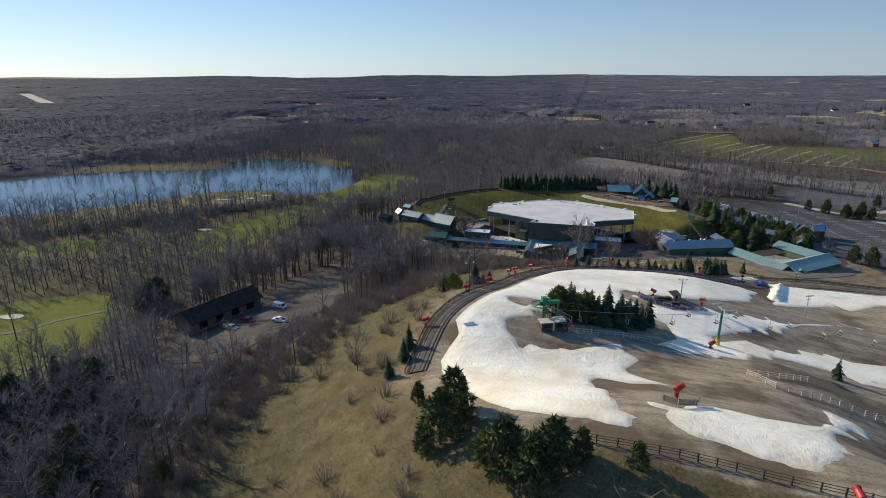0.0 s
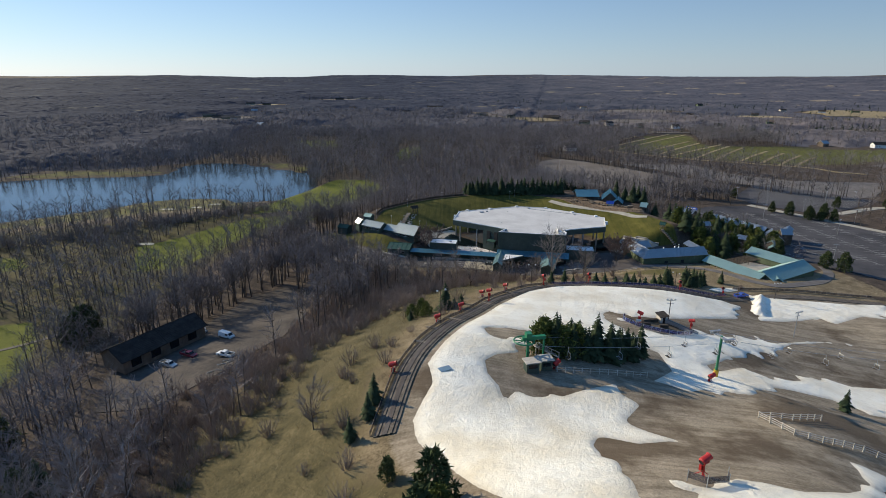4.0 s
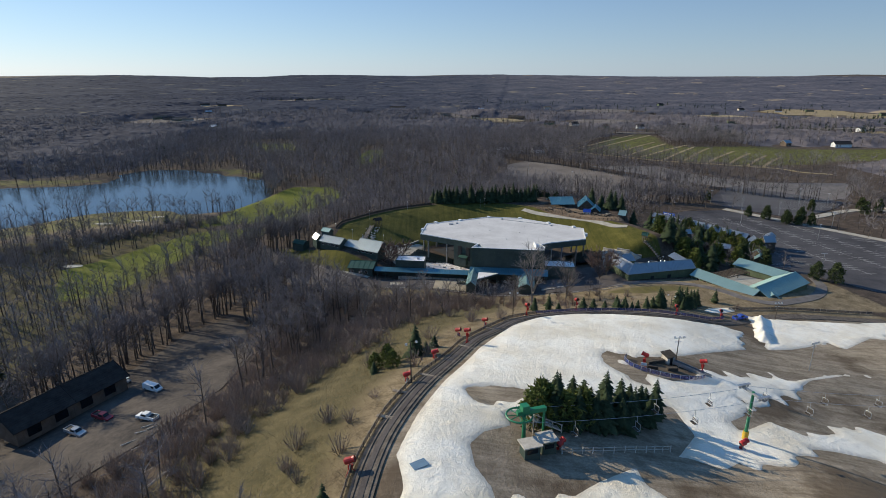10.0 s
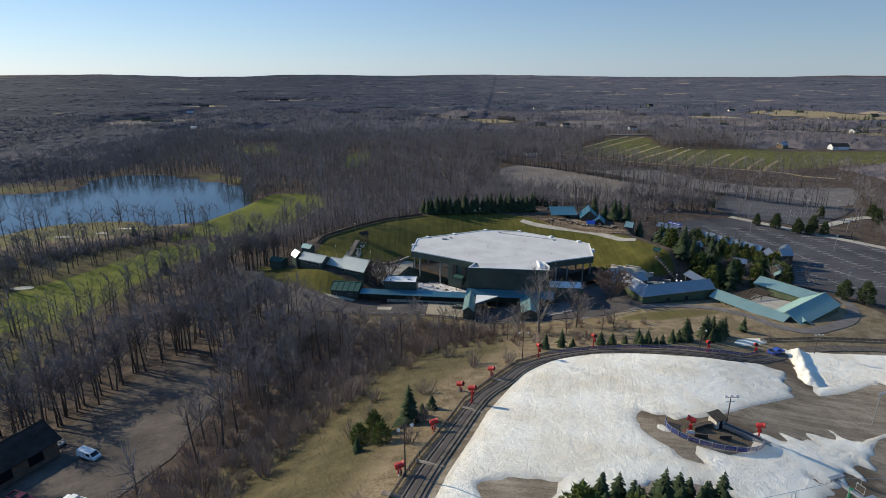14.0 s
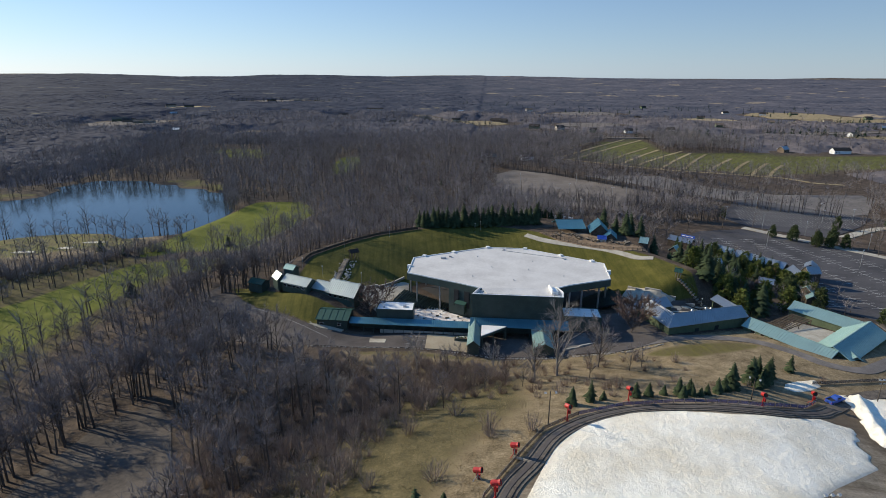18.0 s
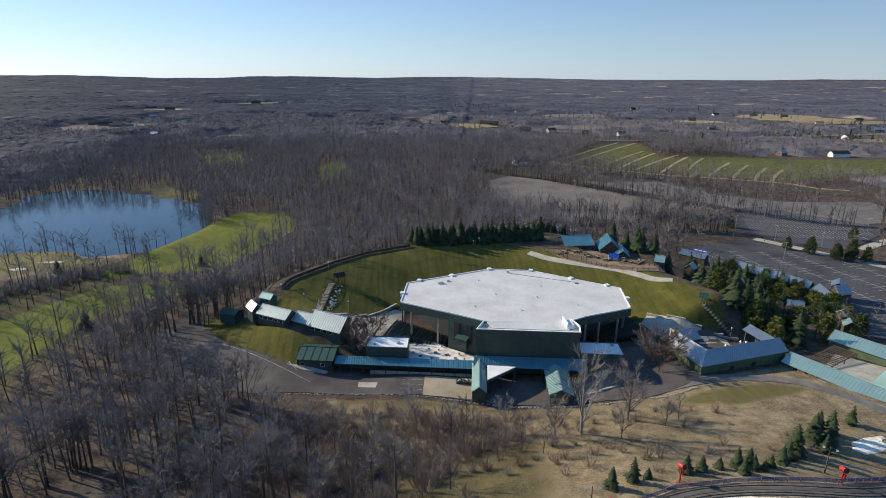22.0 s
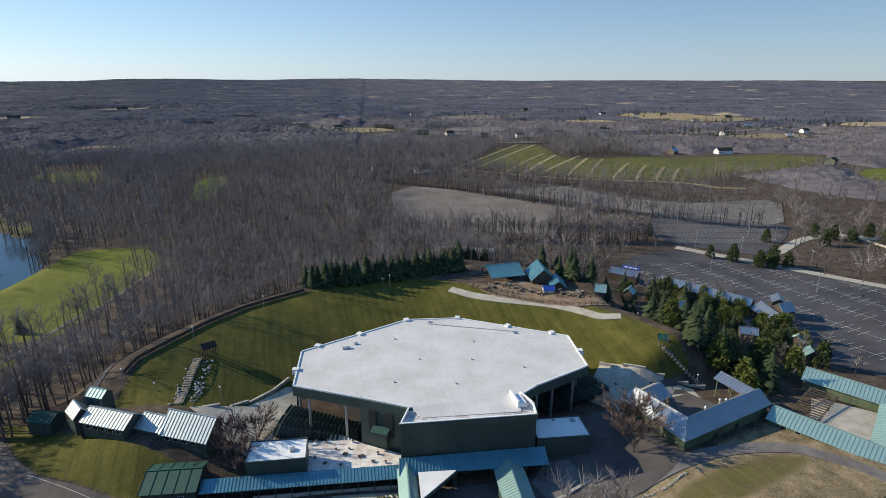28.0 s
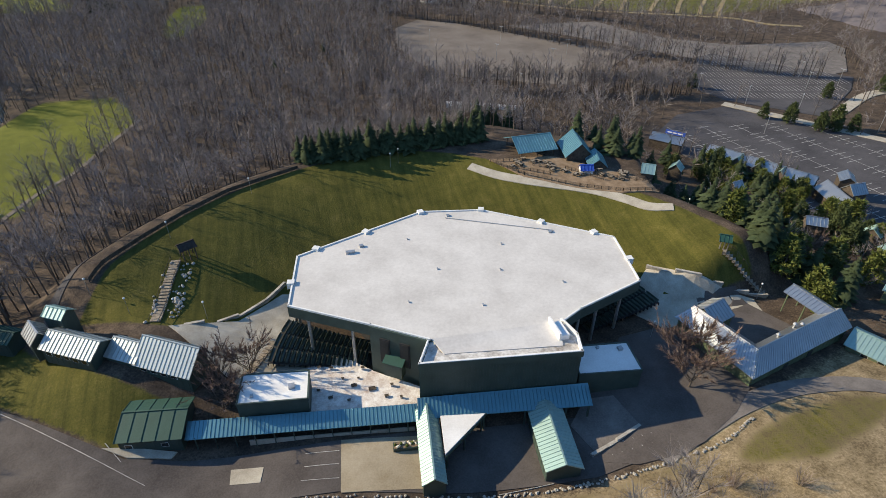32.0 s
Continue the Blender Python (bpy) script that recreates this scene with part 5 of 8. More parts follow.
# long barn by the yard
barn = gable("maintenance_barn", (-120.2, -226.0), (-107.4, -201.0), 5.2, 9.9, 12.8, 6.6, SHINGLE, BROWN_WALL, "long low maintenance barn with a dark shingle roof and brown walls", "barn", 0.8, doors=tuple((-1, 2.4 + 6.4 * i, 3.1, 2.6, 0.0) for i in range(4)), pitch=40)
for s in (-1, 1):
    for i in range(11):
        y, z = s * (5.9 - i * 0.54), 12.8 - 6.6 - 2.9 / 5.2 * (5.9 - i * 0.54) + 0.02
        part("shingle_course", box(bmesh.new(), -0.8, 28.8, y - 0.05, y + 0.05, z - 0.05, z + 0.02), SHINGLE, barn)
# hilltop terrace and its shelters
gable("hilltop_shelter", (54.6, -19.0), (67.6, -18.8), 6.2, 15.8, 18.6, 12.6, ROOF_BLUE, TIMBER_DARK, "open hilltop shelter with a blue ribbed metal roof", "shelter", 0.6, posts=True)
gable("hilltop_lodge", (75.8, -20.0), (73.2, -31.5), 4.2, 15.4, 19.4, 12.6, ROOF_BLUE, TIMBER_DARK, "hilltop lodge with a steep blue-green metal roof", "building", 0.6)
gable("hilltop_lodge", (78.6, -31.0), (76.0, -38.8), 2.7, 14.6, 16.8, 12.4, ROOF_BLUE, TIMBER_DARK, "small gabled hilltop bar with a blue-green roof", "building", 0.4)
gable("kiosk", (69.5, -39.2), (73.2, -40.2), 1.5, 14.8, 16.0, 12.6, BLUE_PAINT, WHITE_PAINT, "small bright blue drinks kiosk", "kiosk", 0.2)
gable("kiosk", (88.5, -44.0), (91.5, -46.0), 2.0, 14.4, 16.4, 11.5, ROOF_TEAL, TIMBER_DARK, "small teal-roofed kiosk beside the deck", "kiosk", 0.3)
draped("deck", [(45, -23), (54, -24.5), (66, -26), (79, -40), (88, -50), (87, -57), (76, -54), (65.5, -46.8), (52, -35.5)], DECK, 2.5, 0.3, "brown timber deck on the lawn's crest", "deck")
for k, (p, q) in enumerate((((45, -24.5), (52.5, -35.0)), ((52.5, -35.0), (66, -46.4)), ((66, -46.4), (76.5, -53.4)), ((76.5, -53.4), (86.5, -56.8)), ((57, -31), (64, -37)), ((66, -36), (74, -46)), ((50, -30), (60, -38)), ((72, -40), (80, -48)), ((80, -47), (87, -51)), ((47, -25), (55, -27)))):
    t = thing("deck_railing", "dark timber railing along the deck's edge", "railing", "railings of the deck")
    n = max(2, int(math.hypot(q[0] - p[0], q[1] - p[1]) / 2))
    tops = []
    for i in range(n + 1):
        x, y = p[0] + (q[0] - p[0]) * i / n, p[1] + (q[1] - p[1]) * i / n
        z = float(height(x, y)) + 0.25
        part("post", box(bmesh.new(), x - .08, x + .08, y - .08, y + .08, z, z + 1.15), TIMBER_DARK, t)
        tops.append((x, y, z))
    for h in (0.45, 0.8, 1.1):
        for a, b in zip(tops, tops[1:]):
            part("rail", bar(bmesh.new(), (a[0], a[1], a[2] + h), (b[0], b[1], b[2] + h), 0.06, 0.06, 4), TIMBER_DARK, t)
rng = random.Random(5)
for i in range(26):
    u, w = rng.random(), rng.random()
    x, y = 50 + 30 * u + 4 * w, -28.5 - 19 * u + 5 * (w - .3)
    t = thing("picnic_table", "brown timber picnic table on the deck", "table", "tables on the deck", pose(x, y, float(height(x, y)) + 0.3, 0, 0, rng.random() * 180))
    part("tabletop", box(bmesh.new(), -0.9, 0.9, -0.4, 0.4, 0.7, 0.76), TIMBER, t)
    for s in (-1, 1):
        part("bench", box(bmesh.new(), -0.9, 0.9, s * 0.65 - .14, s * 0.65 + .14, 0.4, 0.45), TIMBER, t)
        part("trestle", box(bmesh.new(), s * 0.6 - .05, s * 0.6 + .05, -0.75, 0.75, 0, 0.7), TIMBER_DARK, t)
# shops along the car park
gable("shop_row", (145.8, -8.2), (164.6, -42.6), 2.8, -0.9, 1.4, -5.2, ROOF_PALE, TIMBER_DARK, "long row of shops under one pale metal roof", "shop", 0.4)
for i in range(5):
    u = 0.12 + 0.2 * i
    x, y = 145.8 + 18.8 * u, -8.2 - 34.4 * u
    gable("shop_gable", (x - 4.4, y - 2.4), (x, y), 1.9, -0.8, 1.5, -5.2, ROOF_TEAL if i % 2 else ROOF_PALE, BROWN_WALL, "steep brown-fronted gable of the shop row", "shop", 0.3, group="gables of the shop row")
gable("shop_hall", (165.6, -46.0), (161.4, -60.5), 3.4, -1.4, 1.5, -5.5, ROOF_PALE, TIMBER_DARK, "larger shop hall with a pale metal roof", "shop", 0.4)
gable("ticket_building", (131, 10), (139, 0), 3.2, -0.5, 1.2, -4.6, ROOF_PALE, TIMBER_DARK, "ticket building with a pale roof and blue signboard", "building", 0.4)
t = thing("signboard", "blue signboard with white lettering above the gate", "sign", "", pose(139, 6, 0.4, 0, 0, -50))
part("board", box(bmesh.new(), -4, 4, -0.15, 0.15, 0, 1.6), BLUE_PAINT, t)
for w0, w1 in ((-3.2, -1.4), (-1.0, 0.6), (1.0, 3.0)):
    part("lettering", box(bmesh.new(), w0, w1, -0.2, -0.15, 0.55, 1.05), WHITE_PAINT, t)
for x in (-3.5, 3.5):
    part("post", box(bmesh.new(), x - .1, x + .1, -.1, .1, -6.2, 0.1), STEEL, t)
for x, y, a, e, r, base, mat, hw, ln in ((112, -31, 40, 5.2, 7.2, 1.8, ROOF_TEAL, 2, 4), (134, -68, -35, 2.6, 4.2, -2.0, ROOF_PALE, 2, 5.5), (148, -79, 20, 2.0, 3.8, -3.6, ROOF_TEAL, 2.4, 4.5), (166, -54, 0, 1.0, 3.6, -5.5, ROOF_PALE, 2.6, 6), (143, -90, 60, 2.4, 4.0, -2.6, ROOF_TEAL, 2, 4), (126, -44, 10, 3.0, 4.8, -1, ROOF_PALE, 1.8, 4), (173, -48, 50, 0.8, 2.4, -6, ROOF_PALE, 2.4, 7)):
    d = radians(a)
    gable("booth", (x, y), (x + ln * math.cos(d), y + ln * math.sin(d)), hw, e, r, base, mat, TIMBER_DARK, "small booth with a pitched metal roof among the trees", "booth", 0.3, group="booths among the trees")
gable("stair_hut", (86.6, -83.8), (88.6, -85.2), 1.3, 14.0, 15.0, 11.0, ROOF_GREEN, TIMBER, "tiny green-roofed stair hut at the lawn's edge", "hut", 0.3, posts=True)


# ---- trees ----
def tube(out, a, b, r0, r1, sides=4):
    """Adds a tapered stick to a list of (corners, triangles)."""
    a, b = np.array(a, float), np.array(b, float)
    w = (b - a) / (np.linalg.norm(b - a) + 1e-9)
    u = np.cross(w, (0.3, 0.9, 0.2))
    u /= np.linalg.norm(u) + 1e-9
    v = np.cross(w, u)
    ang = np.arange(sides) * 2 * np.pi / sides
    ring = np.cos(ang)[:, None] * u + np.sin(ang)[:, None] * v
    verts = np.concatenate([a + ring * r0, b + ring * r1])
    tris = []
    for i in range(sides):
        j = (i + 1) % sides
        tris += [(i, j, sides + j), (i, sides + j, sides + i)]
    out.append((verts, np.array(tris)))


def joined(pieces):
    verts, tris, n = [], [], 0
    for v, t in pieces:
        verts.append(v)
        tris.append(t + n)
        n += len(v)
    return np.concatenate(verts), np.concatenate(tris)


def sliver_of(out, a, b, w, rng):
    side = np.cross(b - a, rng.normal(0, 1, 3))
    side *= w / (np.linalg.norm(side) + 1e-6)
    out.append((np.array([a - side, a + side, b]), np.array([(0, 1, 2)])))


def bare_tree(rng, tall, limbs, twigs, width, base=0.3, thin=0.05, girth=0.018, fork=0.9, rise=1.0):
    """Trunk and limbs as tapered sticks; twigs as slivers that follow their branch. Returns both as arrays."""
    wood, fine = [], []
    lean = rng.normal(0, 0.03, 2) * tall
    top = np.array([lean[0], lean[1], tall * fork])
    mid = top * 0.5 + np.array([rng.normal(0, .15), rng.normal(0, .15), 0])
    r = tall * girth
    tube(wood, (0, 0, -0.4), mid, r, r * 0.62, 5)
    tube(wood, mid, top, r * 0.62, r * 0.12, 4)
    tips = [(top * 0.75, top)]
    for i in range(limbs):
        u = base + (0.95 - base) * (i + rng.rand()) / limbs
        a = mid * (u / .5) if u < .5 else mid + (top - mid) * ((u - .5) / .5)
        az, up = rng.rand() * 6.283, (0.55 + 0.75 * rng.rand()) * rise
        ln = width * (1.15 - 0.7 * u) * (0.75 + 0.5 * rng.rand())
        d = np.array([np.cos(az), np.sin(az), up])
        b = a + d / np.linalg.norm(d) * ln * 1.25
        b[2] = min(b[2], tall * 0.98)
        rr = r * (1 - u) * 0.5 + 0.02
        tube(wood, a, b, rr, rr * 0.25, 3)
        tips.append((a, b))
        for k in range(3):
            s = a + (b - a) * (0.3 + 0.55 * rng.rand())
            e = s + (rng.normal(0, 0.42, 3) + np.array([d[0] * .6, d[1] * .6, 0.75])) * ln * 0.46
            tube(wood, s, e, rr * 0.45, rr * 0.1, 3)
            tips += [(s, e)] * 2
    for i in range(twigs):
        a, b = tips[rng.randint(len(tips))]
        s = a + (b - a) * (0.25 + 0.75 * rng.rand())
        d = rng.normal(0, 0.48, 3) + np.array([0, 0, 0.4]) + (b - a) / (np.linalg.norm(b - a) + 1e-6)
        sliver_of(fine, s, s + d / np.linalg.norm(d) * tall * (0.06 + 0.11 * rng.rand()), thin * 0.7, rng)
    return joined(wood), joined(fine)


def woods_tree(rng, tall, width, slivers, wide):
    """A lighter tree for the depth of the woods: a trunk, rising limbs and twigs as slivers."""
    out = []
    top = np.array([rng.normal(0, .5), rng.normal(0, .5), tall * 0.74])
    tube(out, (0, 0, -0.4), top, tall * 0.016, tall * 0.006, 3)
    knots = [(top * 0.8, top + np.array([0, 0, tall * 0.22]))]
    for i in range(max(6, slivers // 7)):
        u = 0.46 + 0.54 * rng.rand()
        s = top * u
        az = rng.rand() * 6.283
        w = width * (0.35 + .65 * rng.rand()) * (1.25 - 0.5 * u)
        e = s + np.array([np.cos(az) * w, np.sin(az) * w, tall * (0.1 + 0.15 * rng.rand())])
        e[2] = min(e[2], tall)
        sliver_of(out, s, e, wide * 1.15, rng)
        knots.append((s, e))
    for i in range(slivers):
        s, e = knots[rng.randint(len(knots))]
        a = s + (e - s) * (0.25 + 0.75 * rng.rand())
        d = rng.normal(0, 0.5, 3) + np.array([0, 0, 0.4]) + (e - s) / (np.linalg.norm(e - s) + 1e-6)
        sliver_of(out, a, a + d / np.linalg.norm(d) * tall * (0.07 + 0.1 * rng.rand()), wide * 0.55, rng)
    return joined(out)


def bush(rng, tall, width, stems):
    """A leafless shrub: many fine stems fanning out of the ground, each with twigs."""
    out = []
    for i in range(stems):
        az, q = rng.rand() * 6.283, rng.rand() ** 0.6
        a = np.array([np.cos(az), np.sin(az), 0]) * width * 0.35 * q
        b = np.array([np.cos(az) * width * q, np.sin(az) * width * q, tall * (1.05 - 0.45 * q * q) * (0.75 + 0.3 * rng.rand())])
        sliver_of(out, a, b, 0.05, rng)
        for k in range(3):
            s = a + (b - a) * (0.35 + 0.6 * rng.rand())
            d = rng.normal(0, 0.5, 3) + np.array([0, 0, 0.5]) + (b - a) / np.linalg.norm(b - a)
            sliver_of(out, s, s + d * tall * 0.17, 0.035, rng)
    return joined(out)


def conifer(rng, tall, width, tiers, per, droop=0.35, ragged=0.25, bare=0.06):
    """Trunk, and boughs in whorls: each bough a bent, tapering spray."""
    wood, spray = [], []
    tube(wood, (0, 0, -0.4), (0, 0, tall * 0.96), tall * 0.02 + 0.05, 0.02, 5)
    for i in range(tiers):
        u = bare + (1 - bare) * (i + 0.2) / tiers
        reach = width * (1 - u) ** 0.85 * (1 - 0.35 * (u < 0.1)) + 0.12
        for k in range(per):
            az = (k + 0.5 * (i % 2) + rng.normal(0, 0.2)) * 6.283 / per
            ln = reach * (1 + rng.normal(0, ragged))
            z = tall * u + rng.normal(0, tall * 0.012)
            c, s = np.cos(az), np.sin(az)
            half = max(0.14, ln * 0.34)
            p0 = np.array([0, 0, z + ln * 0.15])
            pm = np.array([c * ln * 0.55, s * ln * 0.55, z + ln * 0.02])
            p1 = np.array([c * ln, s * ln, z - ln * droop])
            w = np.array([-s, c, 0]) * half
            drop = np.array([0, 0, -half * 0.55])
            spray.append((np.array([p0, pm - w + drop, pm, pm + w + drop, p1]), np.array([(0, 1, 2), (0, 2, 3), (1, 4, 2), (2, 4, 3)])))
    spray.append((np.array([[.12, 0, tall * .93], [-.08, .1, tall * .93], [-.08, -.1, tall * .93], [0, 0, tall * 1.03]]), np.array([(0, 1, 3), (1, 2, 3), (2, 0, 3)])))
    return joined(wood), joined(spray)


def pine(rng, tall, width, clumps=46):
    """A bushy pine: trunk, limbs and many tufts of needles with gaps between."""
    wood, tuft = [], []
    tube(wood, (0, 0, -0.4), (0, 0, tall * 0.9), tall * 0.022 + 0.05, 0.04, 5)
    for i in range(clumps):
        u = 0.1 + 0.88 * (i + rng.rand()) / clumps
        az = rng.rand() * 6.283
        reach = width * np.sin(min(1, (1.06 - u) * 1.2) * 1.57) * (0.3 + 0.75 * rng.rand() ** 0.6)
        c = np.array([np.cos(az) * reach, np.sin(az) * reach, tall * u])
        if i % 3 == 0:
            tube(wood, (0, 0, tall * u - reach * 0.25), c, 0.06, 0.02, 3)
        size = tall * 0.055 * (0.7 + 0.7 * rng.rand())
        for k in range(11):
            d = rng.normal(0, 1, 3) + np.array([np.cos(az) * .7, np.sin(az) * .7, 0.45])
            d /= np.linalg.norm(d)
            o = c + rng.normal(0, size * 0.55, 3)
            sliver_of(tuft, o, o + d * size * 1.7, size * 0.34, rng)
    return joined(wood), joined(tuft)


def grown(name, label, category, arrays, bark, leaf, crown_name):
    """A tree thing with its trunk and crown, at the origin."""
    t = thing(name, label, category)
    part("trunk", soup("trunk", *arrays[0], bark), None, t)
    part(crown_name, soup(crown_name, *arrays[1], leaf), None, t)
    return t


def planted(proto, spots, rng, lo=0.85, hi=1.15, group="", sink=0.0, label=""):
    """Copies of a tree at the spots; the first spot takes the tree itself."""
    for i, (x, y) in enumerate(spots):
        s = lo + (hi - lo) * rng.random()
        m = Matrix.LocRotScale((x, y, float(height(x, y)) - sink), Euler((0, 0, rng.random() * 6.283)), (s, s, s * (0.92 + 0.16 * rng.random())))
        ob = copy_thing(proto, m)
        ob.matrix_basis = m
        tagged(ob, label, "", group)


def scattered(name, pieces, spots, mat, rng, label, category, lo=0.7, hi=1.2, bark=None):
    """Many trees joined into one object of kind stuff."""
    verts, tris, n, wood = [], [], 0, []
    spots = np.asarray(spots)
    which = rng.randint(0, len(pieces), len(spots))
    hz = height(spots[:, 0], spots[:, 1])
    for k, (v, t) in enumerate(pieces):
        sel = np.where(which == k)[0]
        if not len(sel):
            continue
        a = rng.rand(len(sel)) * 6.283
        s = lo + (hi - lo) * rng.rand(len(sel))
        c, d = np.cos(a) * s, np.sin(a) * s
        x = v[None, :, 0] * c[:, None] - v[None, :, 1] * d[:, None] + spots[sel, 0][:, None]
        y = v[None, :, 0] * d[:, None] + v[None, :, 1] * c[:, None] + spots[sel, 1][:, None]
        z = v[None, :, 2] * (s * (0.85 + 0.3 * rng.rand(len(sel))))[:, None] + hz[sel][:, None]
        verts.append(np.stack([x, y, z], -1).reshape(-1, 3))
        tris.append((t[None] + (np.arange(len(sel)) * len(v))[:, None, None]).reshape(-1, 3) + n)
        wood.append(np.tile(np.arange(len(t)) < 6, len(sel)))
        n += len(sel) * len(v)
    me = soup(name, np.concatenate(verts), np.concatenate(tris), mat)
    if bark:
        me.materials.append(bark)
        me.polygons.foreach_set("material_index", np.concatenate(wood).astype(np.int32))
    return tagged(new(name, me), label, category, kind="stuff")


nr, pr_ = np.random.RandomState(11), random.Random(12)


def jittered(x0, x1, y0, y1, step):
    x, y = np.meshgrid(np.arange(x0, x1, step), np.arange(y0, y1, step))
    return (x + nr.uniform(-.48, .48, x.shape) * step).ravel(), (y + nr.uniform(-.48, .48, y.shape) * step).ravel()


def clear_of(x, y, polys, margin):
    d = np.full(x.shape, -1e9)
    for p in polys:
        d = np.maximum(d, inside(p, x, y))
    return d < -margin


PAVED = [FRONT_LOT, BARN_LOT, BIG_LOT, BAY_LOT, GRAVEL_LOT, FAR_LOT]
COURT = [(-92, -60), (-60, -95), (-10, -128), (50, -134), (110, -156), (160, -140), (160, -100), (175, -50), (140, 16), (95, -10), (60, 2), (30, -2), (0, -6), (-30, -14), (-60, -40), (-74, -60)]


def wood_density(x, y):
    """How thickly bare trees stand, 0 to 1."""
    d = np.ones(x.shape)
    d *= clear_of(x, y, PAVED, 2) * clear_of(x, y, [SKI], 6) * clear_of(x, y, [COURT, SIDE_LAWN], 1) * clear_of(x, y, [LAKE], 3)
    d *= np.where(clear_of(x, y, GREENS, -1), 1, 0.03)
    d *= np.where(clear_of(x, y, [SHORE], 0), 1, 0.25)
    d *= clear_of(x, y, [MEADOW], -8)
    d *= np.where(inside(DRY_SLOPE, x, y) > -3, 0.006, 1)
    d *= np.where((x > 60) & (y > 0) & (y < 330), 0.45, 1) * np.where((x > 180) & (y < 200), 0.35, 1)
    d *= np.where((x < -130) & (y < 20), 0.85, 1) * np.where((x < -200) & (y < 40) & (y > -260), 0.85, 1)
    return d


# woods: individually grown trees nearest to the flight, joined ones beyond
protos = [grown("bare_tree", "tall leafless deciduous tree with a grey trunk and fine twigs", "tree", bare_tree(nr, h, 12, 460, w, 0.44, 0.042, rise=1.35), BARK, TWIGS, "crown") for h, w in ((14.5, 4.0), (13, 4.2), (16, 4.0), (11.5, 3.4), (14, 3.2))]
pale = [grown("bare_tree", "leafless tree with pale silvery branches", "tree", bare_tree(nr, h, 18, 900, w, 0.1, 0.04, fork=0.9, rise=2.0), TWIGS_PALE, TWIGS_PALE, "crown") for h, w in ((12.5, 5.4), (10.5, 4.8))]
x, y = jittered(-150, 70, -345, -100, 4.7)
ok = (nr.rand(len(x)) < wood_density(x, y) * np.where(y < -235, 1.0, 0.66)) & (np.hypot(x + 15, y + 388) > 18)
near = np.stack([x[ok], y[ok]], 1)
belt = [(-70, -300), (-50, -240), (-33, -202), (-10, -160), (8, -150), (0, -138), (-20, -134), (-36, -150), (-52, -186), (-66, -222), (-84, -262)]
near = near[(inside(belt, near[:, 0], near[:, 1]) < 0) | (nr.rand(len(near)) < 0.14)]
near = near[~((near[:, 0] > -94) & (near[:, 0] < -66) & (near[:, 1] > -250) & (near[:, 1] < -205) & (nr.rand(len(near)) < 0.75))]
near = near[~((near[:, 0] > -66) & (near[:, 1] > -146))]
edge = near[(near[:, 1] > -230) & (near[:, 0] > -100)][:230]
rest = near[~((near[:, 1] > -230) & (near[:, 0] > -100))]
for k, p in enumerate(protos):
    planted(p, [tuple(s) for s in edge[k::5]], pr_, 0.85, 1.3, "trees of the near woods")
ahead = near[(near[:, 1] > -230) & (near[:, 0] > -100)][230:]
lot_edge = [(-116 + 12 * u + nr.normal(0, 2.2), -196 + 46 * u + nr.normal(0, 1.5)) for u in nr.rand(26)] + [(-102 + 26 * u + nr.normal(0, 1.5), -147 + 5 * u + nr.normal(0, 2)) for u in nr.rand(16)] + [(-124 + nr.normal(0, 4), -214 + 22 * u) for u in nr.rand(14)]
lot_edge += [(-88 - 18 * u + nr.normal(0, 2), -52 - 16 * u + nr.normal(0, 3)) for u in nr.rand(22)] + [(-104 - 6 * u, -70 - 30 * u + nr.normal(0, 3)) for u in nr.rand(14)]
for k, p in enumerate(protos):
    planted(p, lot_edge[k::5], pr_, 1.0, 1.35, "trees by the asphalt yards", label="tall leafless tree at the edge of an asphalt yard")
low_all = [woods_tree(nr, h, w, 74, 0.105) for h, w in ((17, 6.2), (15, 6.0), (18, 6.2), (14, 5.6), (17, 5.0), (12, 5.0))]
scattered("woodland_trees", [woods_tree(nr, h, w, 170, 0.068) for h, w in ((15, 5.4), (13, 5.2), (16.5, 5.4), (11, 4.6))], np.concatenate([rest, ahead]), TWIGS, nr, "dense leafless woods of grey-brown trees", "woods", 0.7, 1.15, bark=BARK)
x, y = jittered(-480, 420, -100, 560, 5.7)
ok = (nr.rand(len(x)) < wood_density(x, y) * 0.95) & (x > -480 + 0.2 * y) & (np.abs(x - 20) < 240 + (y + 330) * 0.75)
beside = ok & (x > -135) & (x < 75) & (y < 120)
scattered("woodland_trees", [woods_tree(nr, h, w, 150, 0.07) for h, w in ((17, 5.6), (15, 5.4), (18, 5.4), (14, 5.0))], np.stack([x[beside], y[beside]], 1), TWIGS, nr, "leafless woods of tall trees beside the lawn", "woods", 0.75, 1.15, bark=BARK)
ok &= ~beside
scattered("woodland_trees", low_all, np.stack([x[ok], y[ok]], 1), TWIGS, nr, "wide belt of leafless woods behind the theatre", "woods", 0.7, 1.2, bark=BARK)
x, y = jittered(-480, -150, -345, -100, 5.2)
ok = nr.rand(len(x)) < wood_density(x, y)
scattered("woodland_trees", low_all, np.stack([x[ok], y[ok]], 1), TWIGS, nr, "loose leafless trees on the golf course", "woods", 0.6, 1.1, bark=BARK)
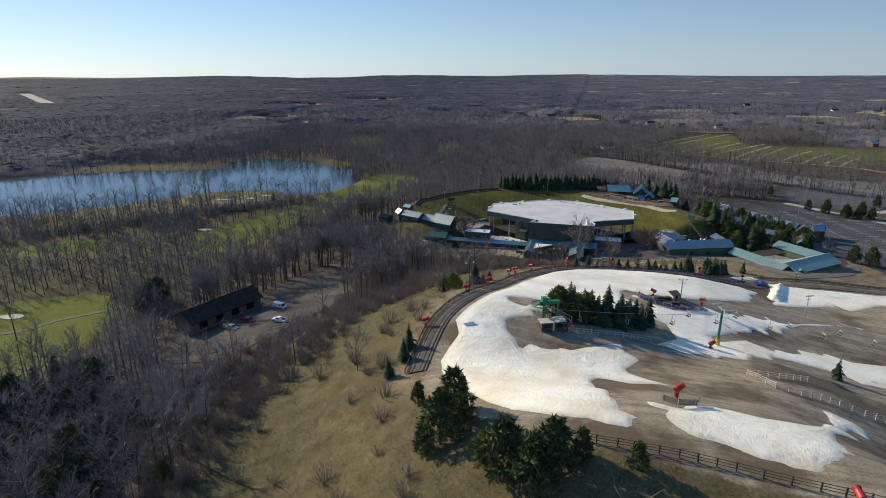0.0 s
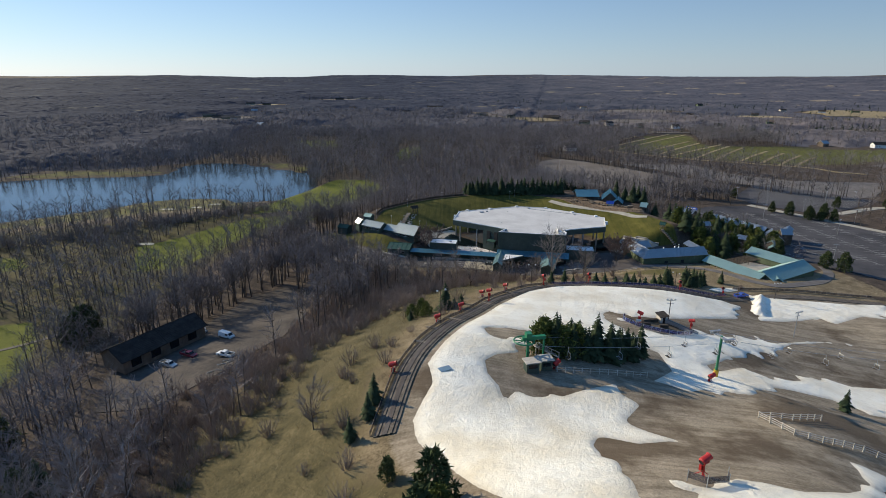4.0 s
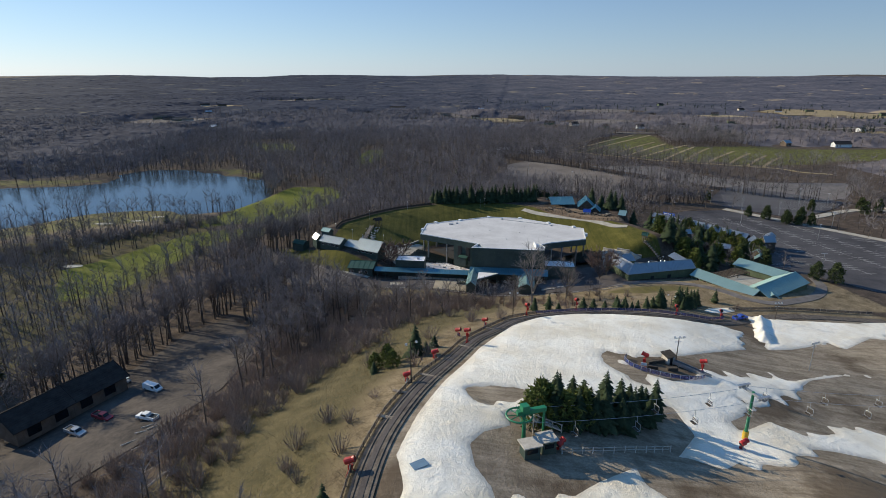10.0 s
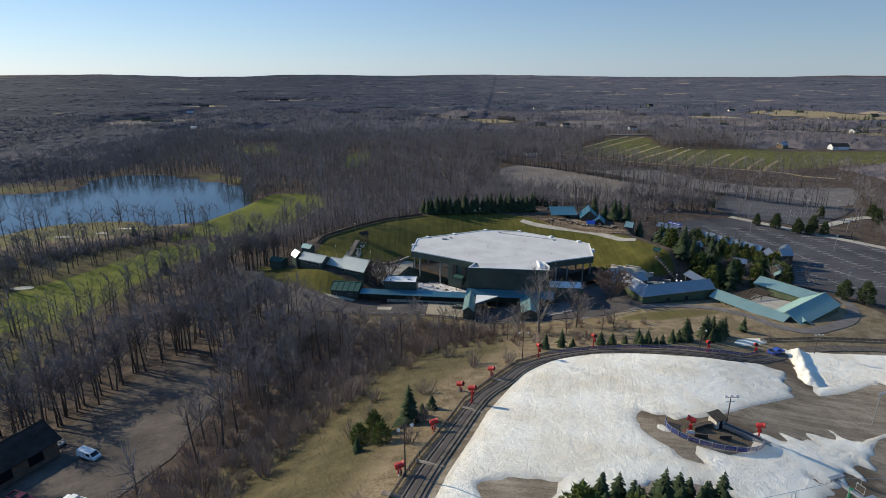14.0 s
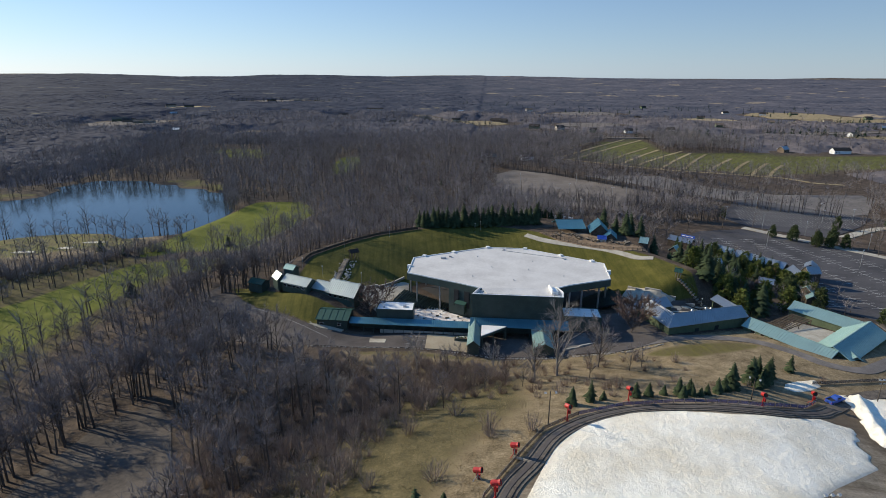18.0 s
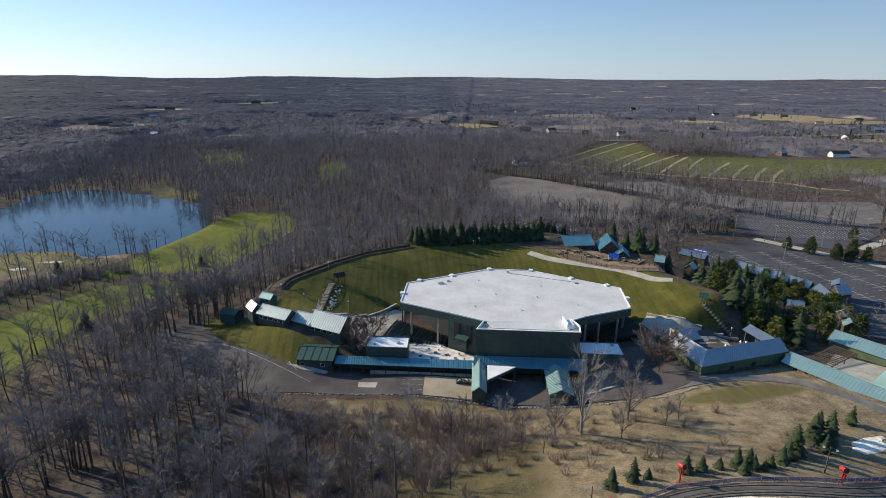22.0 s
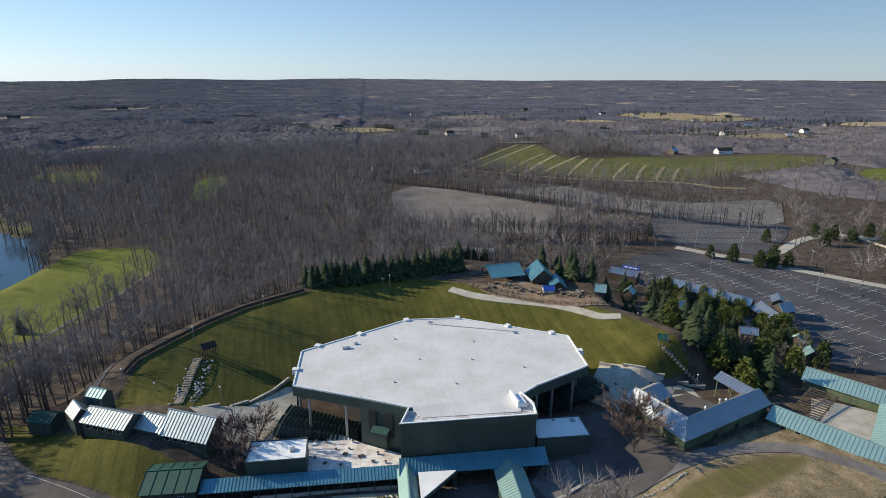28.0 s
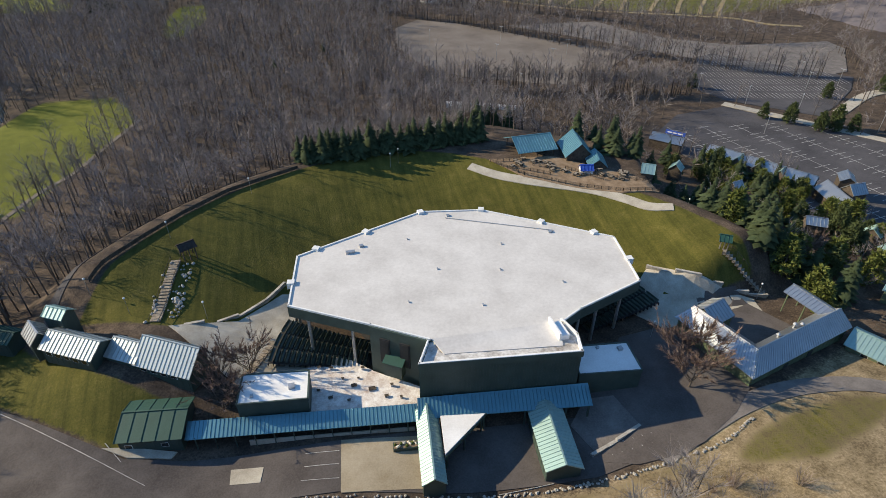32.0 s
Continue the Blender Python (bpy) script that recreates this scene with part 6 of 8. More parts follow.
# rows of trees between the car parks
rows = []
TREE_LINES = (((50, 318), (80, 276), 20), ((80, 276), (117, 244), 24), ((117, 244), (168, 174), 40), ((168, 174), (221, 129), 32), ((221, 129), (247, 98), 16), ((247, 98), (290, 72), 16), ((52, 354), (108, 323), 30), ((108, 323), (183, 273), 40), ((183, 273), (226, 234), 24), ((226, 234), (256, 184), 18),
              ((256, 184), (288, 150), 8), ((288, 150), (345, 142), 8), ((130, 80), (193, 66), 40), ((150, 110), (196, 118), 26), ((16, 109), (73, 93), 30), ((73, 93), (125, 86), 36), ((300, 36), (345, 120), 20), ((-335, -48), (-268, 14), 26), ((-268, 14), (-252, 34), 6), ((-212, 40), (-182, 36), 9), ((-300, -60), (-230, -8), 20), ((-250, 24), (-205, 28), 7),
              ((-176, 40), (-158, 44), 4), ((-143, 104), (-150, 128), 14), ((-150, 128), (-164, 165), 24), ((-164, 168), (-190, 186), 16), ((-300, 222), (-240, 218), 26), ((-312, 196), (-300, 224), 14), ((-430, 128), (-310, 152), 22))
for (ax, ay), (bx, by), n in TREE_LINES:
    n = int(n * (1.7 if ax > 0 else 1.0))
    for i in range(n):
        u = (i + nr.rand()) / n
        rows.append((ax + (bx - ax) * u + nr.normal(0, 2), ay + (by - ay) * u + nr.normal(0, 2)))
scattered("tree_rows", low_all, rows, TWIGS, nr, "rows of leafless trees between the car parks and along the lake", "trees", 0.85, 1.2, bark=BARK)
more = [(nr.uniform(112, 165), nr.uniform(-100, 4)) for i in range(46)] + [(nr.uniform(50, 135), nr.uniform(0, 80)) for i in range(150)] + [(nr.uniform(130, 196), nr.uniform(64, 118)) for i in range(70)]
scattered("tree_rows", low_all, [c for c in more if c[1] < -0.95 * (c[0] - 142) or c[1] > 0], TWIGS, nr, "leafless trees among booths and behind the hilltop", "trees", 0.5, 0.85, bark=BARK)
# pale trees before the stage and single trees on the slopes
planted(pale[0], [(20.2, -150.2)], pr_, 1.75, 1.85, "pale trees before the stage", label="very tall leafless tree with pale silvery branches")
planted(pale[0], [(13.5, -151), (3, -145), (-19.6, -142)], pr_, 0.8, 1.0, "pale trees before the stage")
planted(pale[1], [(36, -140.5), (-48, -160), (-40, -172), (-62, -176), (-38, -148), (-30, -152)], pr_, 0.9, 1.2, "pale trees before the stage")
round_tree = grown("ornamental_tree", "rounded leafless reddish-brown ornamental tree", "tree", bare_tree(nr, 7.0, 22, 2600, 5.0, 0.05, 0.055, 0.02, 0.9, 1.3), BARK, TWIGS_RED, "crown")
planted(round_tree, [(55.5, -118), (60.2, -113.6), (57, -111), (-37, -92), (-35.5, -97), (118, -84), (-31.5, -90.5)], pr_, 1.15, 1.4, "ornamental trees by the buildings")
lone = grown("lone_tree", "single spreading leafless tree on the dry grass slope", "tree", bare_tree(nr, 9.0, 16, 700, 3.6, 0.12, 0.03, 0.014, rise=1.6), BARK, TWIGS, "crown")
planted(lone, [(-44.5, -282.5), (-35, -160), (5, -152), (28, -155), (47, -146), (42, -149), (-11, -148), (-2, -158), (-26, -160), (-21, -166), (8, -160), (-30, -169), (-6.6, -140), (-14, -172), (14, -148.6)], pr_, 0.8, 1.1, "single trees on the slopes")
planted(lone, [(34.7, -143.8), (-62.5, -130), (-76, -120.5), (-71, -123)], pr_, 1.6, 1.9, "single trees on the slopes", label="large spreading leafless tree with many rising stems")
for p in protos + pale + [round_tree, lone]:
    for c in p.children_recursive:
        bpy.data.objects.remove(c)
    bpy.data.objects.remove(p)
# shrubs and brush
brush = [bush(nr, h, w, 50) for h, w in ((3.2, 2.4), (2.6, 2.6), (4.2, 2.7), (3.6, 2.1))]
x, y = jittered(-116, 70, -336, -128, 2.7)
toe = [(-112, -334), (-70, -334), (-66, -280), (-50, -240), (-44, -222), (-33, -202), (-22, -178), (-10, -160), (8, -150), (0, -138), (-30, -130), (-60, -140), (-78, -190), (-84, -240), (-100, -262), (-116, -290)]
near_brush = np.where(inside(toe, x, y) > 0, 0.85, np.where((inside(DRY_SLOPE, x, y) > 0) & (x < 0), 0.06, np.where(inside(DRY_SLOPE, x, y) > 0, 0.03, 0))) * clear_of(x, y, PAVED + [COURT], 2) * clear_of(x, y, [SKI], 5)
ok = nr.rand(len(x)) < near_brush
scattered("brush", brush, np.stack([x[ok], y[ok]], 1), TWIGS_BROWN, nr, "tangled grey-brown leafless brush on the slope", "brush", 0.55, 1.25)
hedge = []
for (ax, ay), (bx, by), n, wide in (((-213, -36), (-163, 2), 90, 3.5), ((-300, -105), (-213, -36), 120, 4.5), ((-163, 2), (-150, 6), 14, 2.0), ((-236, -70), (-196, -66), 40, 6)):
    for k in range(n):
        u = nr.rand()
        hedge.append((ax + (bx - ax) * u + nr.normal(0, wide), ay + (by - ay) * u + nr.normal(0, wide)))
scattered("brush", [bush(nr, h, w, 34) for h, w in ((4.5, 3.0), (5.5, 3.2))], hedge, TWIGS, nr, "dark leafless hedge between the fairways", "brush", 0.7, 1.2)
x, y = jittered(-20, 96, -166, -132, 2.6)
ok = nr.rand(len(x)) < np.where(x > 40, 0.05, np.where(x > 10, 0.16, 0.4)) * clear_of(x, y, PAVED + [COURT], 3) * clear_of(x, y, [SKI], 3)
scattered("brush", brush, np.stack([x[ok], y[ok]], 1), TWIGS_RED, nr, "low reddish-brown brush above the asphalt yard", "brush", 0.35, 0.8)
tuft = [joined([(np.array([[-.03, 0, 0], [.03, 0, 0], [.3 * math.cos(k), .3 * math.sin(k), .42]]) + [0.4 * math.cos(k * 2.1), 0.4 * math.sin(k * 2.1), 0], np.array([(0, 1, 2)])) for k in range(7)])]
x, y = jittered(-75, 60, -345, -134, 0.95)
ok = (nr.rand(len(x)) < 0.5) & (inside(DRY_SLOPE, x, y) > 0) & clear_of(x, y, [SKI], 3) & clear_of(x, y, PAVED + [COURT, KNOLL], 1)
scattered("tall_grass", tuft, np.stack([x[ok], y[ok]], 1), STRAW, nr, "long straw-coloured dry grass on the hillside", "grass", 0.5, 1.3)

# conifers
spruce = [grown("spruce", "dark green spruce with dense drooping boughs", "tree", conifer(nr, h, w, 18, 10, 0.32, 0.3), BARK, NEEDLES, "crown") for h, w in ((7.4, 2.0), (6.6, 2.1), (8.2, 2.2))]
isle = [(-0.5, -259.6), (1.4, -255.9), (2.8, -260.2), (4.6, -254.6), (5.6, -258.2), (7.4, -253.4), (8.6, -257.0), (10.6, -254.2), (12.0, -257.6), (13.4, -252.4), (15.4, -255.6), (17.2, -251.4), (18.6, -254.8), (20.6, -252.6), (24.4, -250.6), (9.8, -260.2), (14.8, -259.0), (3.4, -257.0), (6.6, -260.6), (11.4, -260.0), (17.0, -257.4), (21.6, -255.0), (22.6, -250.2), (0.2, -257.2), (8.9, -254.9), (19.4, -250.4), (13.0, -255.2), (6.2, -255.6), (16.6, -253.4)]
for k in range(3):
    planted(spruce[k], isle[k::3], pr_, 0.85, 1.12, "spruces of the island grove")
planted(spruce[0], [(-36, -290.5), (-33, -282.5), (-33.5, -286.5), (67.2, -260.1), (20, -178), (70, -166), (73, -163), (64, -164), (89, -152)], pr_, 0.6, 0.85, "spruces by the piste", label="small dark spruce standing on the dry grass")
planted(spruce[1], [(32, -175.5), (35.5, -175), (39.5, -174.5), (43.5, -174), (46.5, -173.5), (15, -180), (57, -171), (43, -177), (46, -175.5), (48, -176), (54, -173), (50.5, -174.5), (23.5, -177), (-19.5, -222), (-17.5, -219), (-31, -233)], pr_, 0.4, 0.72, "spruces by the piste", label="small dark spruce standing on the dry grass")
planted(spruce[2], [(77, -159), (74, -162.5), (72, -160), (79.5, -156.5), (70, -162), (75, -157.5), (60, -169), (62, -166.5), (-22, -224)], pr_, 0.8, 1.05, "spruces by the piste", label="dense dark spruce below the piste")
row = [(-14 + i * 2.3 + pr_.uniform(-.8, .8), -6 + i * 0.55 + 9 * math.sin(i / 36 * 3.14) + pr_.uniform(-2.5, 2.5)) for i in range(36)]
row += [(-13 + i * 2.6 + pr_.uniform(-.8, .8), -10 + 0.1 * i + pr_.uniform(-1.5, 1.5)) for i in range(24)]
for k in range(3):
    planted(spruce[k], row[k::3], pr_, 1.05, 1.6, "spruces behind the lawn", label="tall dark spruce in the row behind the lawn")
top = [(84, -24), (87, -30), (90, -22), (93, -33), (96, -26), (99, -36), (102, -30), (88, -14), (95, -16), (104, -42), (108, -36), (82, -12), (110, -48), (114, -42), (100, -52), (107, -56)]
for k in range(3):
    planted(spruce[k], top[k::3], pr_, 1.1, 1.6, "spruces on the hilltop", label="tall dark spruce beside the hilltop shelters")
pines = [grown("pine", "bushy yellow-green pine with tufted boughs", "tree", pine(nr, h, w, c), BARK, NEEDLES_WARM, "crown") for h, w, c in ((9.0, 2.7, 130), (8.0, 3.0, 130))]
dark_pines = [grown("pine", "broad dark green pine with tufted boughs", "tree", pine(nr, h, w, c), BARK, NEEDLES_MID, "crown") for h, w, c in ((10.0, 2.9, 150), (9.0, 3.2, 150))]
cluster = [(97, -66), (100, -72), (103, -79), (106, -70), (110, -78), (108, -86), (112, -92), (104, -90), (99, -85), (115, -84), (119, -76), (111, -64), (117, -66), (123, -88), (113, -101), (107, -98)]
planted(spruce[0], cluster[0::4] + [(99, -69), (102.5, -75.5), (105.5, -82), (108.5, -74), (104.5, -86.5), (110, -88)], pr_, 1.5, 2.0, "pines by the courtyard", label="tall broad spruce beside the lawn")
planted(pines[0], cluster[1::4] + cluster[3::4] + [(104, -103), (128, -96), (150, -62), (156, -66), (138, -56)], pr_, 0.85, 1.25, "pines by the courtyard")
planted(spruce[2], cluster[2::4] + [(127, -60), (131, -52), (121, -54)], pr_, 1.4, 1.9, "pines by the courtyard", label="tall dark spruce among the pines")
planted(dark_pines[1], [(158, -110), (163, -115), (146, -70), (152, -75), (139, -62), (129, -70)], pr_, 0.8, 1.05, "pines by the car park")
planted(dark_pines[1], [(-22.3, -318.6), (-20.8, -312), (-9.6, -330.5), (-13, -327), (-7, -328)], pr_, 0.8, 0.95, "pines at the piste's foot", label="dark bushy pine at the edge of the piste")
planted(pines[1], [(-11, -328), (-15.5, -325), (-20, -315)], pr_, 0.65, 0.8, "pines at the piste's foot", label="yellow-green bushy pine at the edge of the piste")
planted(dark_pines[0], [(-3.1, -326.1), (-28, -303), (3.5, -327.5), (-6.5, -325), (-25, -319)], pr_, 0.35, 0.52, "pines at the piste's foot", label="small dark pine at the edge of the piste")
planted(pines[1], [(0.6, -258.4), (2.2, -258.6), (4.4, -260.4), (-0.8, -261), (7.6, -259)], pr_, 0.75, 0.95, "pines of the island grove", label="yellow-green pine at the grove's end")
planted(pines[1], [(-28.5, -226), (-31, -229), (-27, -231), (-72, -318), (-78, -305)], pr_, 0.45, 0.6, "pines on the slope", label="small yellow-green pine on the slope")
mid = [(pr_.uniform(118, 162), pr_.uniform(-92, -8)) for i in range(64)]
mid = [c for c in mid if -0.95 * (c[0] - 140) - 8 > c[1] > -1.6 * (c[0] - 100) - 60][:34]
mid += [(137 + 17 * i / 15 + pr_.uniform(-3, 3), -14 - 34 * i / 15 + pr_.uniform(-3, 3)) for i in range(16)]
planted(spruce[0], mid[0::3], pr_, 1.0, 1.5, "conifers behind the shops", label="tall dark spruce among the booths")
planted(pines[1], mid[1::3], pr_, 0.7, 1.1, "conifers behind the shops", label="yellow-green pine among the booths")
planted(dark_pines[0], mid[2::3], pr_, 0.6, 1.0, "conifers behind the shops", label="dark pine among the booths")
lot_trees = [(219, 8), (223, 11), (226, 6), (230, 10), (213, 20), (205, 28), (233, 3), (200, 76), (299, 46), (306, 38), (312, 30), (318, 36), (290, 30), (325, 20), (330, 34), (262, 46)]
planted(dark_pines[0], lot_trees, pr_, 0.7, 1.05, "pines on the parking islands", label="dark pine on a grass island of the car park")
dark = [(pr_.uniform(-150, -92), pr_.uniform(-335, -285)) for i in range(44)] + [(-152 + pr_.uniform(-6, 6), -193 + pr_.uniform(-5, 5)) for i in range(11)] + [(-130 + pr_.uniform(-12, 12), -268 + pr_.uniform(-12, 12)) for i in range(12)]
planted(dark_pines[1], dark[0::2], pr_, 0.9, 1.3, "dark pines in the west woods", label="tall dark pine among bare trees")
planted(spruce[2], dark[1::2], pr_, 1.1, 1.6, "dark pines in the west woods", label="tall dark spruce among bare trees")
planted(spruce[1], [(-185, 8), (-140, -58), (-168, -2), (-120, 14), (-20, 160), (10, 190)], pr_, 0.8, 1.3, "spruces on the golf course", label="single dark spruce on the golf course")
for p in spruce + pines + dark_pines:
    for c in p.children_recursive:
        bpy.data.objects.remove(c)
    bpy.data.objects.remove(p)

# far woods out to the horizon
def clump(sides, wide, tall):
    a = np.arange(sides) * 6.283 / sides + nr.rand()
    lo = np.stack([np.cos(a) * wide, np.sin(a) * wide, np.zeros(sides)], 1) * (0.8 + 0.4 * nr.rand(sides, 1))
    hi = lo * 0.62 + np.array([0, 0, 1]) * tall * (0.6 + 0.35 * nr.rand(sides, 1))
    v = np.concatenate([lo, hi, [[nr.normal(0, .2) * wide, nr.normal(0, .2) * wide, tall]]])
    t = []
    for i in range(sides):
        j = (i + 1) % sides
        t += [(i, j, sides + j), (i, sides + j, sides + i), (sides + i, sides + j, 2 * sides)]
    return v, np.array(t)


def far_spots(r0, r1, step, keep, side):
    x, y = jittered(-r1 * 0.75, r1 * 0.85, -100, r1, step)
    r = np.hypot(x, y + 250)
    ok = (r > r0) & (r < r1) & (x < 250 + (y + 330) * 1.45) & (x > -240 - (y + 330) * 1.05) & (nr.rand(len(x)) < keep)
    ok &= clear_of(x, y, [MEADOW, LAKE], 4) & clear_of(x, y, PAVED, 4)
    ok &= ~((x > -470) & (x < 415) & (y < 556))
    if side:
        ok &= nr.rand(len(x)) < np.where(x > 0.12 * y, side, 1)
    return np.stack([x[ok], y[ok]], 1)


MAIN_ROAD = [(20, 1010), (56, 878), (79, 776), (127, 700), (190, 635), (238, 578), (330, 548), (520, 575), (900, 640)]
HIGHWAY = [(-1900, 1710), (-1317, 1156)]
OPEN_LAND = [(730, 520, 100, 50), (905, 850, 130, 75), (120, 800, 80, 70), (-510, 790, 90, 90), (330, 760, 80, 60), (620, 860, 70, 60), (885, 960, 130, 120), (1150, 640, 120, 70), (420, 1050, 100, 80), (-250, 620, 50, 50), (-570, 1220, 110, 80), (-380, 1500, 140, 110), (-200, 455, 50, 30)]

HOUSES = ((834, 802, 14), (976, 869, 16), (456, 386, 10), (521, 372, 22), (837, 662, 14), (169, 829, 34), (24, 903, 20), (84, 837, 16), (752, 1035, 14), (819, 992, 14), (575, 267, 12), (294, 634, 10), (349, 621, 12), (78, 362, 16), (116, 333, 14), (700, 780, 12), (620, 900, 14), (560, 720, 12), (900, 1000, 16), (480, 900, 14), (690, 560, 12), (760, 500, 12), (860, 560, 14), (430, 640, 12), (1000, 640, 16), (-420, 900, 14), (-300, 1100, 18), (-150, 980, 16), (-520, 1000, 14), (-90, 1150, 40), (-565, 850, 26), (-535, 822, 22), (-505, 800, 24), (-478, 774, 20), (-626, 1264, 24), (-570, 1235, 22), (-516, 1206, 26), (-423, 1519, 26), (-340, 1503, 24), (-380, 640, 12), (-330, 520, 10), (640, 1250, 16), (300, 1150, 16), (120, 1080, 14), (210, 700, 18), (250, 680, 14), (-40, 780, 12))


def wood_edge(x, y):
    """Metres from the nearest open land, water or road."""
    d = np.full(x.shape, 1e9)
    for p in [MEADOW, LAKE] + PAVED + GREENS:
        d = np.minimum(d, -inside(p, x, y))
    for (ax, ay), (bx, by) in list(zip(MAIN_ROAD, MAIN_ROAD[1:])) + [HIGHWAY]:
        u = np.clip(((x - ax) * (bx - ax) + (y - ay) * (by - ay)) / ((bx - ax) ** 2 + (by - ay) ** 2), 0, 1)
        d = np.minimum(d, np.hypot(x - ax - u * (bx - ax), y - ay - u * (by - ay)) - 22)
    for cx, cy, rx, ry in OPEN_LAND + [(hx, hy - 16, w + 8, 30) for hx, hy, w in HOUSES]:
        d = np.minimum(d, (np.hypot((x - cx) / rx, (y - cy) / ry) - 1) * min(rx, ry))
    return d


far_low = [woods_tree(nr, h, w, 30, 0.13) for h, w in ((17, 6.2), (15, 6.2), (18, 6.4))]
spots = far_spots(430, 1250, 11, 0.85, 0.75)
spots = spots[wood_edge(spots[:, 0], spots[:, 1]) > 2]
scattered("woodland_trees", far_low, spots, TWIGS, nr, "leafless woods in the middle distance", "woods", 0.8, 1.25, bark=BARK)


def canopy(name, r0, r1, step, tall, mat, label):
    """The crowns of distant woods as one uneven sheet that comes down to the ground at its edges."""
    xs, ys = np.arange(-r1 * 0.8, r1 * 0.92, step), np.arange(-100, r1, step)
    x, y = np.meshgrid(xs, ys)
    r = np.hypot(x, y + 250)
    pick = (r > r0) & (r < r1) & (x < 250 + (y + 330) * 1.5) & (x > -240 - (y + 330) * 1.1)
    apart = np.maximum.reduce([-310 - x, x - 410, y - 480])
    pick &= apart > 0
    x, y = x + nr.uniform(-.35, .35, x.shape) * step, y + nr.uniform(-.35, .35, x.shape) * step
    edge = np.full(x.shape, -1.0)
    edge[pick] = wood_edge(x[pick], y[pick])
    stand = 0.8 + 0.1 * np.sin(x / 60 + 1.5 * np.sin(y / 90)) + 0.1 * np.sin(y / 47 + x / 140)
    z = tall * (0.74 + 0.34 * nr.rand(*x.shape)) * stand * np.clip(edge / 26, 0, 1) * np.clip((r - r0) / 70, 0, 1) * np.clip(apart / 40, 0, 1) * np.where(x > 0.15 * y, 0.72, 1)
    wood = pick & (edge > -step)
    keep = wood[:-1, :-1] & wood[1:, 1:] & wood[1:, :-1] & wood[:-1, 1:]
    idx = np.arange(x.size).reshape(x.shape)
    a, b, c, d = idx[:-1, :-1][keep], idx[:-1, 1:][keep], idx[1:, 1:][keep], idx[1:, :-1][keep]
    tris = np.concatenate([np.stack([a, b, c], 1), np.stack([a, c, d], 1)])
    used, back = np.unique(tris, return_inverse=True)
    x, y, z = x.ravel()[used], y.ravel()[used], z.ravel()[used]
    me = soup(name, np.stack([x, y, height(x, y) + z - 0.3], 1), back.reshape(-1, 3), mat)
    return tagged(new(name, me), label, "woods", kind="stuff")


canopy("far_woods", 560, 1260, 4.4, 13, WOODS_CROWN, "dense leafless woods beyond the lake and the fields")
canopy("far_woods", 1220, 2250, 7, 12, FAR_WOODS, "leafless woods in the distance, coloured blue-grey for haze")
canopy("far_woods", 2200, 4650, 13, 12, FAR_WOODS, "wooded horizon, coloured blue-grey for haze")
pine_spots = [(cx + nr.normal(0, sx), cy + nr.normal(0, sy)) for cx, cy, sx, sy, n in ((30, 760, 60, 30, 90), (420, 560, 30, 12, 40), (430, 470, 30, 10, 30), (640, 560, 60, 40, 60), (900, 700, 120, 60, 120), (-300, 420, 20, 14, 12), (-150, 360, 10, 8, 8), (-330, 330, 14, 10, 10), (700, 1100, 200, 80, 120), (200, 1300, 120, 60, 80), (-400, 1500, 250, 90, 120)) for i in range(n)]
scattered("far_pines", [joined(list(conifer(nr, 13, 3.6, 6, 5)))], pine_spots, FAR_PINES, nr, "dark patches of pine woods far off", "woods", 0.7, 1.2)


# ---- things of the ski hill ----
def gz(x, y):
    return float(height(x, y))


def fan_gun(x, y, turn, tall=3.0, tilt=18, label="red fan-shaped snow gun on a steel post"):
    t = thing("snow_gun", label, "snow gun", "snow guns", pose(x, y, gz(x, y), 0, 0, turn))
    part("post", bar(bmesh.new(), (0, 0, -0.3), (0, 0, tall), 0.16, 0.12, 8), RED if tall > 2 else STEEL, t)
    m = Matrix.Translation((0, 0, tall + 0.5)) @ Matrix.Rotation(radians(-tilt), 4, "Y") @ Matrix.Scale(0.84, 4)
    bm = bmesh.new()
    prof = [(-0.95, 0.42), (-0.75, 0.62), (-0.2, 0.6), (0.5, 0.52), (0.95, 0.62)]
    rings = [[bm.verts.new(m @ Vector((px, r * math.cos(k * math.tau / 12), r * math.sin(k * math.tau / 12)))) for k in range(12)] for px, r in prof]
    for a, b in zip(rings, rings[1:]):
        for k in range(12):
            bm.faces.new((a[k], a[(k + 1) % 12], b[(k + 1) % 12], b[k]))
    barrel = part("barrel", bm, RED, t)
    bm = bar(bmesh.new(), m @ Vector((-0.9, 0, 0)), m @ Vector((0.8, 0, 0)), 0.4, 0.4, 12)
    part("fan", bm, DARK, barrel)
    bm = bmesh.new()
    for s in (-1, 1):
        bar(bm, (0, 0, tall - 0.3), m @ Vector((0, s * 0.7, 0)), 0.07, 0.07, 5)
    part("yoke", bm, RED, t)
    part("control_box", box(bmesh.new(), -0.35, 0.35, 0.15, 0.5, tall - 1.3, tall - 0.5), RED, t)
    bm = bmesh.new()
    for k in range(3):
        a = k * math.tau / 3
        bar(bm, (0, 0, 0.9), (math.cos(a) * 1.1, math.sin(a) * 1.1, -0.1), 0.06, 0.06, 5)
    part("stand", bm, RED if tall > 1.5 else STEEL, t)
    return t


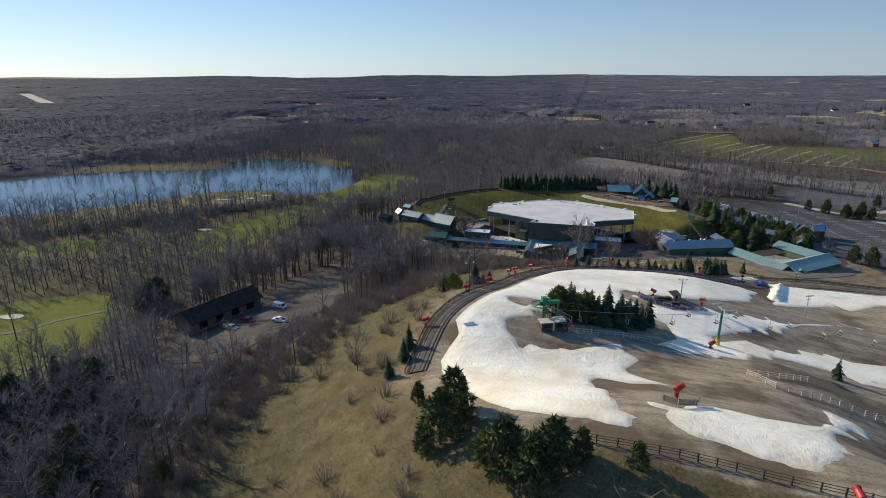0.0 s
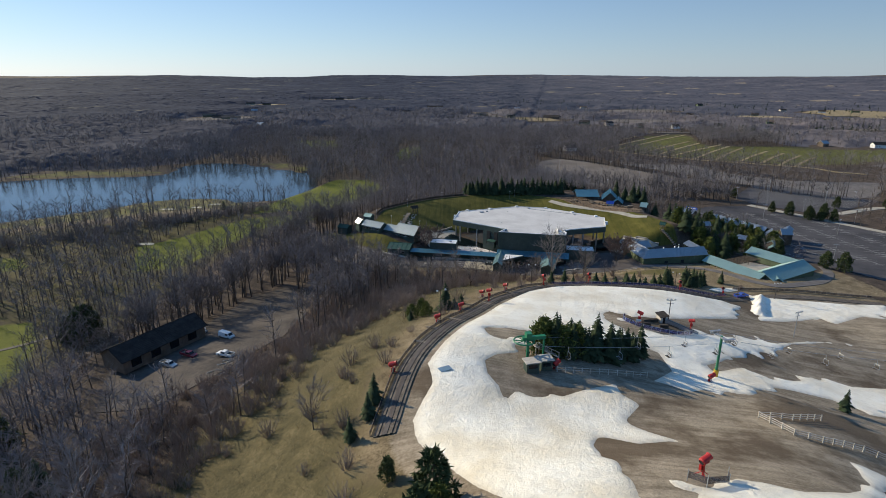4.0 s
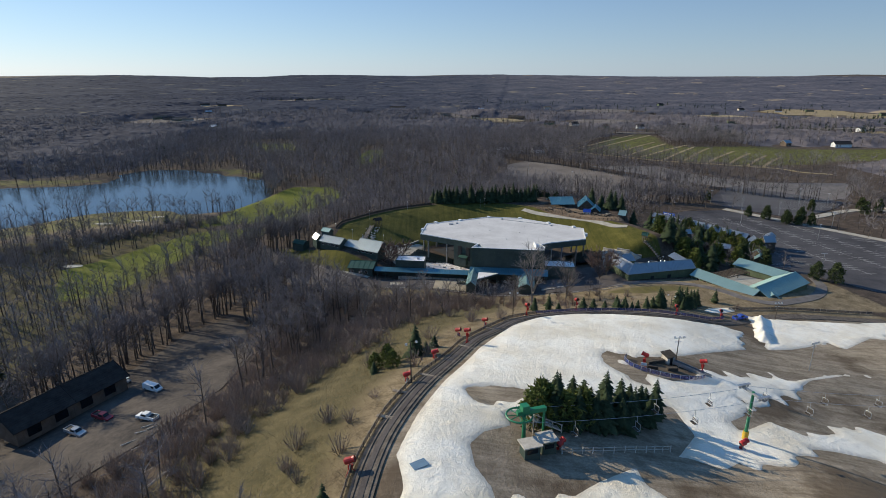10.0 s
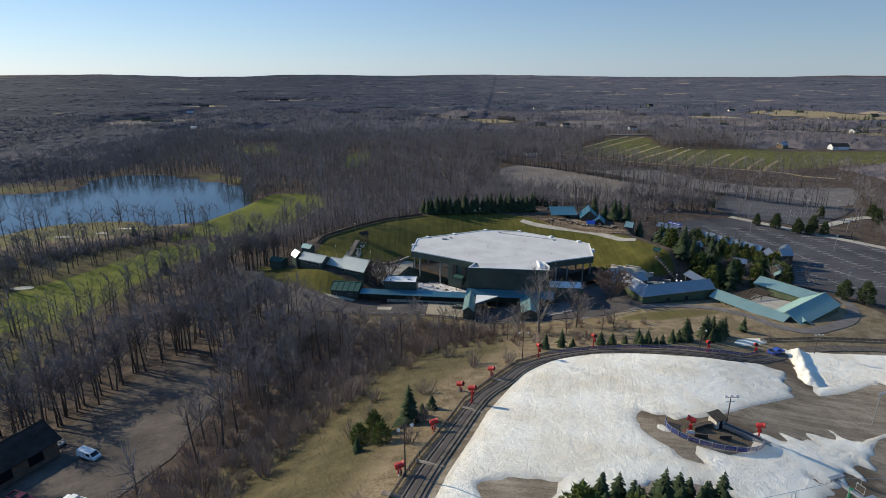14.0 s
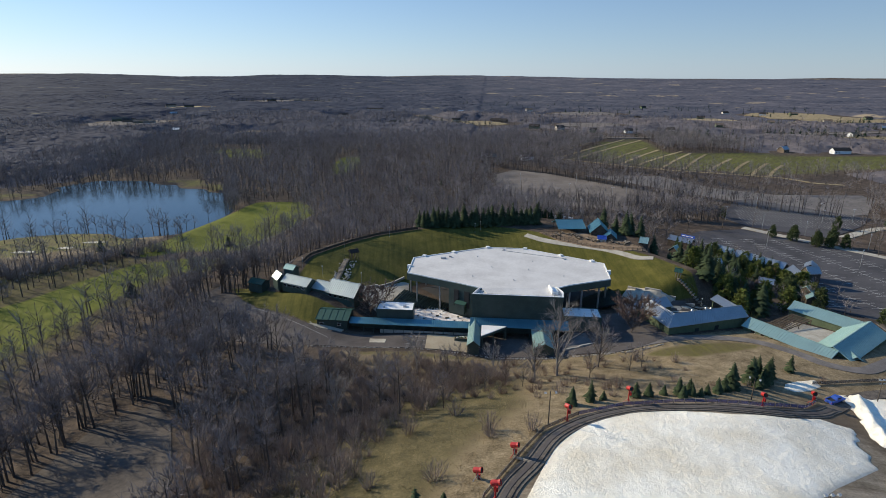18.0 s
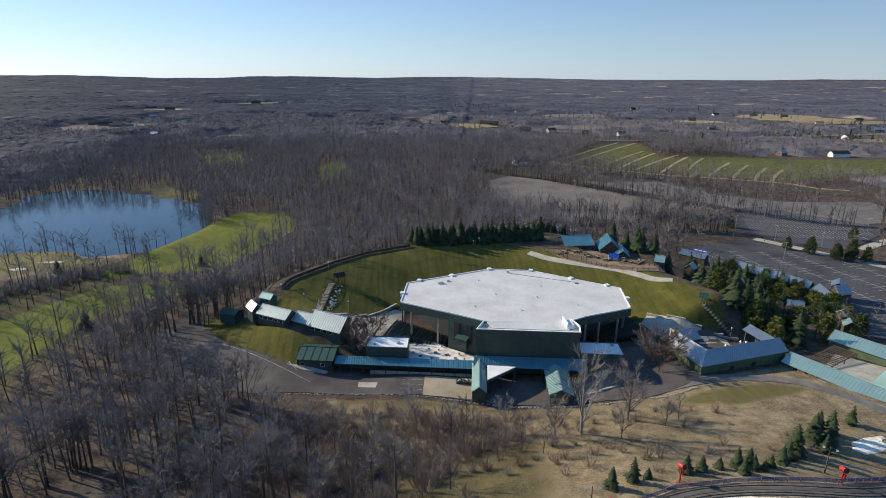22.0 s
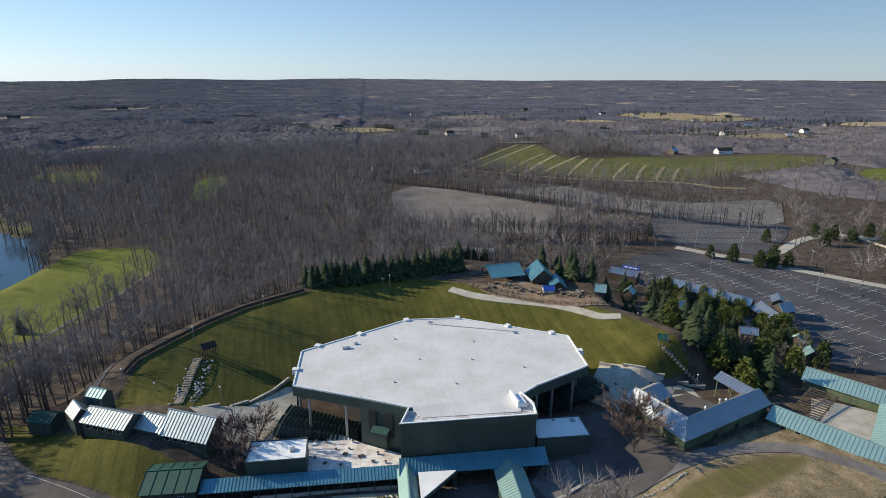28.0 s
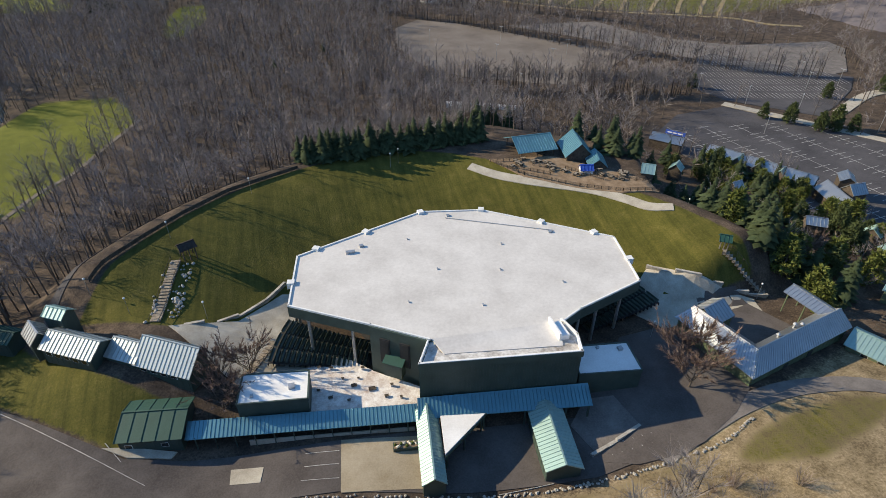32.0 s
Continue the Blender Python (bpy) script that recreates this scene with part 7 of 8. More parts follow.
for x, y, a, h in ((-9.4, -218.6, -20, 3.2), (60.9, -180.2, -100, 2.6), (10.6, -190.4, -70, 3.2), (28.6, -179.2, -80, 3.2), (80.2, -172.4, -110, 2.6), (-3.6, -205.0, -30, 2.0), (-17.5, -230, 10, 1.6), (-23.2, -246, 10, 1.4), (-30.5, -275, 0, 1.6), (31.6, -227.6, 150, 2.4), (46.2, -226.6, -30, 2.6), (38.0, -258.5, 20, 1.4), (2.0, -267.4, 40, 1.0), (27, -331.5, 90, 1.2), (-11.2, -211.5, -30, 1.4)):
    fan_gun(x, y, a, h)
fan_gun(14.2, -307.8, 30, 2.2, 18, "red snow gun on a wheeled carriage inside a net fence")
t = thing("safety_fence", "purple safety netting on poles round a snow gun", "fence")
ring = [(11.3, -309.8), (13.1, -311.3), (16.5, -309.9), (17.7, -307.3)]
for (ax, ay), (bx, by) in zip(ring, ring[1:]):
    part("net", slab(bmesh.new(), [(ax, ay, gz(ax, ay) + 1.5), (bx, by, gz(bx, by) + 1.5), (bx, by + .05, gz(bx, by) + 1.5), (ax, ay + .05, gz(ax, ay) + 1.5)], 1.0), NET, t)
for x, y in ring:
    part("pole", bar(bmesh.new(), (x, y, gz(x, y) - .2), (x, y, gz(x, y) + 1.8), 0.06), STEEL, t)


def mast(x, y, tall, heads, label, turn=0, name="floodlight_mast"):
    t = thing(name, label, "light pole", "floodlight masts", pose(x, y, gz(x, y), 0, 0, turn))
    part("pole", bar(bmesh.new(), (0, 0, -0.4), (0, 0, tall), 0.14, 0.09, 8), TIMBER_DARK if heads < 4 else STEEL, t)
    if heads > 2:
        part("crossarm", box(bmesh.new(), -1.2, 1.2, -0.06, 0.06, tall - 0.5, tall - 0.38), STEEL, t)
        part("crossarm", box(bmesh.new(), -0.9, 0.9, -0.06, 0.06, tall - 1.5, tall - 1.38), STEEL, t)
    for k in range(heads):
        px = (k - (heads - 1) / 2) * (2.2 / max(1, heads - 1)) if heads > 1 else 0.3
        bm = box(bmesh.new(), px - 0.22, px + 0.22, -0.42, -0.1, tall - 0.3, tall + 0.06)
        lamp = part("lamp_head", bm, STEEL, t)
        part("lens", box(bmesh.new(), px - 0.18, px + 0.18, -0.45, -0.42, tall - 0.27, tall + 0.02), WHITE_PAINT, lamp)
    return t


mast(-22.4, -246.4, 8.8, 2, "tall dark floodlight pole with two lamp heads", 30)
mast(40.6, -224.5, 7.6, 3, "dark timber lamp pole on the conveyor island")
mast(84.6, -211.0, 8.6, 4, "steel floodlight mast with two crossarms", 20)
mast(60.6, -176.6, 6.0, 2, "tall lamp pole beside the dry grass", -40)
mast(6.2, -191.8, 7.8, 2, "dark lamp pole at the piste's edge")
mast(102, -168.5, 7.0, 3, "steel floodlight mast by the conveyor")
for x, y in ((-56.5, -70.5), (-46.5, -72.5), (13.2, -17.5), (16.2, -15.5), (20.5, -10.5), (-40.5, -73.5), (-66, -62), (-50, -45.5), (-30, -26), (57, -102), (100, -55), (93, -95)):
    t = thing("path_lamp", "slim white lamp post with a globe head", "lamp post", "lamps along the walks", pose(x, y, gz(x, y)))
    part("post", bar(bmesh.new(), (0, 0, -0.3), (0, 0, 4.6), 0.06, 0.05, 6), STEEL, t)
    bm = bmesh.new()
    bmesh.ops.create_icosphere(bm, subdivisions=2, radius=0.26, matrix=Matrix.Translation((0, 0, 4.9)))
    part("globe", bm, WHITE_PAINT, t)
for x, y in ((211, 47), (229, 31), (274, 78), (200, 71), (172, -94), (284, 60), (141, 131), (102, 87), (111, 147), (190, 10), (215, -30), (245, 0), (80, 190), (130, 190), (160, 150), (240, 100), (262, 60), (230, -80)):
    t = thing("car_park_lamp", "tall steel car park lamp with twin heads", "lamp post", "lamps of the car parks", pose(x, y, gz(x, y), 0, 0, x))
    part("post", bar(bmesh.new(), (0, 0, -0.3), (0, 0, 9.5), 0.14, 0.1, 6), STEEL, t)
    for s in (-1, 1):
        part("lamp_head", box(bmesh.new(), min(0, s * 1.5), max(0, s * 1.5), -0.2, 0.2, 9.4, 9.6), STEEL, t)

# chairlift
WHEEL = Vector((-4.6, -266.0, 37.4))
TOWER = Vector((41.2, -253.8, 32.6))
LOWER = Vector((150, -224, 13.5))
along = (TOWER - WHEEL)
along.z = 0
along.normalize()
across = Vector((-along.y, along.x, 0))
t = thing("lift_terminal", "green chairlift top terminal with a large horizontal bullwheel", "chairlift terminal", "", Matrix.Identity(4))
g0 = gz(WHEEL.x, WHEEL.y)
part("column", bar(bmesh.new(), (WHEEL.x + 0.8, WHEEL.y - 0.2, g0 - 0.5), (WHEEL.x + 0.8, WHEEL.y - 0.2, WHEEL.z + 0.2), 0.35, 0.3, 10), GREEN_PAINT, t)
part("gantry", box(bmesh.new(), -0.4, 4.6, -0.4, 0.4, WHEEL.z + 0.1, WHEEL.z + 0.8, Matrix.Translation((WHEEL.x, WHEEL.y, 0)) @ Matrix.Rotation(math.atan2(along.y, along.x), 4, "Z")), GREEN_PAINT, t)
part("gearbox", box(bmesh.new(), 0.3, 1.5, -0.6, 0.6, WHEEL.z + 0.7, WHEEL.z + 1.7, Matrix.Translation((WHEEL.x, WHEEL.y, 0)) @ Matrix.Rotation(0.3, 4, "Z")), GREEN_PAINT, t)
part("rear_column", bar(bmesh.new(), (WHEEL.x + 4.2, WHEEL.y + 1.0, g0 - 1.0), (WHEEL.x + 4.2, WHEEL.y + 1.0, WHEEL.z + 0.2), 0.22, 0.2, 8), GREEN_PAINT, t)
bm = bmesh.new()
pts = [WHEEL + Vector((2.1 * math.cos(k * math.tau / 28), 2.1 * math.sin(k * math.tau / 28), 0)) for k in range(28)]
for a, b in zip(pts, pts[1:] + pts[:1]):
    bar(bm, a, b, 0.16, 0.16, 6)
wheel = part("bullwheel", bm, GREEN_PAINT, t)
for k in range(8):
    part("spoke", bar(bmesh.new(), WHEEL, pts[k * 7 // 2], 0.09, 0.09, 5), GREEN_PAINT, wheel)
for ox, oy, lx, ly, h, mat in ((1.2, -3.8, 2.6, 2.0, 2.3, TIMBER_PALE), (4.2, -1.8, 2.4, 2.2, 2.4, TIMBER_PALE)):
    x, y = WHEEL.x + ox, WHEEL.y + oy
    hut = thing("lift_hut", "small lift operator's hut with a pale flat roof", "hut", "lift huts", pose(x, y, gz(x, y), 0, 0, 15))
    part("wall", box(bmesh.new(), -lx / 2, lx / 2, -ly / 2, ly / 2, -0.5, h), GREEN_WALL, hut)
    part("roof", box(bmesh.new(), -lx / 2 - .3, lx / 2 + .3, -ly / 2 - .3, ly / 2 + .3, h, h + 0.18), mat, hut)
    part("window", box(bmesh.new(), -lx / 2 + .4, lx / 2 - .4, -ly / 2 - .04, -ly / 2, 1.1, 1.9), GLASS, hut)
ramp_t = thing("lift_ramp", "pale timber unloading ramp with open railings", "ramp")
for s in (-1.2, 1.2):
    a, b = WHEEL + along * 3.2 + across * (s + 2.4), WHEEL + along * 8.5 + across * (s + 2.4)
    part("stringer", bar(bmesh.new(), (a.x, a.y, g0 + 2.4), (b.x, b.y, gz(b.x, b.y) + 0.6), 0.14, 0.14, 4), TIMBER_PALE, ramp_t)
    part("handrail", bar(bmesh.new(), (a.x, a.y, g0 + 3.5), (b.x, b.y, gz(b.x, b.y) + 1.7), 0.09, 0.09, 4), TIMBER_PALE, ramp_t)
    for k in range(4):
        p = a.lerp(b, k / 3)
        zz = g0 + 2.4 + (gz(b.x, b.y) + 0.6 - g0 - 2.4) * k / 3
        part("post", box(bmesh.new(), p.x - .08, p.x + .08, p.y - .08, p.y + .08, gz(p.x, p.y) - .2, zz + 1.15), TIMBER_PALE, ramp_t)
for k in range(9):
    p = (WHEEL + along * (3.2 + 5.3 * k / 8)) + across * 2.4
    zz = g0 + 2.4 + (gz(p.x, p.y) + 0.6 - g0 - 2.4) * k / 8
    part("plank", box(bmesh.new(), -0.28, 0.28, -1.2, 1.2, zz, zz + 0.06, Matrix.Translation((p.x, p.y, 0)) @ Matrix.Rotation(math.atan2(along.y, along.x), 4, "Z")), TIMBER_PALE, ramp_t)
tw = thing("lift_tower", "green chairlift tower with a steel crossarm and sheaves", "lift tower")
tg = gz(TOWER.x, TOWER.y)
part("column", bar(bmesh.new(), (TOWER.x, TOWER.y, tg - 0.5), (TOWER.x, TOWER.y, TOWER.z + 0.5), 0.34, 0.26, 10), GREEN_PAINT, tw)
part("crossarm", box(bmesh.new(), -0.25, 0.25, -2.7, 2.7, TOWER.z, TOWER.z + 0.4, Matrix.Translation((TOWER.x, TOWER.y, 0)) @ Matrix.Rotation(math.atan2(along.y, along.x), 4, "Z")), STEEL, tw)
part("padding", bar(bmesh.new(), (TOWER.x, TOWER.y, tg), (TOWER.x, TOWER.y, tg + 1.9), 0.55, 0.55, 10), plain_paint("yellow_padding", (0.6, 0.38, 0.03), 0.7), tw)
for s in (-2.3, 2.3):
    for k in (-0.9, -0.3, 0.3, 0.9):
        p = TOWER + across * s + along * k
        part("sheave", bar(bmesh.new(), p + across * 0.1 + Vector((0, 0, 0.3)), p - across * 0.1 + Vector((0, 0, 0.3)), 0.24, 0.24, 10), STEEL, tw)
    p = TOWER + across * s
    part("catwalk", box(bmesh.new(), -1.4, 1.4, -0.3, 0.3, TOWER.z + 0.7, TOWER.z + 0.78, Matrix.Translation((p.x, p.y, 0)) @ Matrix.Rotation(math.atan2(along.y, along.x), 4, "Z")), STEEL, tw)
    part("ladder", bar(bmesh.new(), (TOWER.x + s * .12, TOWER.y, tg + 2), (TOWER.x + s * .12, TOWER.y, TOWER.z), 0.04, 0.04, 4), STEEL, tw)
rope = thing("lift_rope", "steel haul rope of the chairlift", "cable")
chairs = []
for s in (-2.2, 2.2):
    for a, b, sag in ((WHEEL, TOWER, 0.8), (TOWER + Vector((0, 0, 0.55)), LOWER, 3.0)):
        bm = bmesh.new()
        rings = []
        for k in range(17):
            u = k / 16
            p = a.lerp(b, u) + across * s - Vector((0, 0, 4 * sag * u * (1 - u)))
            rings.append([bm.verts.new(p + across * (0.035 * c) + Vector((0, 0, 0.035 * d))) for c, d in ((1, 0), (0, 1), (-1, 0), (0, -1))])
        for p, q in zip(rings, rings[1:]):
            for j in range(4):
                bm.faces.new((p[j], p[(j + 1) % 4], q[(j + 1) % 4], q[j]))
        part("strand", bm, STEEL, rope)
        n = 4 if b is TOWER else 7
        for k in range(n):
            u = (k + (0.35 if s > 0 else 0.75)) / n
            if u < 0.98:
                chairs.append(a.lerp(b, u) + across * s - Vector((0, 0, 4 * sag * u * (1 - u))))


def lift_chair():
    t = thing("lift_chair", "steel double lift chair hanging from the rope", "chair", "chairs of the lift")
    bm = bar(bmesh.new(), (0, 0, 0), (0.1, 0, -1.1), 0.045, 0.045, 5)
    bar(bm, (0.1, 0, -1.1), (0.25, 0, -1.3), 0.045, 0.045, 5)
    part("hanger", bm, STEEL, t)
    bm = bmesh.new()
    c = [(0.25, -0.65, -1.3), (0.25, 0.65, -1.3), (0.3, 0.65, -2.5), (0.3, -0.65, -2.5)]
    for a, b in zip(c, c[1:] + c[:1]):
        bar(bm, a, b, 0.045, 0.045, 5)
    for y in (-0.65, 0.65):
        bar(bm, (0.3, y, -2.5), (-0.3, y, -2.45), 0.045, 0.045, 5)
    part("frame", bm, STEEL, t)
    for k in range(3):
        part("slat", box(bmesh.new(), 0.1 - k * 0.2 - .07, 0.1 - k * 0.2 + .07, -0.62, 0.62, -2.5, -2.45), TIMBER_DARK, t)
    for k in range(2):
        part("back_slat", box(bmesh.new(), 0.27, 0.31, -0.62, 0.62, -2.2 + k * 0.28, -2.08 + k * 0.28), TIMBER_DARK, t)
    return t


chair = lift_chair()
turn = math.degrees(math.atan2(along.y, along.x))
for k, p in enumerate(chairs):
    m = pose(*p, 0, 0, turn)
    if k == 0:
        chair.matrix_basis = m
    else:
        copy_thing(chair, m)


def fence(name, label, line, step, tall, rails, mat, group="", post=0.07, rail=0.05, net=None):
    """Posts along a line on the ground, with rails or net panels between them."""
    t = thing(name, label, "fence", group)
    pts = []
    for (ax, ay), (bx, by) in zip(line, line[1:]):
        n = max(1, round(math.hypot(bx - ax, by - ay) / step))
        pts += [(ax + (bx - ax) * k / n, ay + (by - ay) * k / n) for k in range(n)]
    pts = [(x, y, gz(x, y)) for x, y in pts + [line[-1]]]
    for x, y, z in pts:
        part("post", box(bmesh.new(), x - post, x + post, y - post, y + post, z - 0.3, z + tall), mat, t)
    for a, b in zip(pts, pts[1:]):
        for h in rails:
            part("rail", bar(bmesh.new(), (a[0], a[1], a[2] + h), (b[0], b[1], b[2] + h), rail, rail, 4), mat, t)
        if net is not None:
            part("net", slab(bmesh.new(), [(a[0], a[1], a[2] + tall * .92), (b[0], b[1], b[2] + tall * .92), (b[0] + .03, b[1] + .03, b[2] + tall * .92), (a[0] + .03, a[1] + .03, a[2] + tall * .92)], tall * .8), net, t)
    return t


fence("split_rail_fence", "pale weathered split-rail fence beside the piste", [(53.4, -272.7), (45.6, -276.2), (38.5, -277.2), (41.3, -283.7), (45.9, -284.6), (53.9, -283.7), (58.4, -284.7), (70, -283), (84, -281)], 2.3, 1.35, (0.4, 0.8, 1.2), TIMBER_PALE, "", 0.09, 0.07)
fence("timber_fence", "dark timber rail fence along the piste's lower edge", [(-4.8, -322.1), (-0.9, -323.4), (4.4, -324.4), (9.2, -325.2), (15.6, -326.8), (24.2, -329.4), (36, -333), (50, -337)], 2.6, 1.3, (0.4, 0.8, 1.2), TIMBER_DARK, "", 0.08, 0.05)
fence("timber_fence", "dark timber fence along the wooded edge of the lawn", [(-66.5, -58.5), (-63.8, -54.6), (-56, -44.5), (-47.7, -34.7), (-36.4, -24.6), (-26.6, -19.3), (-15.9, -14.1)], 2.2, 1.4, (0.4, 0.8, 1.25), TIMBER_DARK, "", 0.08, 0.07, TIMBER_DARK)
fence("queue_railing", "pale metal queue railing by the lift", [(2, -268.5), (9, -267.4), (17, -265.4), (22, -263.6)], 1.9, 1.3, (0.6, 1.15), TIMBER_PALE, "", 0.06, 0.045)
edge_line = [(-32.5, -291), (-30.4, -275), (-26.6, -259), (-20.2, -240), (-10.9, -217), (-3, -205.5), (4.4, -194.8), (14.2, -187)]
fence("net_fence", "low dark net fence with timber posts along the track", edge_line, 2.6, 1.15, (1.05,), TIMBER, "fences along the track", 0.06, 0.04, NET)
fence("net_fence", "low blue net fence along the track's north edge", [(14.2, -187), (26.5, -181.6), (39, -180.2), (60, -180.6), (75, -176.5), (82, -171.5)], 2.6, 1.15, (1.05,), TIMBER, "fences along the track", 0.06, 0.04, NET_BLUE)
fence("net_fence", "low dark net fence by the lodge conveyor", [(90, -160), (104, -158.5), (125, -156), (150, -153)], 2.6, 1.15, (1.05, 0.5), TIMBER, "fences along the track", 0.06, 0.04, NET)
isle_edge = [(37 + 9.6 * math.cos(a), -226.8 + 6.0 * math.sin(a)) for a in [radians(150 + 14 * k) for k in range(15)]]
fence("net_fence", "bright blue net fence round the conveyor island", isle_edge, 1.9, 1.25, (1.15,), STEEL, "fences along the track", 0.05, 0.04, NET_BLUE)
for k, (x, y, a) in enumerate(((-22.6, -262, 72), (-15.6, -243.5, 66), (-20.5, -252, 70), (-6.6, -222, 60), (1, -207, 60))):
    t = thing("timber_sleeper", "timber crossing boards laid over the track", "boards", "boards over the track", pose(x - 3, y, gz(x - 3, y) + 0.22, 0, 0, a + 90))
    part("board", box(bmesh.new(), -2.3, 2.3, -0.35, -0.02, 0, 0.1), TIMBER, t)
    part("board", box(bmesh.new(), -2.3, 2.3, 0.02, 0.35, 0, 0.1), TIMBER, t)
for side in (-1.15, 0.0, 1.15):
    ln = rounded([(-30, -292), (-27.5, -274), (-24, -260), (-17.5, -241), (-8.2, -218), (-0.8, -207.5), (6, -197.5), (15.5, -189.5), (27, -184.2), (39, -182.8), (60, -183.5), (76, -179), (84, -174.5)], 5)
    off = []
    for k, (x, y) in enumerate(ln):
        q, p = ln[min(k + 1, len(ln) - 1)], ln[max(k - 1, 0)]
        d = math.hypot(q[0] - p[0], q[1] - p[1])
        off.append((x - (q[1] - p[1]) / d * side, y + (q[0] - p[0]) / d * side))
    ribbon("conveyor_kerb", off, 0.28 if side else 0.9, TRACK if side else ASPHALT, 0.34 if side else 0.27, "worn rubber edging of the conveyor track" if side else "grey conveyor strip along the track", "conveyor", per=0)
# conveyor island
t = thing("conveyor_shed", "small timber conveyor shed with a pitched roof", "shed", "", pose(39, -223.8, gz(39, -223.8), 0, 0, 20))
part("wall", box(bmesh.new(), -1.2, 1.2, -1, 1, -0.5, 2.1), TIMBER_PALE, t)
part("roof", slab(bmesh.new(), [(-1.5, -1.3, 2.1), (1.5, -1.3, 2.1), (1.5, 1.3, 2.7), (-1.5, 1.3, 2.7)], 0.12), TIMBER_DARK, t)
part("door", box(bmesh.new(), -0.4, 0.4, -1.04, -1, 0, 1.8), DARK, t)
t = thing("conveyor_lift", "short covered conveyor lift with steel frame", "conveyor", "", pose(43, -226.5, gz(43, -226.5) + 0.1, 0, 14, -28))
part("belt", box(bmesh.new(), -4, 5, -0.4, 0.4, 0.2, 0.4), RUBBER, t)
for s in (-0.55, 0.55):
    part("side_rail", box(bmesh.new(), -4, 5, s - .06, s + .06, 0.1, 0.9), STEEL, t)
for k in range(7):
    part("leg", box(bmesh.new(), -3.6 + k * 1.3 - .05, -3.6 + k * 1.3 + .05, -0.6, 0.6, -0.8, 0.15), STEEL, t)
for x, y, a in ((34, -226, 20), (36.5, -224.6, 10), (33, -229, -15), (38, -228.5, 0)):
    t = thing("pallet_stack", "stack of dark timber boards on the island", "timber", "timber on the island", pose(x, y, gz(x, y), 0, 0, a))
    for k in range(4):
        part("board", box(bmesh.new(), -1.2, 1.2, -0.5 + .1 * (k % 2), 0.5, k * 0.22, k * 0.22 + 0.16), TIMBER_DARK, t)
t = thing("hill_sign", "small white trail sign on two posts", "sign", "", pose(30.6, -229.6, gz(30.6, -229.6), 0, 0, -20))
part("board", box(bmesh.new(), -0.7, 0.7, -0.04, 0.04, 0.9, 1.6), WHITE_PAINT, t)
for s in (-0.6, 0.6):
    part("post", box(bmesh.new(), s - .05, s + .05, -.05, .05, -0.3, 0.9), TIMBER, t)
t = thing("ground_sheet", "grey-blue plastic sheet lying on the snow", "sheet", "", pose(-20.5, -275.5, gz(-20.5, -275.5) + 0.36, 0, 0, 30))
part("sheet", box(bmesh.new(), -1.2, 1.2, -0.8, 0.8, 0, 0.06), plain_paint("grey_blue_plastic", (0.16, 0.25, 0.33), 0.5), t)

# ---- vehicles ----
def hull(profile, half, taper=0.0):
    """A body from a side outline: length and height pairs, drawn in at the top by taper."""
    bm = bmesh.new()
    top = max(z for _, z in profile)
    rings = []
    for s in (-1, 1):
        rings.append([bm.verts.new((x, s * (half - taper * max(0, (z - 0.9)) / max(0.1, top - 0.9)), z)) for x, z in profile])
    n = len(profile)
    bm.faces.new(rings[0])
    bm.faces.new(rings[1][::-1])
    for i in range(n):
        bm.faces.new((rings[0][i], rings[1][i], rings[1][(i + 1) % n], rings[0][(i + 1) % n]))
    bmesh.ops.recalc_face_normals(bm, faces=bm.faces[:])
    bmesh.ops.bevel(bm, geom=bm.edges[:], offset=0.05, segments=1, affect="EDGES")
    return bm


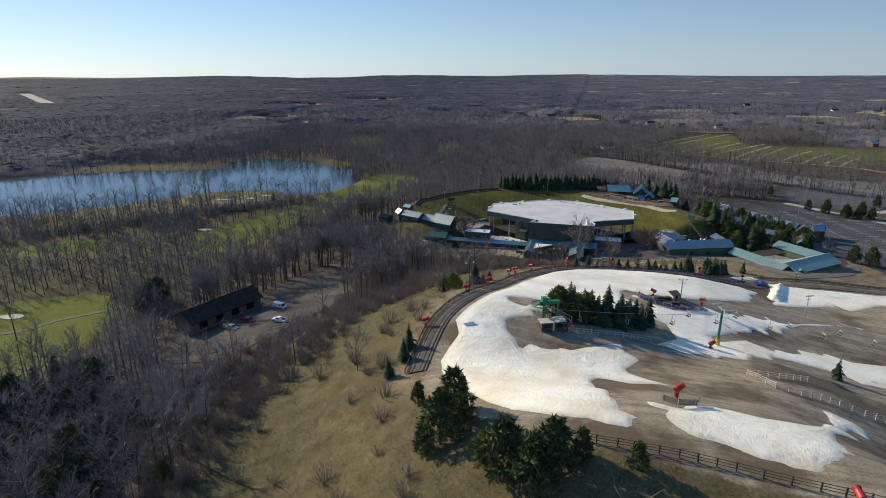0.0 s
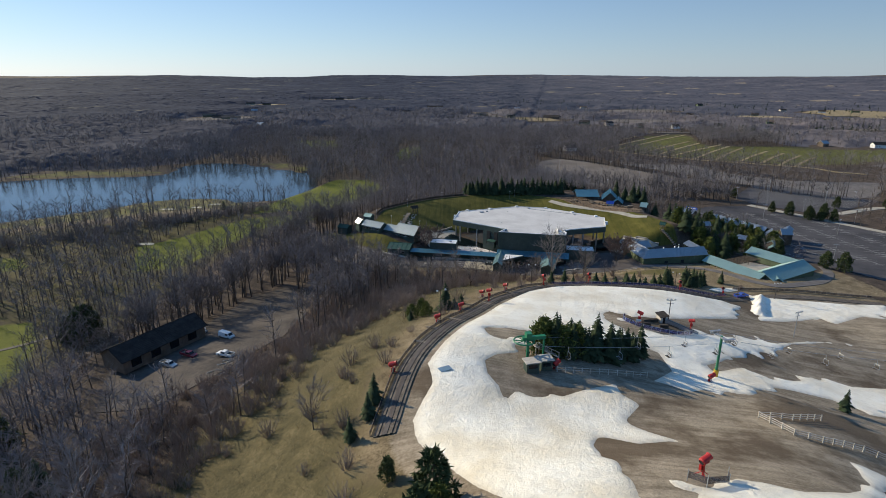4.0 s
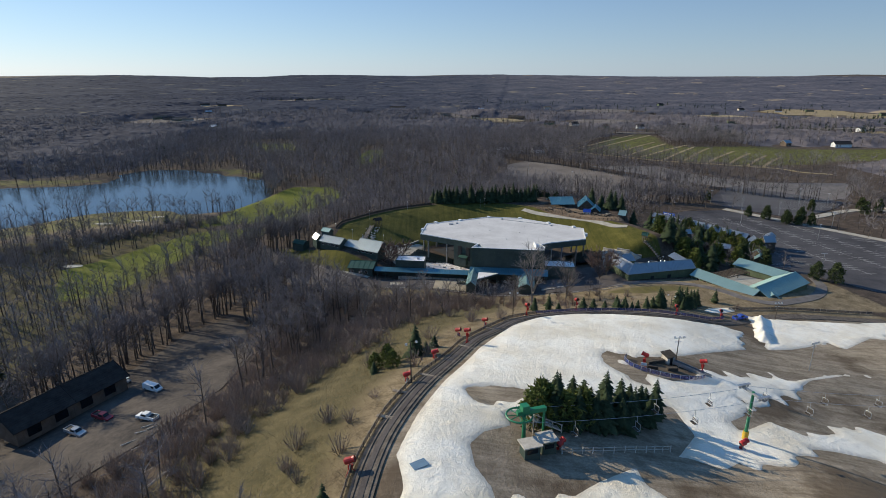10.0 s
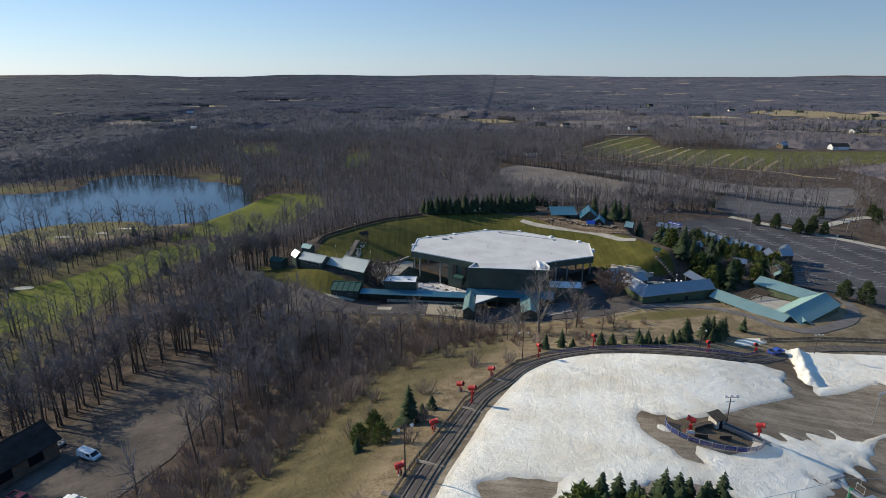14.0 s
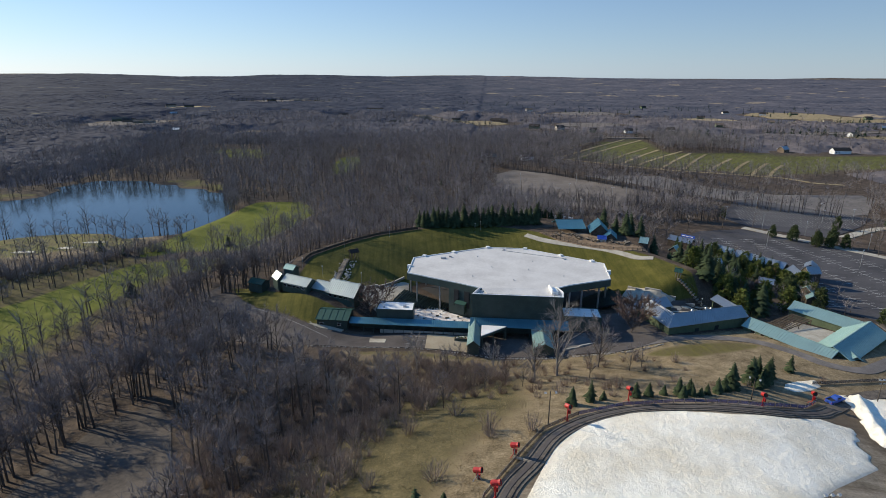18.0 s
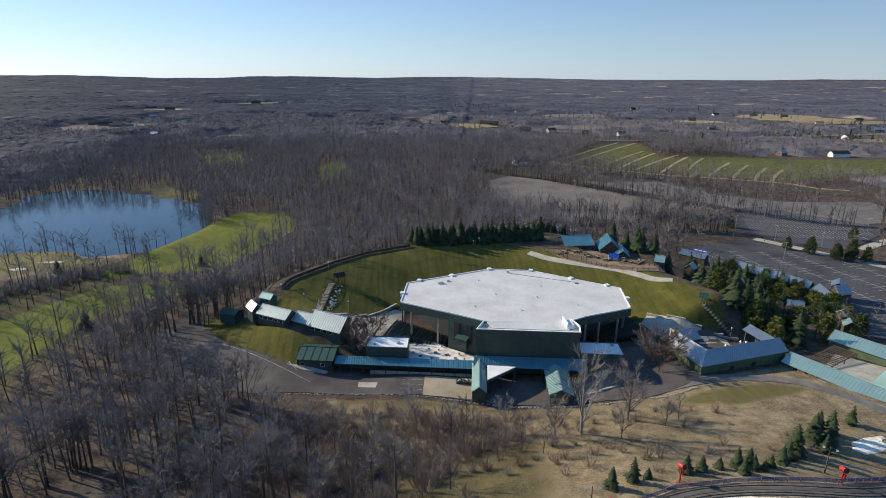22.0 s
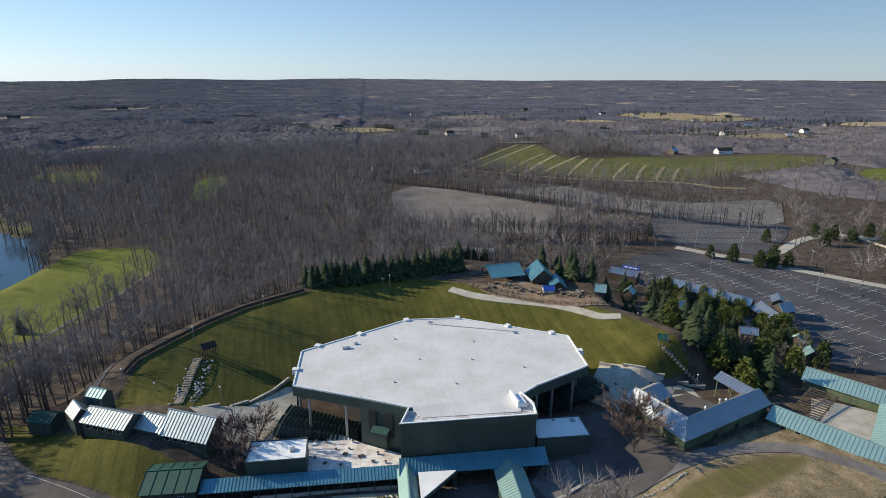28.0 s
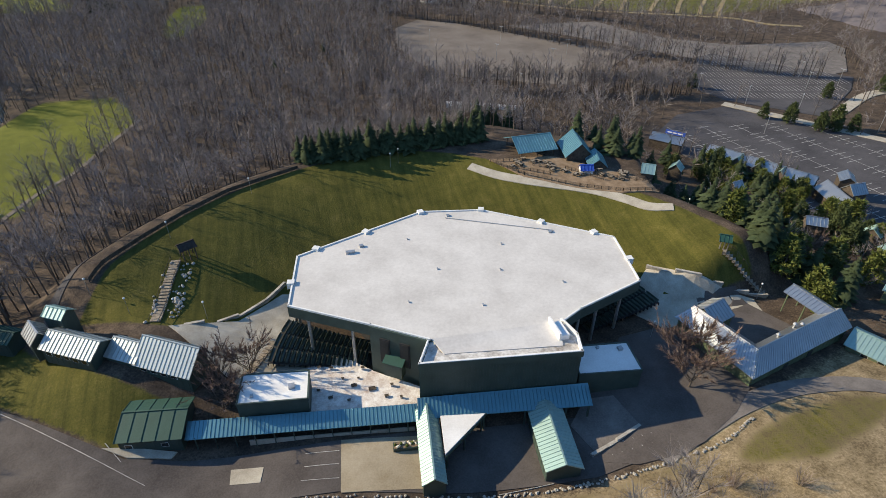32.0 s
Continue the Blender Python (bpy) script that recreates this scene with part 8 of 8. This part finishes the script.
def vehicle(kind, x, y, turn, paint, label):
    t = thing(kind, label, kind.replace("_", " "), "vehicles in the yard", pose(x, y, gz(x, y) + 0.2, 0, 0, turn))
    if kind == "van":
        body = [(-2.7, 0.4), (2.75, 0.4), (2.75, 1.0), (2.2, 1.15), (1.5, 1.95), (-2.6, 2.05), (-2.7, 1.0)]
        part("body", hull(body, 1.0, 0.12), paint, t)
        part("windscreen", slab(bmesh.new(), [(2.17, -0.78, 1.2), (2.17, 0.78, 1.2), (1.58, 0.74, 1.9), (1.58, -0.74, 1.9)], 0.03), GLASS, t)
        for s in (-1, 1):
            part("side_window", box(bmesh.new(), 0.5, 1.5, s * 0.93 - .04, s * 0.93 + .04, 1.25, 1.78), GLASS, t)
        part("rear_window", box(bmesh.new(), -2.72, -2.66, -0.7, 0.7, 1.2, 1.8), GLASS, t)
    else:
        part("body", hull([(-2.8, 0.45), (2.8, 0.45), (2.8, 0.95), (1.5, 1.1), (-2.75, 1.1)], 0.98), paint, t)
        part("cab", hull([(-0.6, 1.08), (1.5, 1.08), (0.95, 1.75), (-0.5, 1.8)], 0.9, 0.15), paint, t)
        part("bed", box(bmesh.new(), -2.65, -0.75, -0.78, 0.78, 1.08, 1.125), RUBBER, t)
        for s in (-1, 1):
            part("bed_side", box(bmesh.new(), -2.75, -0.65, s * 0.9 - .08, s * 0.9 + .08, 1.05, 1.32), paint, t)
            part("side_window", box(bmesh.new(), -0.35, 1.0, s * 0.84 - .05, s * 0.84 + .05, 1.22, 1.62), GLASS, t)
        part("tailgate", box(bmesh.new(), -2.82, -2.74, -0.9, 0.9, 0.7, 1.32), paint, t)
        part("windscreen", slab(bmesh.new(), [(1.46, -0.74, 1.18), (1.46, 0.74, 1.18), (1.02, 0.68, 1.72), (1.02, -0.68, 1.72)], 0.03), GLASS, t)
    for s in (-1, 1):
        part("headlight", box(bmesh.new(), 2.74, 2.8, s * 0.72 - .16, s * 0.72 + .16, 0.72, 0.9), WHITE_PAINT, t)
        part("tail_light", box(bmesh.new(), -2.84, -2.76, s * 0.86 - .08, s * 0.86 + .08, 0.75, 1.05), RED, t)
        for px in (-1.75, 1.75):
            w = part("wheel", bar(bmesh.new(), (px, s * 0.78, 0.38), (px, s * 1.0, 0.38), 0.38, 0.38, 14), RUBBER, t)
            part("rim", bar(bmesh.new(), (px, s * 1.0, 0.38), (px, s * 1.02, 0.38), 0.22, 0.2, 10), STEEL, w)
    part("bumper", box(bmesh.new(), 2.76, 2.88, -0.9, 0.9, 0.4, 0.62), STEEL, t)
    return t


MAROON = plain_paint("maroon_car_paint", (0.22, 0.015, 0.025), 0.3)
SILVER = plain_paint("silver_car_paint", (0.5, 0.5, 0.5), 0.3, 0.4)
vehicle("van", -94, -207, -24, WHITE_PAINT, "white panel van parked on the barn yard")
vehicle("pickup_truck", -100, -220.5, -22, MAROON, "dark red pickup truck parked on the barn yard")
vehicle("pickup_truck", -103.5, -226, -24, SILVER, "silver-white pickup truck parked on the barn yard")
vehicle("pickup_truck", -86.5, -225, 160, WHITE_PAINT, "white pickup truck with a loaded bed in the yard")
vehicle("pickup_truck", 88.5, -170, 20, BLUE_PAINT, "blue utility truck beside the conveyor")
t = thing("utility_cart", "small pale utility cart by the barn's end", "cart", "", pose(-105.5, -199, gz(-105.5, -199) + 0.2, 0, 0, 60))
part("body", hull([(-1.2, 0.3), (1.2, 0.3), (1.2, 0.8), (-1.2, 0.8)], 0.6), SILVER, t)
part("canopy", box(bmesh.new(), -0.9, 0.8, -0.6, 0.6, 1.75, 1.82), WHITE_PAINT, t)
for px in (-0.8, 0.75):
    for s in (-0.55, 0.55):
        part("post", bar(bmesh.new(), (px, s, 0.8), (px, s, 1.75), 0.03, 0.03, 4), STEEL, t)
        part("wheel", bar(bmesh.new(), (px, s - .1, 0.25), (px, s + .1, 0.25), 0.25, 0.25, 10), RUBBER, t)
rb = random.Random(8)
for k in range(9):
    x, y = -82 + rb.uniform(-4, 6), -238 + rb.uniform(-8, 10)
    t = thing("timber_log", "fallen grey log at the yard's edge", "log", "logs by the yard", pose(x, y, gz(x, y) + 0.2, 0, 0, rb.uniform(20, 70)))
    part("log", bar(bmesh.new(), (-2.2, 0, 0), (2.2, 0, 0.1), 0.16, 0.11, 7), TIMBER_PALE, t)

# ---- the yard before the theatre ----
draped("concrete_slab", [(-15.2, -110.3), (-16.6, -121.4), (-1.2, -124.4), (-0.6, -113)], SANDY, 2, 0.22, "tan concrete slab with rust stains", "slab")
draped("concrete_slab", [(-35.4, -110.8), (-29.6, -112), (-30.2, -115.2), (-35.5, -114.1)], CONCRETE, 2, 0.24, "pale square concrete pad in the asphalt", "slab")
draped("concrete_slab", [(28.5, -119), (30, -126), (41, -123), (40, -115), (34, -114)], PATH, 2, 0.24, "grey paved loading apron", "slab")
draped("concrete_slab", [(-58, -101.6), (-53.5, -104.4), (-46, -106), (-45, -104.8), (-53, -102.6)], CONCRETE, 1.5, 0.26, "pale concrete strip before the hut", "slab")
for a, b in (((-22.4, -114.2), (-16.2, -115.3)), ((-23.2, -117), (-16.5, -118.3)), ((-22, -111.4), (-15.8, -112.5)), ((40, -122.5), (43, -127)), ((38.5, -122), (41, -127.5)), ((36.8, -121.6), (39, -128)), ((35, -121.2), (37, -128.4)), ((33.2, -121), (35, -128.8)), ((31.4, -121), (33, -129)), ((-82, -85), (-66, -97.8)), ((-66, -97.8), (-49.8, -110.6)), ((-57.6, -100.6), (-54.3, -105.1)), ((10, -128.8), (20, -129.6))):
    ribbon("line_marking", [a, ((a[0] + b[0]) / 2, (a[1] + b[1]) / 2), b], 0.1, LINE_PAINT, 0.2, "worn pale painted line on asphalt", "line", per=3)
t = thing("planter", "dark planter box with pale stones and clipped shrubs", "planter", "", pose(-3.6, -115.0, gz(-3.6, -115) + 0.2, 0, 0, -8))
part("box", box(bmesh.new(), -2.4, 2.4, -0.8, 0.8, 0, 0.9), GREEN_WALL, t)
part("soil", box(bmesh.new(), -2.25, 2.25, -0.65, 0.65, 0.9, 0.95), DECK, t)
for k in range(12):
    bm = bmesh.new()
    bmesh.ops.create_icosphere(bm, subdivisions=1, radius=0.34, matrix=Matrix.Translation((-2.0 + k * 0.36, rb.uniform(-.4, .4), 1.05)))
    for v in bm.verts:
        v.co += Vector((rb.uniform(-.08, .08), rb.uniform(-.08, .08), rb.uniform(-.06, .06)))
    part("stone", bm, SAND if k % 3 else NEEDLES_WARM, t)
# stones edging the yard
line = rounded([(-66, -118), (-49, -118), (-33, -119), (-17, -122), (5, -128), (17, -130.5), (28, -132), (40, -132.5), (53, -131.5), (62, -128.6)], 30)
stones = thing("stone_edging", "row of pale field stones edging the asphalt", "stones")
protos_s = []
for k in range(4):
    bm = bmesh.new()
    bmesh.ops.create_icosphere(bm, subdivisions=1, radius=0.32)
    for v in bm.verts:
        v.co = Vector((v.co.x * (1 + rb.uniform(-.25, .25)), v.co.y * (1 + rb.uniform(-.25, .25)), v.co.z * 0.7 * (1 + rb.uniform(-.2, .2))))
    me = bpy.data.meshes.new("stone")
    bm.to_mesh(me)
    bm.free()
    me.materials.append(STONE)
    protos_s.append(me)
for k, (x, y) in enumerate(line[::1]):
    if rb.random() < 0.8:
        o = new("stone", protos_s[k % 4])
        o.parent = stones
        x, y = x + rb.uniform(-.3, .3), y + rb.uniform(-.3, .3)
        o.matrix_basis = pose(x, y, gz(x, y) + 0.15, 0, 0, rb.uniform(0, 360)) @ Matrix.Scale(rb.uniform(.5, 1.1), 4)
# retaining wall and stairs at the lawn's ends
def stone_wall(line, tall, label):
    t = thing("retaining_wall", label, "wall")
    core = bmesh.new()
    for a, b in zip(line, line[1:]):
        d = Vector((b[0] - a[0], b[1] - a[1], 0))
        za = min(gz(*a), gz(*b))
        m = Matrix.Translation((*a, 0)) @ Matrix.Rotation(math.atan2(d.y, d.x), 4, "Z")
        box(core, -0.1, d.length + 0.1, -0.2, 0.3, za - 1, za + tall - 0.06, m)
        n = max(1, int(d.length / 1.1))
        for course in range(2):
            for k in range(n):
                part("block", box(bmesh.new(), k * d.length / n + 0.04 + 0.2 * course, (k + 1) * d.length / n - 0.03 + 0.2 * course, -0.34 + rb.uniform(-.05, .05), 0.3, za - .1 + course * tall / 2, za + (course + 1) * tall / 2 - 0.04, m), STONE, t)
    part("core", core, STONE, t)


stone_wall([(69, -80.5), (74, -85.5), (79, -89), (84, -91.5), (91, -93.5), (96, -95)], 1.2, "low rough stone retaining wall below the lawn")
stone_wall([(29, -126.5), (35, -125), (40.9, -123.2)], 0.8, "low rough stone wall edging the loading apron")
stone_wall([(-47.5, -75.4), (-41, -75.2), (-34, -73), (-27.5, -68), (-23.2, -62.5)], 1.0, "low curved concrete wall at the lawn's foot")


def stairs(a, b, wide, label, rails=True):
    t = thing("garden_stairs", label, "stairs")
    a, b = Vector((*a, gz(*a))), Vector((*b, gz(*b)))
    d = b - a
    m0 = math.atan2(d.y, d.x)
    n = max(6, int(Vector((d.x, d.y)).length / 0.9))
    for k in range(n):
        p = a.lerp(b, (k + 0.5) / n)
        z = gz(p.x, p.y)
        part("step", box(bmesh.new(), -0.4, 0.4, -wide / 2, wide / 2, z - 0.4, z + 0.3, Matrix.Translation((p.x, p.y, 0)) @ Matrix.Rotation(m0, 4, "Z")), TIMBER, t)
    if rails:
        for s in (-1, 1):
            last = None
            for k in range(8):
                p = a.lerp(b, k / 7) + Vector((-math.sin(m0), math.cos(m0), 0)) * s * wide / 2
                z = gz(p.x, p.y)
                part("post", bar(bmesh.new(), (p.x, p.y, z - .1), (p.x, p.y, z + 1.2), 0.06, 0.06, 4), TIMBER_DARK, t)
                if last:
                    part("handrail", bar(bmesh.new(), last, (p.x, p.y, z + 1.1), 0.05, 0.05, 4), TIMBER_DARK, t)
                last = (p.x, p.y, z + 1.1)


stairs((-51.0, -74.2), (-48.0, -54.5), 2.2, "long timber stairs climbing the lawn between boulders")
stairs((96.3, -94), (86.8, -85.6), 2.4, "timber stairs climbing beside the lawn")
stairs((-32, -90), (-26.5, -82), 2.2, "short concrete stairs beside the terrace")
for k in range(60):
    u = rb.random()
    x, y = -51.0 + 3.0 * u + rb.choice((-0.5, 1, 1, 1)) * rb.uniform(1.5, 4.6), -74 + 19 * u
    o = thing("boulder", "rough grey boulder beside the stairs", "rock", "boulders by the stairs", pose(x, y, gz(x, y) + 0.1, 0, 0, rb.uniform(0, 360)) @ Matrix.Scale(rb.uniform(.8, 1.9), 4))
    c = new("rock", protos_s[k % 4])
    c.parent = o

# ---- car park lines, field and golf course ----
def painted(lines, lift, label, wide=0.16):
    verts, faces = [], []
    for (ax, ay), (bx, by) in lines:
        d = math.hypot(bx - ax, by - ay)
        nx, ny = -(by - ay) / d * wide, (bx - ax) / d * wide
        n = max(1, int(d / 6))
        for k in range(n):
            u, v = k / n, (k + 1) / n
            c = [(ax + (bx - ax) * w + s * nx, ay + (by - ay) * w + s * ny) for w, s in ((u, -1), (v, -1), (v, 1), (u, 1))]
            faces.append(tuple(len(verts) + i for i in range(4)))
            verts += [(x, y, gz(x, y) + lift) for x, y in c]
    return tagged(new("bay_lines", mesh_of("bay_lines", verts, faces, LINE_PAINT)), label, "markings", kind="stuff")


lines = []
for row in range(6):
    ax, ay = 150 + row * 17, 26 - row * 1.5
    bx, by = 158 + row * 19, -88 - row * 4
    lines.append(((ax, ay), (bx, by)))
    n = 34
    for k in range(n):
        u = (k + 0.5) / n
        x, y = ax + (bx - ax) * u, ay + (by - ay) * u
        if inside(BIG_LOT, np.array([x]), np.array([y]))[0] > 5 and (k * 7 + row * 3) % 5:
            lines.append(((x - 4.6, y - 0.7), (x + 4.6, y + 0.7)))
lines = [l for l in lines if inside(BIG_LOT, np.array([l[0][0]]), np.array([l[0][1]]))[0] > 1 or l[0][0] > 149]
painted(lines, 0.34, "faded bay lines on the dark car park", 0.13)
lines = []
for row in range(7):
    for k in range(40):
        x, y = 206 + k * 2.3 + row * 5.0, 62 + row * 11 - k * 0.55
        if inside(BAY_LOT, np.array([x]), np.array([y]))[0] > 3:
            lines.append(((x, y - 4.4), (x + 2.2, y + 4.2)))
painted(lines, 0.4, "white bay lines on the far car park", 0.15)
for a, b in (((151, 365), (261, 517)), ((159, 350), (305, 526)), ((172, 337), (329, 520)), ((199, 313), (300, 432)), ((214, 301), (306, 412)), ((228, 292), (330, 398)), ((243, 268), (332, 380)), ((263, 260), (345, 368)), ((286, 252), (358, 334)), ((305, 242), (368, 316)), ((318, 230), (378, 298)), ((330, 222), (386, 284))):
    ribbon("field_row", [a, (a[0] * 0.5 + b[0] * 0.5 - 1.0, a[1] * 0.5 + b[1] * 0.5 + 0.8), b], 3.4, STRAW, 0.35, "pale mown strip across the green field", "strip", per=5)
ribbon("field_row", [(148, 350), (196, 304), (242, 265), (292, 240), (338, 214), (352, 190), (372, 178)], 4.5, STRAW, 0.36, "pale dirt lane along the green field", "strip", per=5)
for x, y, rx, ry in ((-226, 10, 6, 2), (-208, 16, 4, 2), (-198, 26, 6, 1.6), (-196, -74, 5, 2.2), (-206, -205, 5, 2.5)):
    draped("sand_bunker", [(x + rx * math.cos(a * 0.628) * (1 + .18 * math.sin(3 * a)), y + ry * math.sin(a * 0.628)) for a in range(10)], SAND, 3, 0.2, "pale sand bunker on the golf course", "bunker")
ribbon("field_row", [(318, 50), (322, 30), (316, 0), (306, -30)], 1.2, CONCRETE, 1.0, "long low white wall beside the drive", "wall", per=5)

# clearings and small fields far off
rf = random.Random(33)
for x, y, rx, ry, mat in ((730, 520, 90, 42, STRAW), (905, 850, 115, 62, STRAW), (120, 800, 70, 60, STRAW), (330, 760, 70, 50, GRAVEL), (620, 860, 60, 50, STRAW), (885, 960, 115, 105, STRAW), (1150, 640, 105, 60, STRAW), (420, 1050, 90, 70, GRAVEL), (-250, 620, 42, 42, STRAW), (-510, 790, 80, 80, GRAVEL), (-570, 1220, 100, 70, STRAW), (-380, 1500, 125, 95, GRAVEL)):
    draped("clearing", [(x + rx * math.cos(a * 0.524) * rf.uniform(.7, 1.15), y + ry * math.sin(a * 0.524) * rf.uniform(.7, 1.15)) for a in range(12)], mat, 30, 0.9, "distant pale clearing among the woods", "clearing")

# ---- far houses ----
rh = random.Random(21)
WALLS = [WHITE_PAINT, BROWN_WALL, TIMBER_PALE, OLIVE_WALL]
for x, y, w in HOUSES:
    z = gz(x, y)
    a = rh.uniform(-0.6, 0.6)
    mat = rh.choice((SHINGLE, SHINGLE, SHINGLE, BROWN_WALL, ROOF_PALE))
    gable("house", (x - w / 2 * math.cos(a), y - w / 2 * math.sin(a)), (x + w / 2 * math.cos(a), y + w / 2 * math.sin(a)), 4.5, z + 4.5, z + 7.5, z, mat, rh.choice(WALLS), "distant house with a pitched roof among bare trees", "house", 0.6, windows=((-1, 2, 1.4, 1.4, 1.2), (-1, 5.5, 1.4, 1.4, 1.2)), pitch=60, group="far houses")
for k in range(7):
    x, y = -90 + k * 9, 165 + 3 * math.sin(k)
    gable("stored_trailer", (56 + k * 4.6, 66 - k * 1.6), (59.2 + k * 4.6, 65 - k * 1.6), 1.2, gz(56 + k * 4.6, 65) + 2.4, gz(56 + k * 4.6, 65) + 2.7, gz(56 + k * 4.6, 65), WHITE_PAINT, WHITE_PAINT, "white trailer parked in a row behind the trees", "trailer", 0.1, pitch=30, group="trailers behind the trees")
